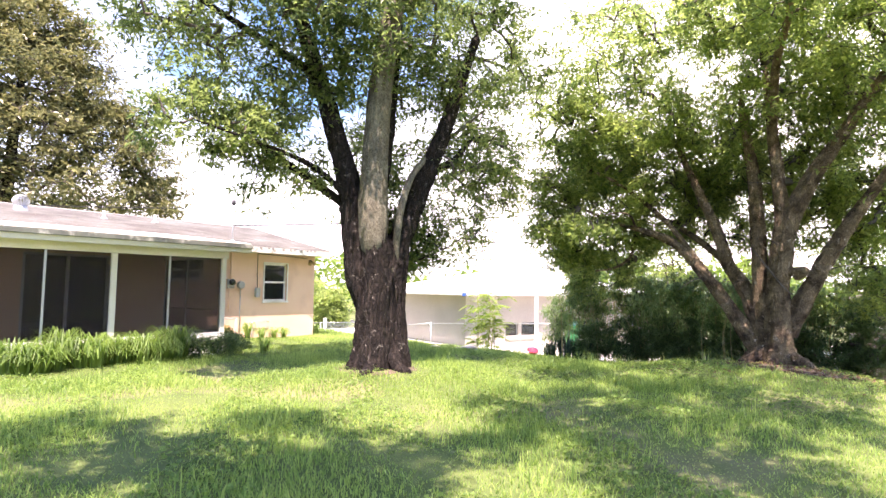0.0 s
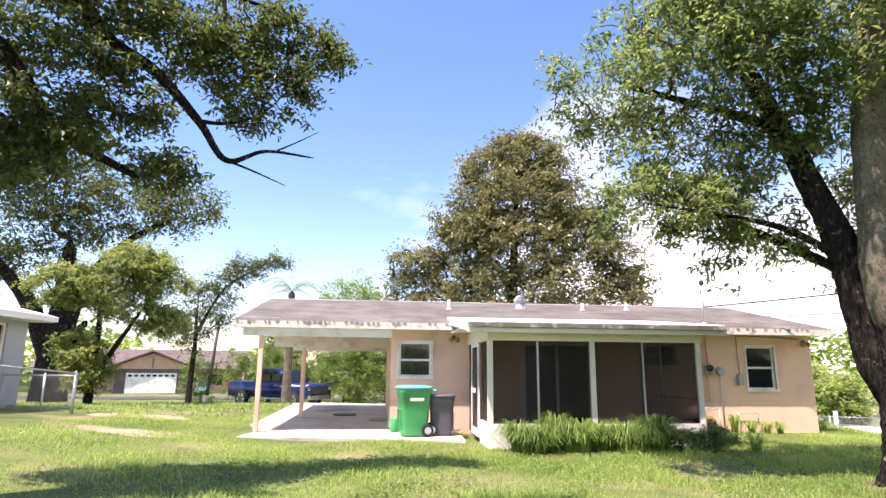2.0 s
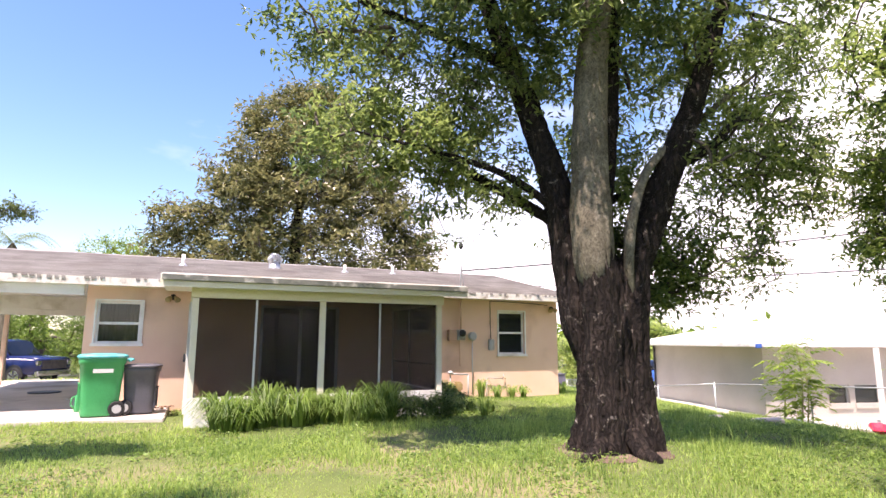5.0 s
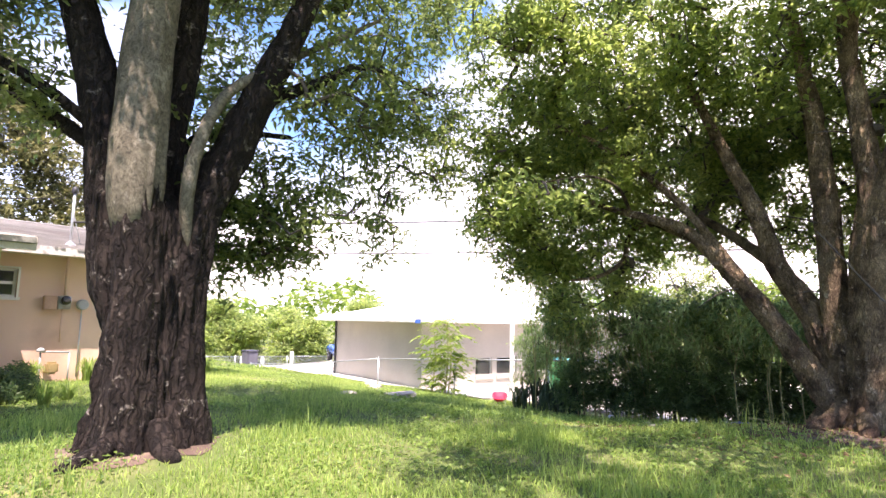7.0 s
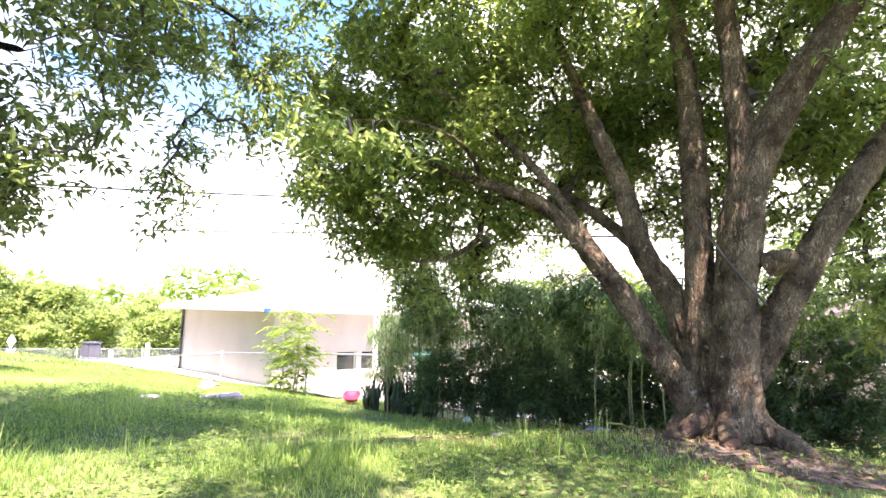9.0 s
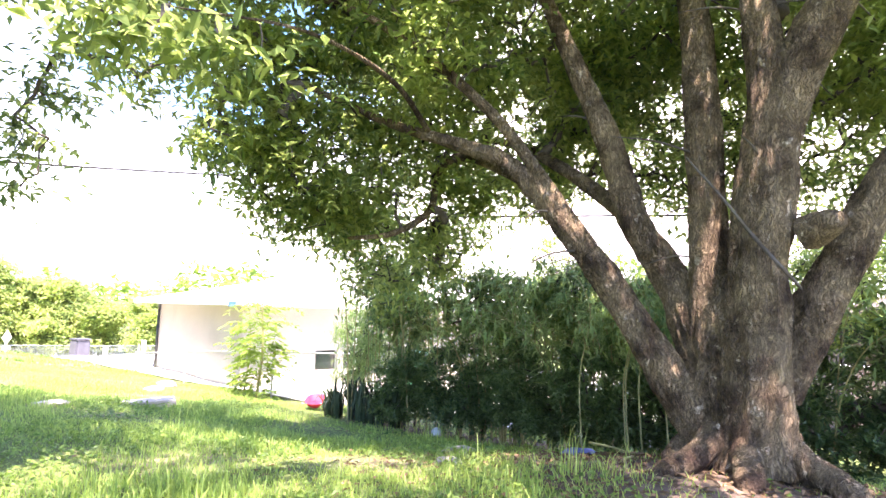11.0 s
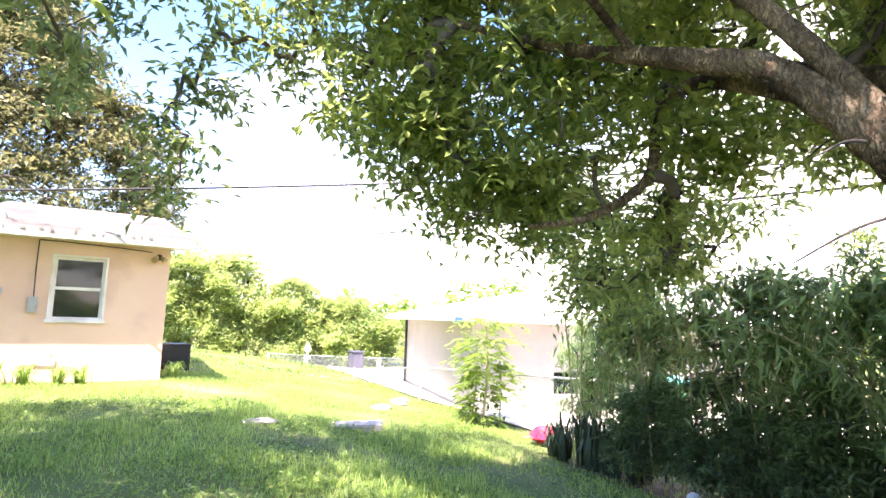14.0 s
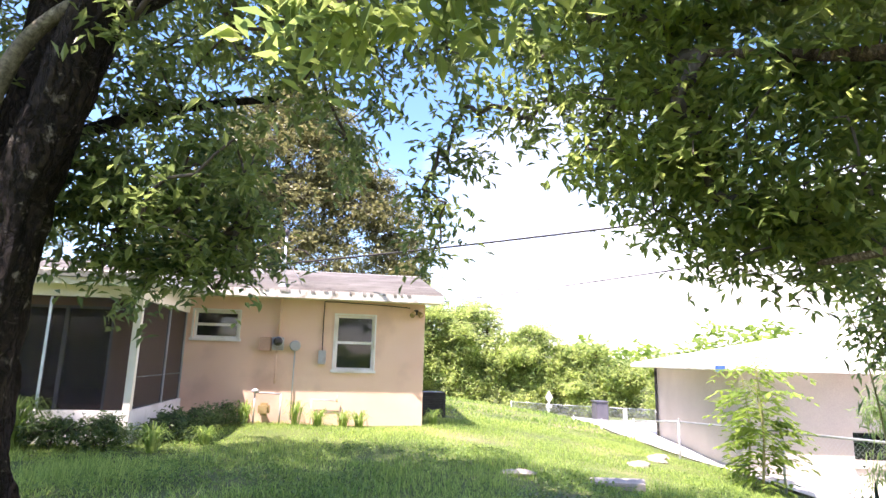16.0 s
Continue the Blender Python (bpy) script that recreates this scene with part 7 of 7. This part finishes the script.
far_tree("big spreading oak beside the grey house", -24.7, 13.4, 9.0, 0.62, [(-26.5, 12.8, 7.5, 3.2, 2.5, 1.8, 80), (-23.0, 14.0, 8.8, 3.2, 2.5, 1.8, 90), (-20.5, 15.0, 9.0, 2.0, 2.0, 1.3, 50), (-28.0, 12.0, 9.8, 3.0, 2.5, 1.6, 70), (-25.5, 13.2, 10.8, 3.4, 2.5, 1.5, 80), (-27.5, 12.2, 5.6, 2.0, 1.6, 1.0, 30)], M_LEAF4, 46, 0.75, 0.24, 0.11, 81,
         [[(-24.8, 13.4, 1.6, 0.45), (-25.8, 12.8, 4.2, 0.32), (-27.2, 12.2, 6.0, 0.2), (-28.5, 11.6, 7.6, 0.1)], [(-24.6, 13.4, 2.0, 0.42), (-24.0, 13.7, 5.0, 0.28), (-22.6, 14.3, 7.2, 0.16), (-20.8, 15.0, 8.6, 0.08)], [(-24.9, 13.2, 1.4, 0.25), (-23.9, 13.3, 2.8, 0.2), (-23.5, 13.3, 3.4, 0.1)]])
far_tree("bright yellow-green young tree on the lawn edge", -20.9, 8.6, 5.4, 0.13, [(-21.2, 8.5, 2.0, 1.0, 0.9, 0.8, 50), (-20.6, 8.7, 4.2, 1.7, 1.4, 1.2, 110), (-19.2, 9.2, 4.8, 1.2, 1.0, 0.9, 64), (-22.2, 8.0, 4.3, 1.0, 0.9, 0.8, 44), (-19.0, 9.4, 3.2, 1.0, 0.9, 0.7, 44), (-20.9, 8.4, 1.1, 0.7, 0.7, 0.45, 30), (-20.0, 9.0, 5.5, 1.2, 1.0, 0.5, 36)], M_OLIVE, 95, 0.40, 0.15, 0.065, 82,
         [[(-20.9, 8.6, 0.8, 0.11), (-20.3, 8.9, 2.2, 0.09), (-19.4, 9.2, 4.0, 0.04)], [(-20.9, 8.6, 0.9, 0.10), (-21.5, 8.3, 2.4, 0.08), (-22.2, 8.0, 4.0, 0.04)]])
far_tree("slender dark street tree", -22.6, 25.4, 8.0, 0.18, [(-21.7, 25.4, 5.6, 1.9, 1.5, 2.0, 90), (-19.9, 25.8, 7.8, 1.6, 1.3, 1.0, 60), (-22.6, 25.2, 3.6, 1.2, 1.2, 1.4, 40), (-18.0, 26.0, 8.4, 1.0, 0.8, 0.6, 22)], M_LEAF4, 46, 0.6, 0.2, 0.09, 83, [[(-22.5, 25.4, 3.5, 0.12), (-21.0, 25.6, 6.5, 0.08), (-18.6, 26.0, 8.2, 0.04)]])
far_tree("round green tree beyond the carport", -13.0, 30.0, 8.0, 0.25, [(-13.0, 30.0, 6.6, 2.6, 2.2, 1.7, 100), (-14.6, 30, 5.2, 2.0, 2.0, 1.4, 60), (-11.0, 30.0, 5.0, 2.2, 2, 1.4, 60)], M_LEAF5, 50, 0.7, 0.22, 0.10, 84)
shrub("hedge", "thick rambling green hedge behind the carport", [(-10.4, 17.4, 2.2, 1.0, 0.7, 0.6, 40), (-12.0, 17.6, 0.8, 0.8, 0.9, 1.4, 80), (-11.0, 17.0, 0.8, 1.0, 0.9, 1.4, 80), (-9.6, 17.0, 0.9, 1.0, 0.9, 1.5, 80), (-8.4, 17.0, 0.9, 1.0, 0.9, 1.5, 70), (-12.0, 17.6, 2.2, 0.7, 0.7, 0.5, 30), (-13.2, 20.5, 1.4, 1.2, 0.9, 1.9, 80), (-15.2, 21.8, 1.3, 1.3, 0.9, 2.0, 80), (-17.2, 22.8, 1.1, 1.2, 0.9, 2.0, 70)], M_HEDGE, 70, 0.4, 0.13, 0.06, 85, category="hedge", thick=0.008)
shrub("hedge", "tall dark green hedge along the street", [(-23.5, 31, 0.6, 1.4, 1.2, 1.8, 50), (-20.5, 31, 0.9, 1.6, 1.2, 2.1, 60), (-17.5, 31, 1.2, 1.7, 1.2, 2.4, 70), (-14.5, 30.5, 1.2, 1.6, 1.2, 2.2, 70), (-18.8, 31, 3.2, 1.2, 1.0, 0.9, 30)], M_HEDGE, 60, 0.6, 0.2, 0.09, 86, category="hedge", thick=0.01)

palm = thing("palm_tree", "palm tree with straight grey trunk and open fronds", "palm tree")
g_ = gz(-14.83, 13.6)
_, l_ = tube("trunk", [(-14.83, 13.6, g_ - 0.2, 0.26), (-14.83, 13.6, g_ + 0.6, 0.21), (-14.83, 13.6, 2.4, 0.18), (-14.85, 13.6, 4.95, 0.15)], M_BARKPALE, palm, 14, 18, 0, 0.05, seed=4)
rngp = np.random.default_rng(90)
for k in range(18):
    a = 2 * math.pi * k / 18 + rngp.uniform(-0.15, 0.15)
    rise = rngp.uniform(0.2, 1.5)
    d = np.array([math.cos(a), math.sin(a), 0])
    t = np.linspace(0, 1, 16)
    length = rngp.uniform(1.3, 1.8)
    line_ = np.array([-14.85, 13.6, 4.95]) + d * (length * t * 0.95)[:, None] + np.array([0, 0, 1]) * (length * (rise * t - (0.55 + 0.5 * rise) * t**2))[:, None]
    side = np.array([-d[1], d[0], 0])
    pts = []
    for p, tt in zip(line_[1:], t[1:]):
        w_ = 0.42 * (1 - 0.75 * abs(tt - 0.4))
        for sgn in (-1, 1):
            tip_ = p + side * sgn * w_ + d * 0.2 * w_ - np.array([0, 0, 0.45 * w_])
            pts.append([p - d * 0.02, (p + tip_) / 2 + d * 0.03, tip_, p + d * 0.03])
    v = np.array(pts).reshape(-1, 3)
    fr = cloud_mesh("frond", v, np.arange(len(v)).reshape(-1, 4), M_PALM, palm)

# vine-hung trees across the street and the woods beyond
rngw = np.random.default_rng(91)
for k, (x, y, h, w_) in enumerate(((0.5, 35.5, 8.8, 3.4), (5.5, 35.5, 10.2, 3.6), (10.0, 34.5, 9.0, 3.4), (14.0, 32.5, 7.2, 2.9), (18.0, 30.5, 5.6, 2.6), (22.5, 27.5, 4.8, 2.6), (27.0, 23.0, 5.4, 2.8), (-5.0, 36.5, 7.0, 3.4))):
    g = gz(x, y)
    lumps = [(x + rngw.uniform(-0.9, 0.9) * w_, y - rngw.uniform(0.3, 1.0) * w_ * 0.5, g + h * rngw.uniform(0.12, 0.66), rngw.uniform(0.6, 1.3), 0.7, rngw.uniform(0.4, 1.0), 22) for _ in range(8)]
    far_tree("tree smothered in bright green vines across the street", x, y, h * 0.9, 0.2, [(x, y - 0.4, g + h * 0.2, w_ * 1.1, w_ * 0.5, h * 0.22, 140), (x + 0.5, y, g + h * 0.48, w_ * 1.0, w_ * 0.5, h * 0.25, 140), (x - 0.6, y + 0.5, g + h * 0.78, w_ * 0.6, w_ * 0.4, h * 0.17, 60), *lumps], M_FARLEAF, 64, 0.8, 0.28, 0.13, 400 + k)
for k, (x, y, h) in enumerate(((9.3, -20.5, 6.0), (12.0, -13.0, 5.0), (14.5, -6.0, 5.0), (12.0, -8.8, 3.6))):
    g = gz(x, y)
    far_tree("green garden tree beyond the fence", x, y, h * 0.9, 0.14, [(x, y, g + h * 0.4, 1.5, 1.5, h * 0.25, 40), (x, y, g + h * 0.75, 1.4, 1.4, h * 0.22, 40)], M_LEAF5 if k % 2 else M_LEAF2, 60, 0.45, 0.15, 0.06, 420 + k)
n = 26000
a = rngw.uniform(0, 2 * np.pi, n)
r = rngw.uniform(78, 100, n)
top_h = 6.5 + 2.2 * np.sin(a * 9) + 1.6 * np.sin(a * 23 + 1) + 1.0 * np.sin(a * 57)
c = np.stack([np.cos(a) * r, np.sin(a) * r, -2.4 + top_h * rngw.uniform(0, 1, n) ** 0.7], 1)
v = leaf_arrays(rngw, c, 1.6, 0.9, 0.1, 0.15)
tagged(cloud_mesh("woods", v, np.arange(len(v)).reshape(-1, 4), M_LEAF5), "far green woods round the houses", "woods", kind="stuff")

# ---- lawn grass ----


def lawn(name, label, count, area, height, width, seed, keep, material, lean=0.5):
    """Blades scattered over a stretch of ground; keep(x, y) is the share that stands."""
    rng = np.random.default_rng(seed)
    x, y = rng.uniform(area[0], area[1], count), rng.uniform(area[2], area[3], count)
    k = rng.uniform(0, 1, count) < keep(x, y)
    x, y = x[k], y[k]
    n = len(x)
    z = ground_z(x, y) - 0.01
    a = rng.uniform(0, 2 * np.pi, n)
    h = height * rng.uniform(0.45, 1.35, n) * (0.75 + 0.5 * np.sin(1.9 * x) * np.sin(1.7 * y + 1))
    bend = h * rng.uniform(0.1, 1.0, n) * lean
    side = np.stack([-np.sin(a), np.cos(a), 0 * a], 1) * (width * rng.uniform(0.6, 1.3, n))[:, None]
    base = np.stack([x, y, z], 1)
    mid = base + np.stack([np.cos(a) * bend * 0.35, np.sin(a) * bend * 0.35, h * 0.6], 1)
    tip = base + np.stack([np.cos(a) * bend, np.sin(a) * bend, h], 1)
    v = np.stack([base - side / 2, base + side / 2, mid + side * 0.4, mid - side * 0.4, tip], 1).reshape(-1, 3)
    o = np.arange(n)[:, None] * 5
    tri = np.concatenate([o + [0, 1, 2], o + [0, 2, 3], o + [3, 2, 4]])
    ob = cloud_mesh(name, v, tri, material)
    return tagged(ob, label, "grass", kind="stuff")


def grass_share(x, y):
    """No grass on the slab or under the house, thin on sandy patches and under the old tree."""
    p = np.ones_like(x)
    p[(x > WALL_X0) & (x < 0.02) & (y > -0.05) & (y < 7.7)] = 0
    p[(x > -13.8) & (x < -8.9) & (y > -1.5) & (y < 9.3)] = 0
    p[(x > PX0) & (x < PX1) & (y > PY) & (y < 0)] = 0
    p *= 1 - 0.93 * np.exp(-((x - 2.0) ** 2 + (y + 11.9) ** 2) / 4.5)
    p *= 1 - 0.8 * np.exp(-((x + 4.2) ** 2 + (y + 7.0) ** 2) / 0.8)
    p *= 1 - 0.9 * np.exp(-((x - 4.3) ** 2) / 1.2) * (y < -6)
    p[(x > 5.62 + 0.16 * np.maximum(y, 0) - 0.35 * smoothstep(0.0, 2.5, y)) & (y > -3.8) & (y < 15.4)] = 0
    sandy = np.sin(0.9 * x + 0.3) * np.sin(1.1 * y + 0.8) + 0.5 * np.sin(2.3 * x - 1.7 * y)
    return p * np.where((sandy > 0.85) & (x < -4), 0.35, 1.0)


lawn("grass", "uneven green lawn grass in sun and shade", 400000, (-17, 6.5, -14, 3), 0.070, 0.0095, 21, grass_share, M_GRASS, 1.2)
lawn("grass", "long green lawn grass round the trees", 60000, (-10, 3.5, -11.5, -4), 0.11, 0.010, 22, lambda x, y: grass_share(x, y) * (np.sin(2.1 * x + 0.6 * y) * np.sin(1.7 * y - 0.8 * x) > 0.1), M_GRASS, 0.9)
lawn("grass", "coarse far lawn grass", 70000, (-30, 12, 2, 26), 0.10, 0.035, 23, grass_share, M_GRASS, 1.0)
lawn("grass", "tall seeding grass stalks in the lawn", 26000, (-10, 4, -12.5, -3.5), 0.24, 0.008, 25, lambda x, y: grass_share(x, y) * (np.sin(3.3 * x + 1.6 * y) * np.sin(2.9 * y - 2.2 * x + 1) > 0.55), M_GRASS, 0.8)
rngc = np.random.default_rng(24)
cx, cy = rngc.uniform(-13, 4, 52000), rngc.uniform(-13.5, -2.5, 52000)
keep_ = (rngc.uniform(0, 1, len(cx)) < grass_share(cx, cy)) & (np.sin(1.3 * cx + 2.0) * np.sin(1.6 * cy) + 0.6 * np.sin(3.1 * cx - 2.3 * cy) > 0.0)
cx, cy = cx[keep_], cy[keep_]
v = leaf_arrays(rngc, np.column_stack([cx, cy, ground_z(cx, cy) + rngc.uniform(0.015, 0.07, len(cx))]), 0.05, 0.035, 0.0, 0.1, spread=0.6)
tagged(cloud_mesh("weeds", v, np.arange(len(v)).reshape(-1, 4), M_TUFT), "broad-leaved weeds among the grass", "weeds", kind="stuff")
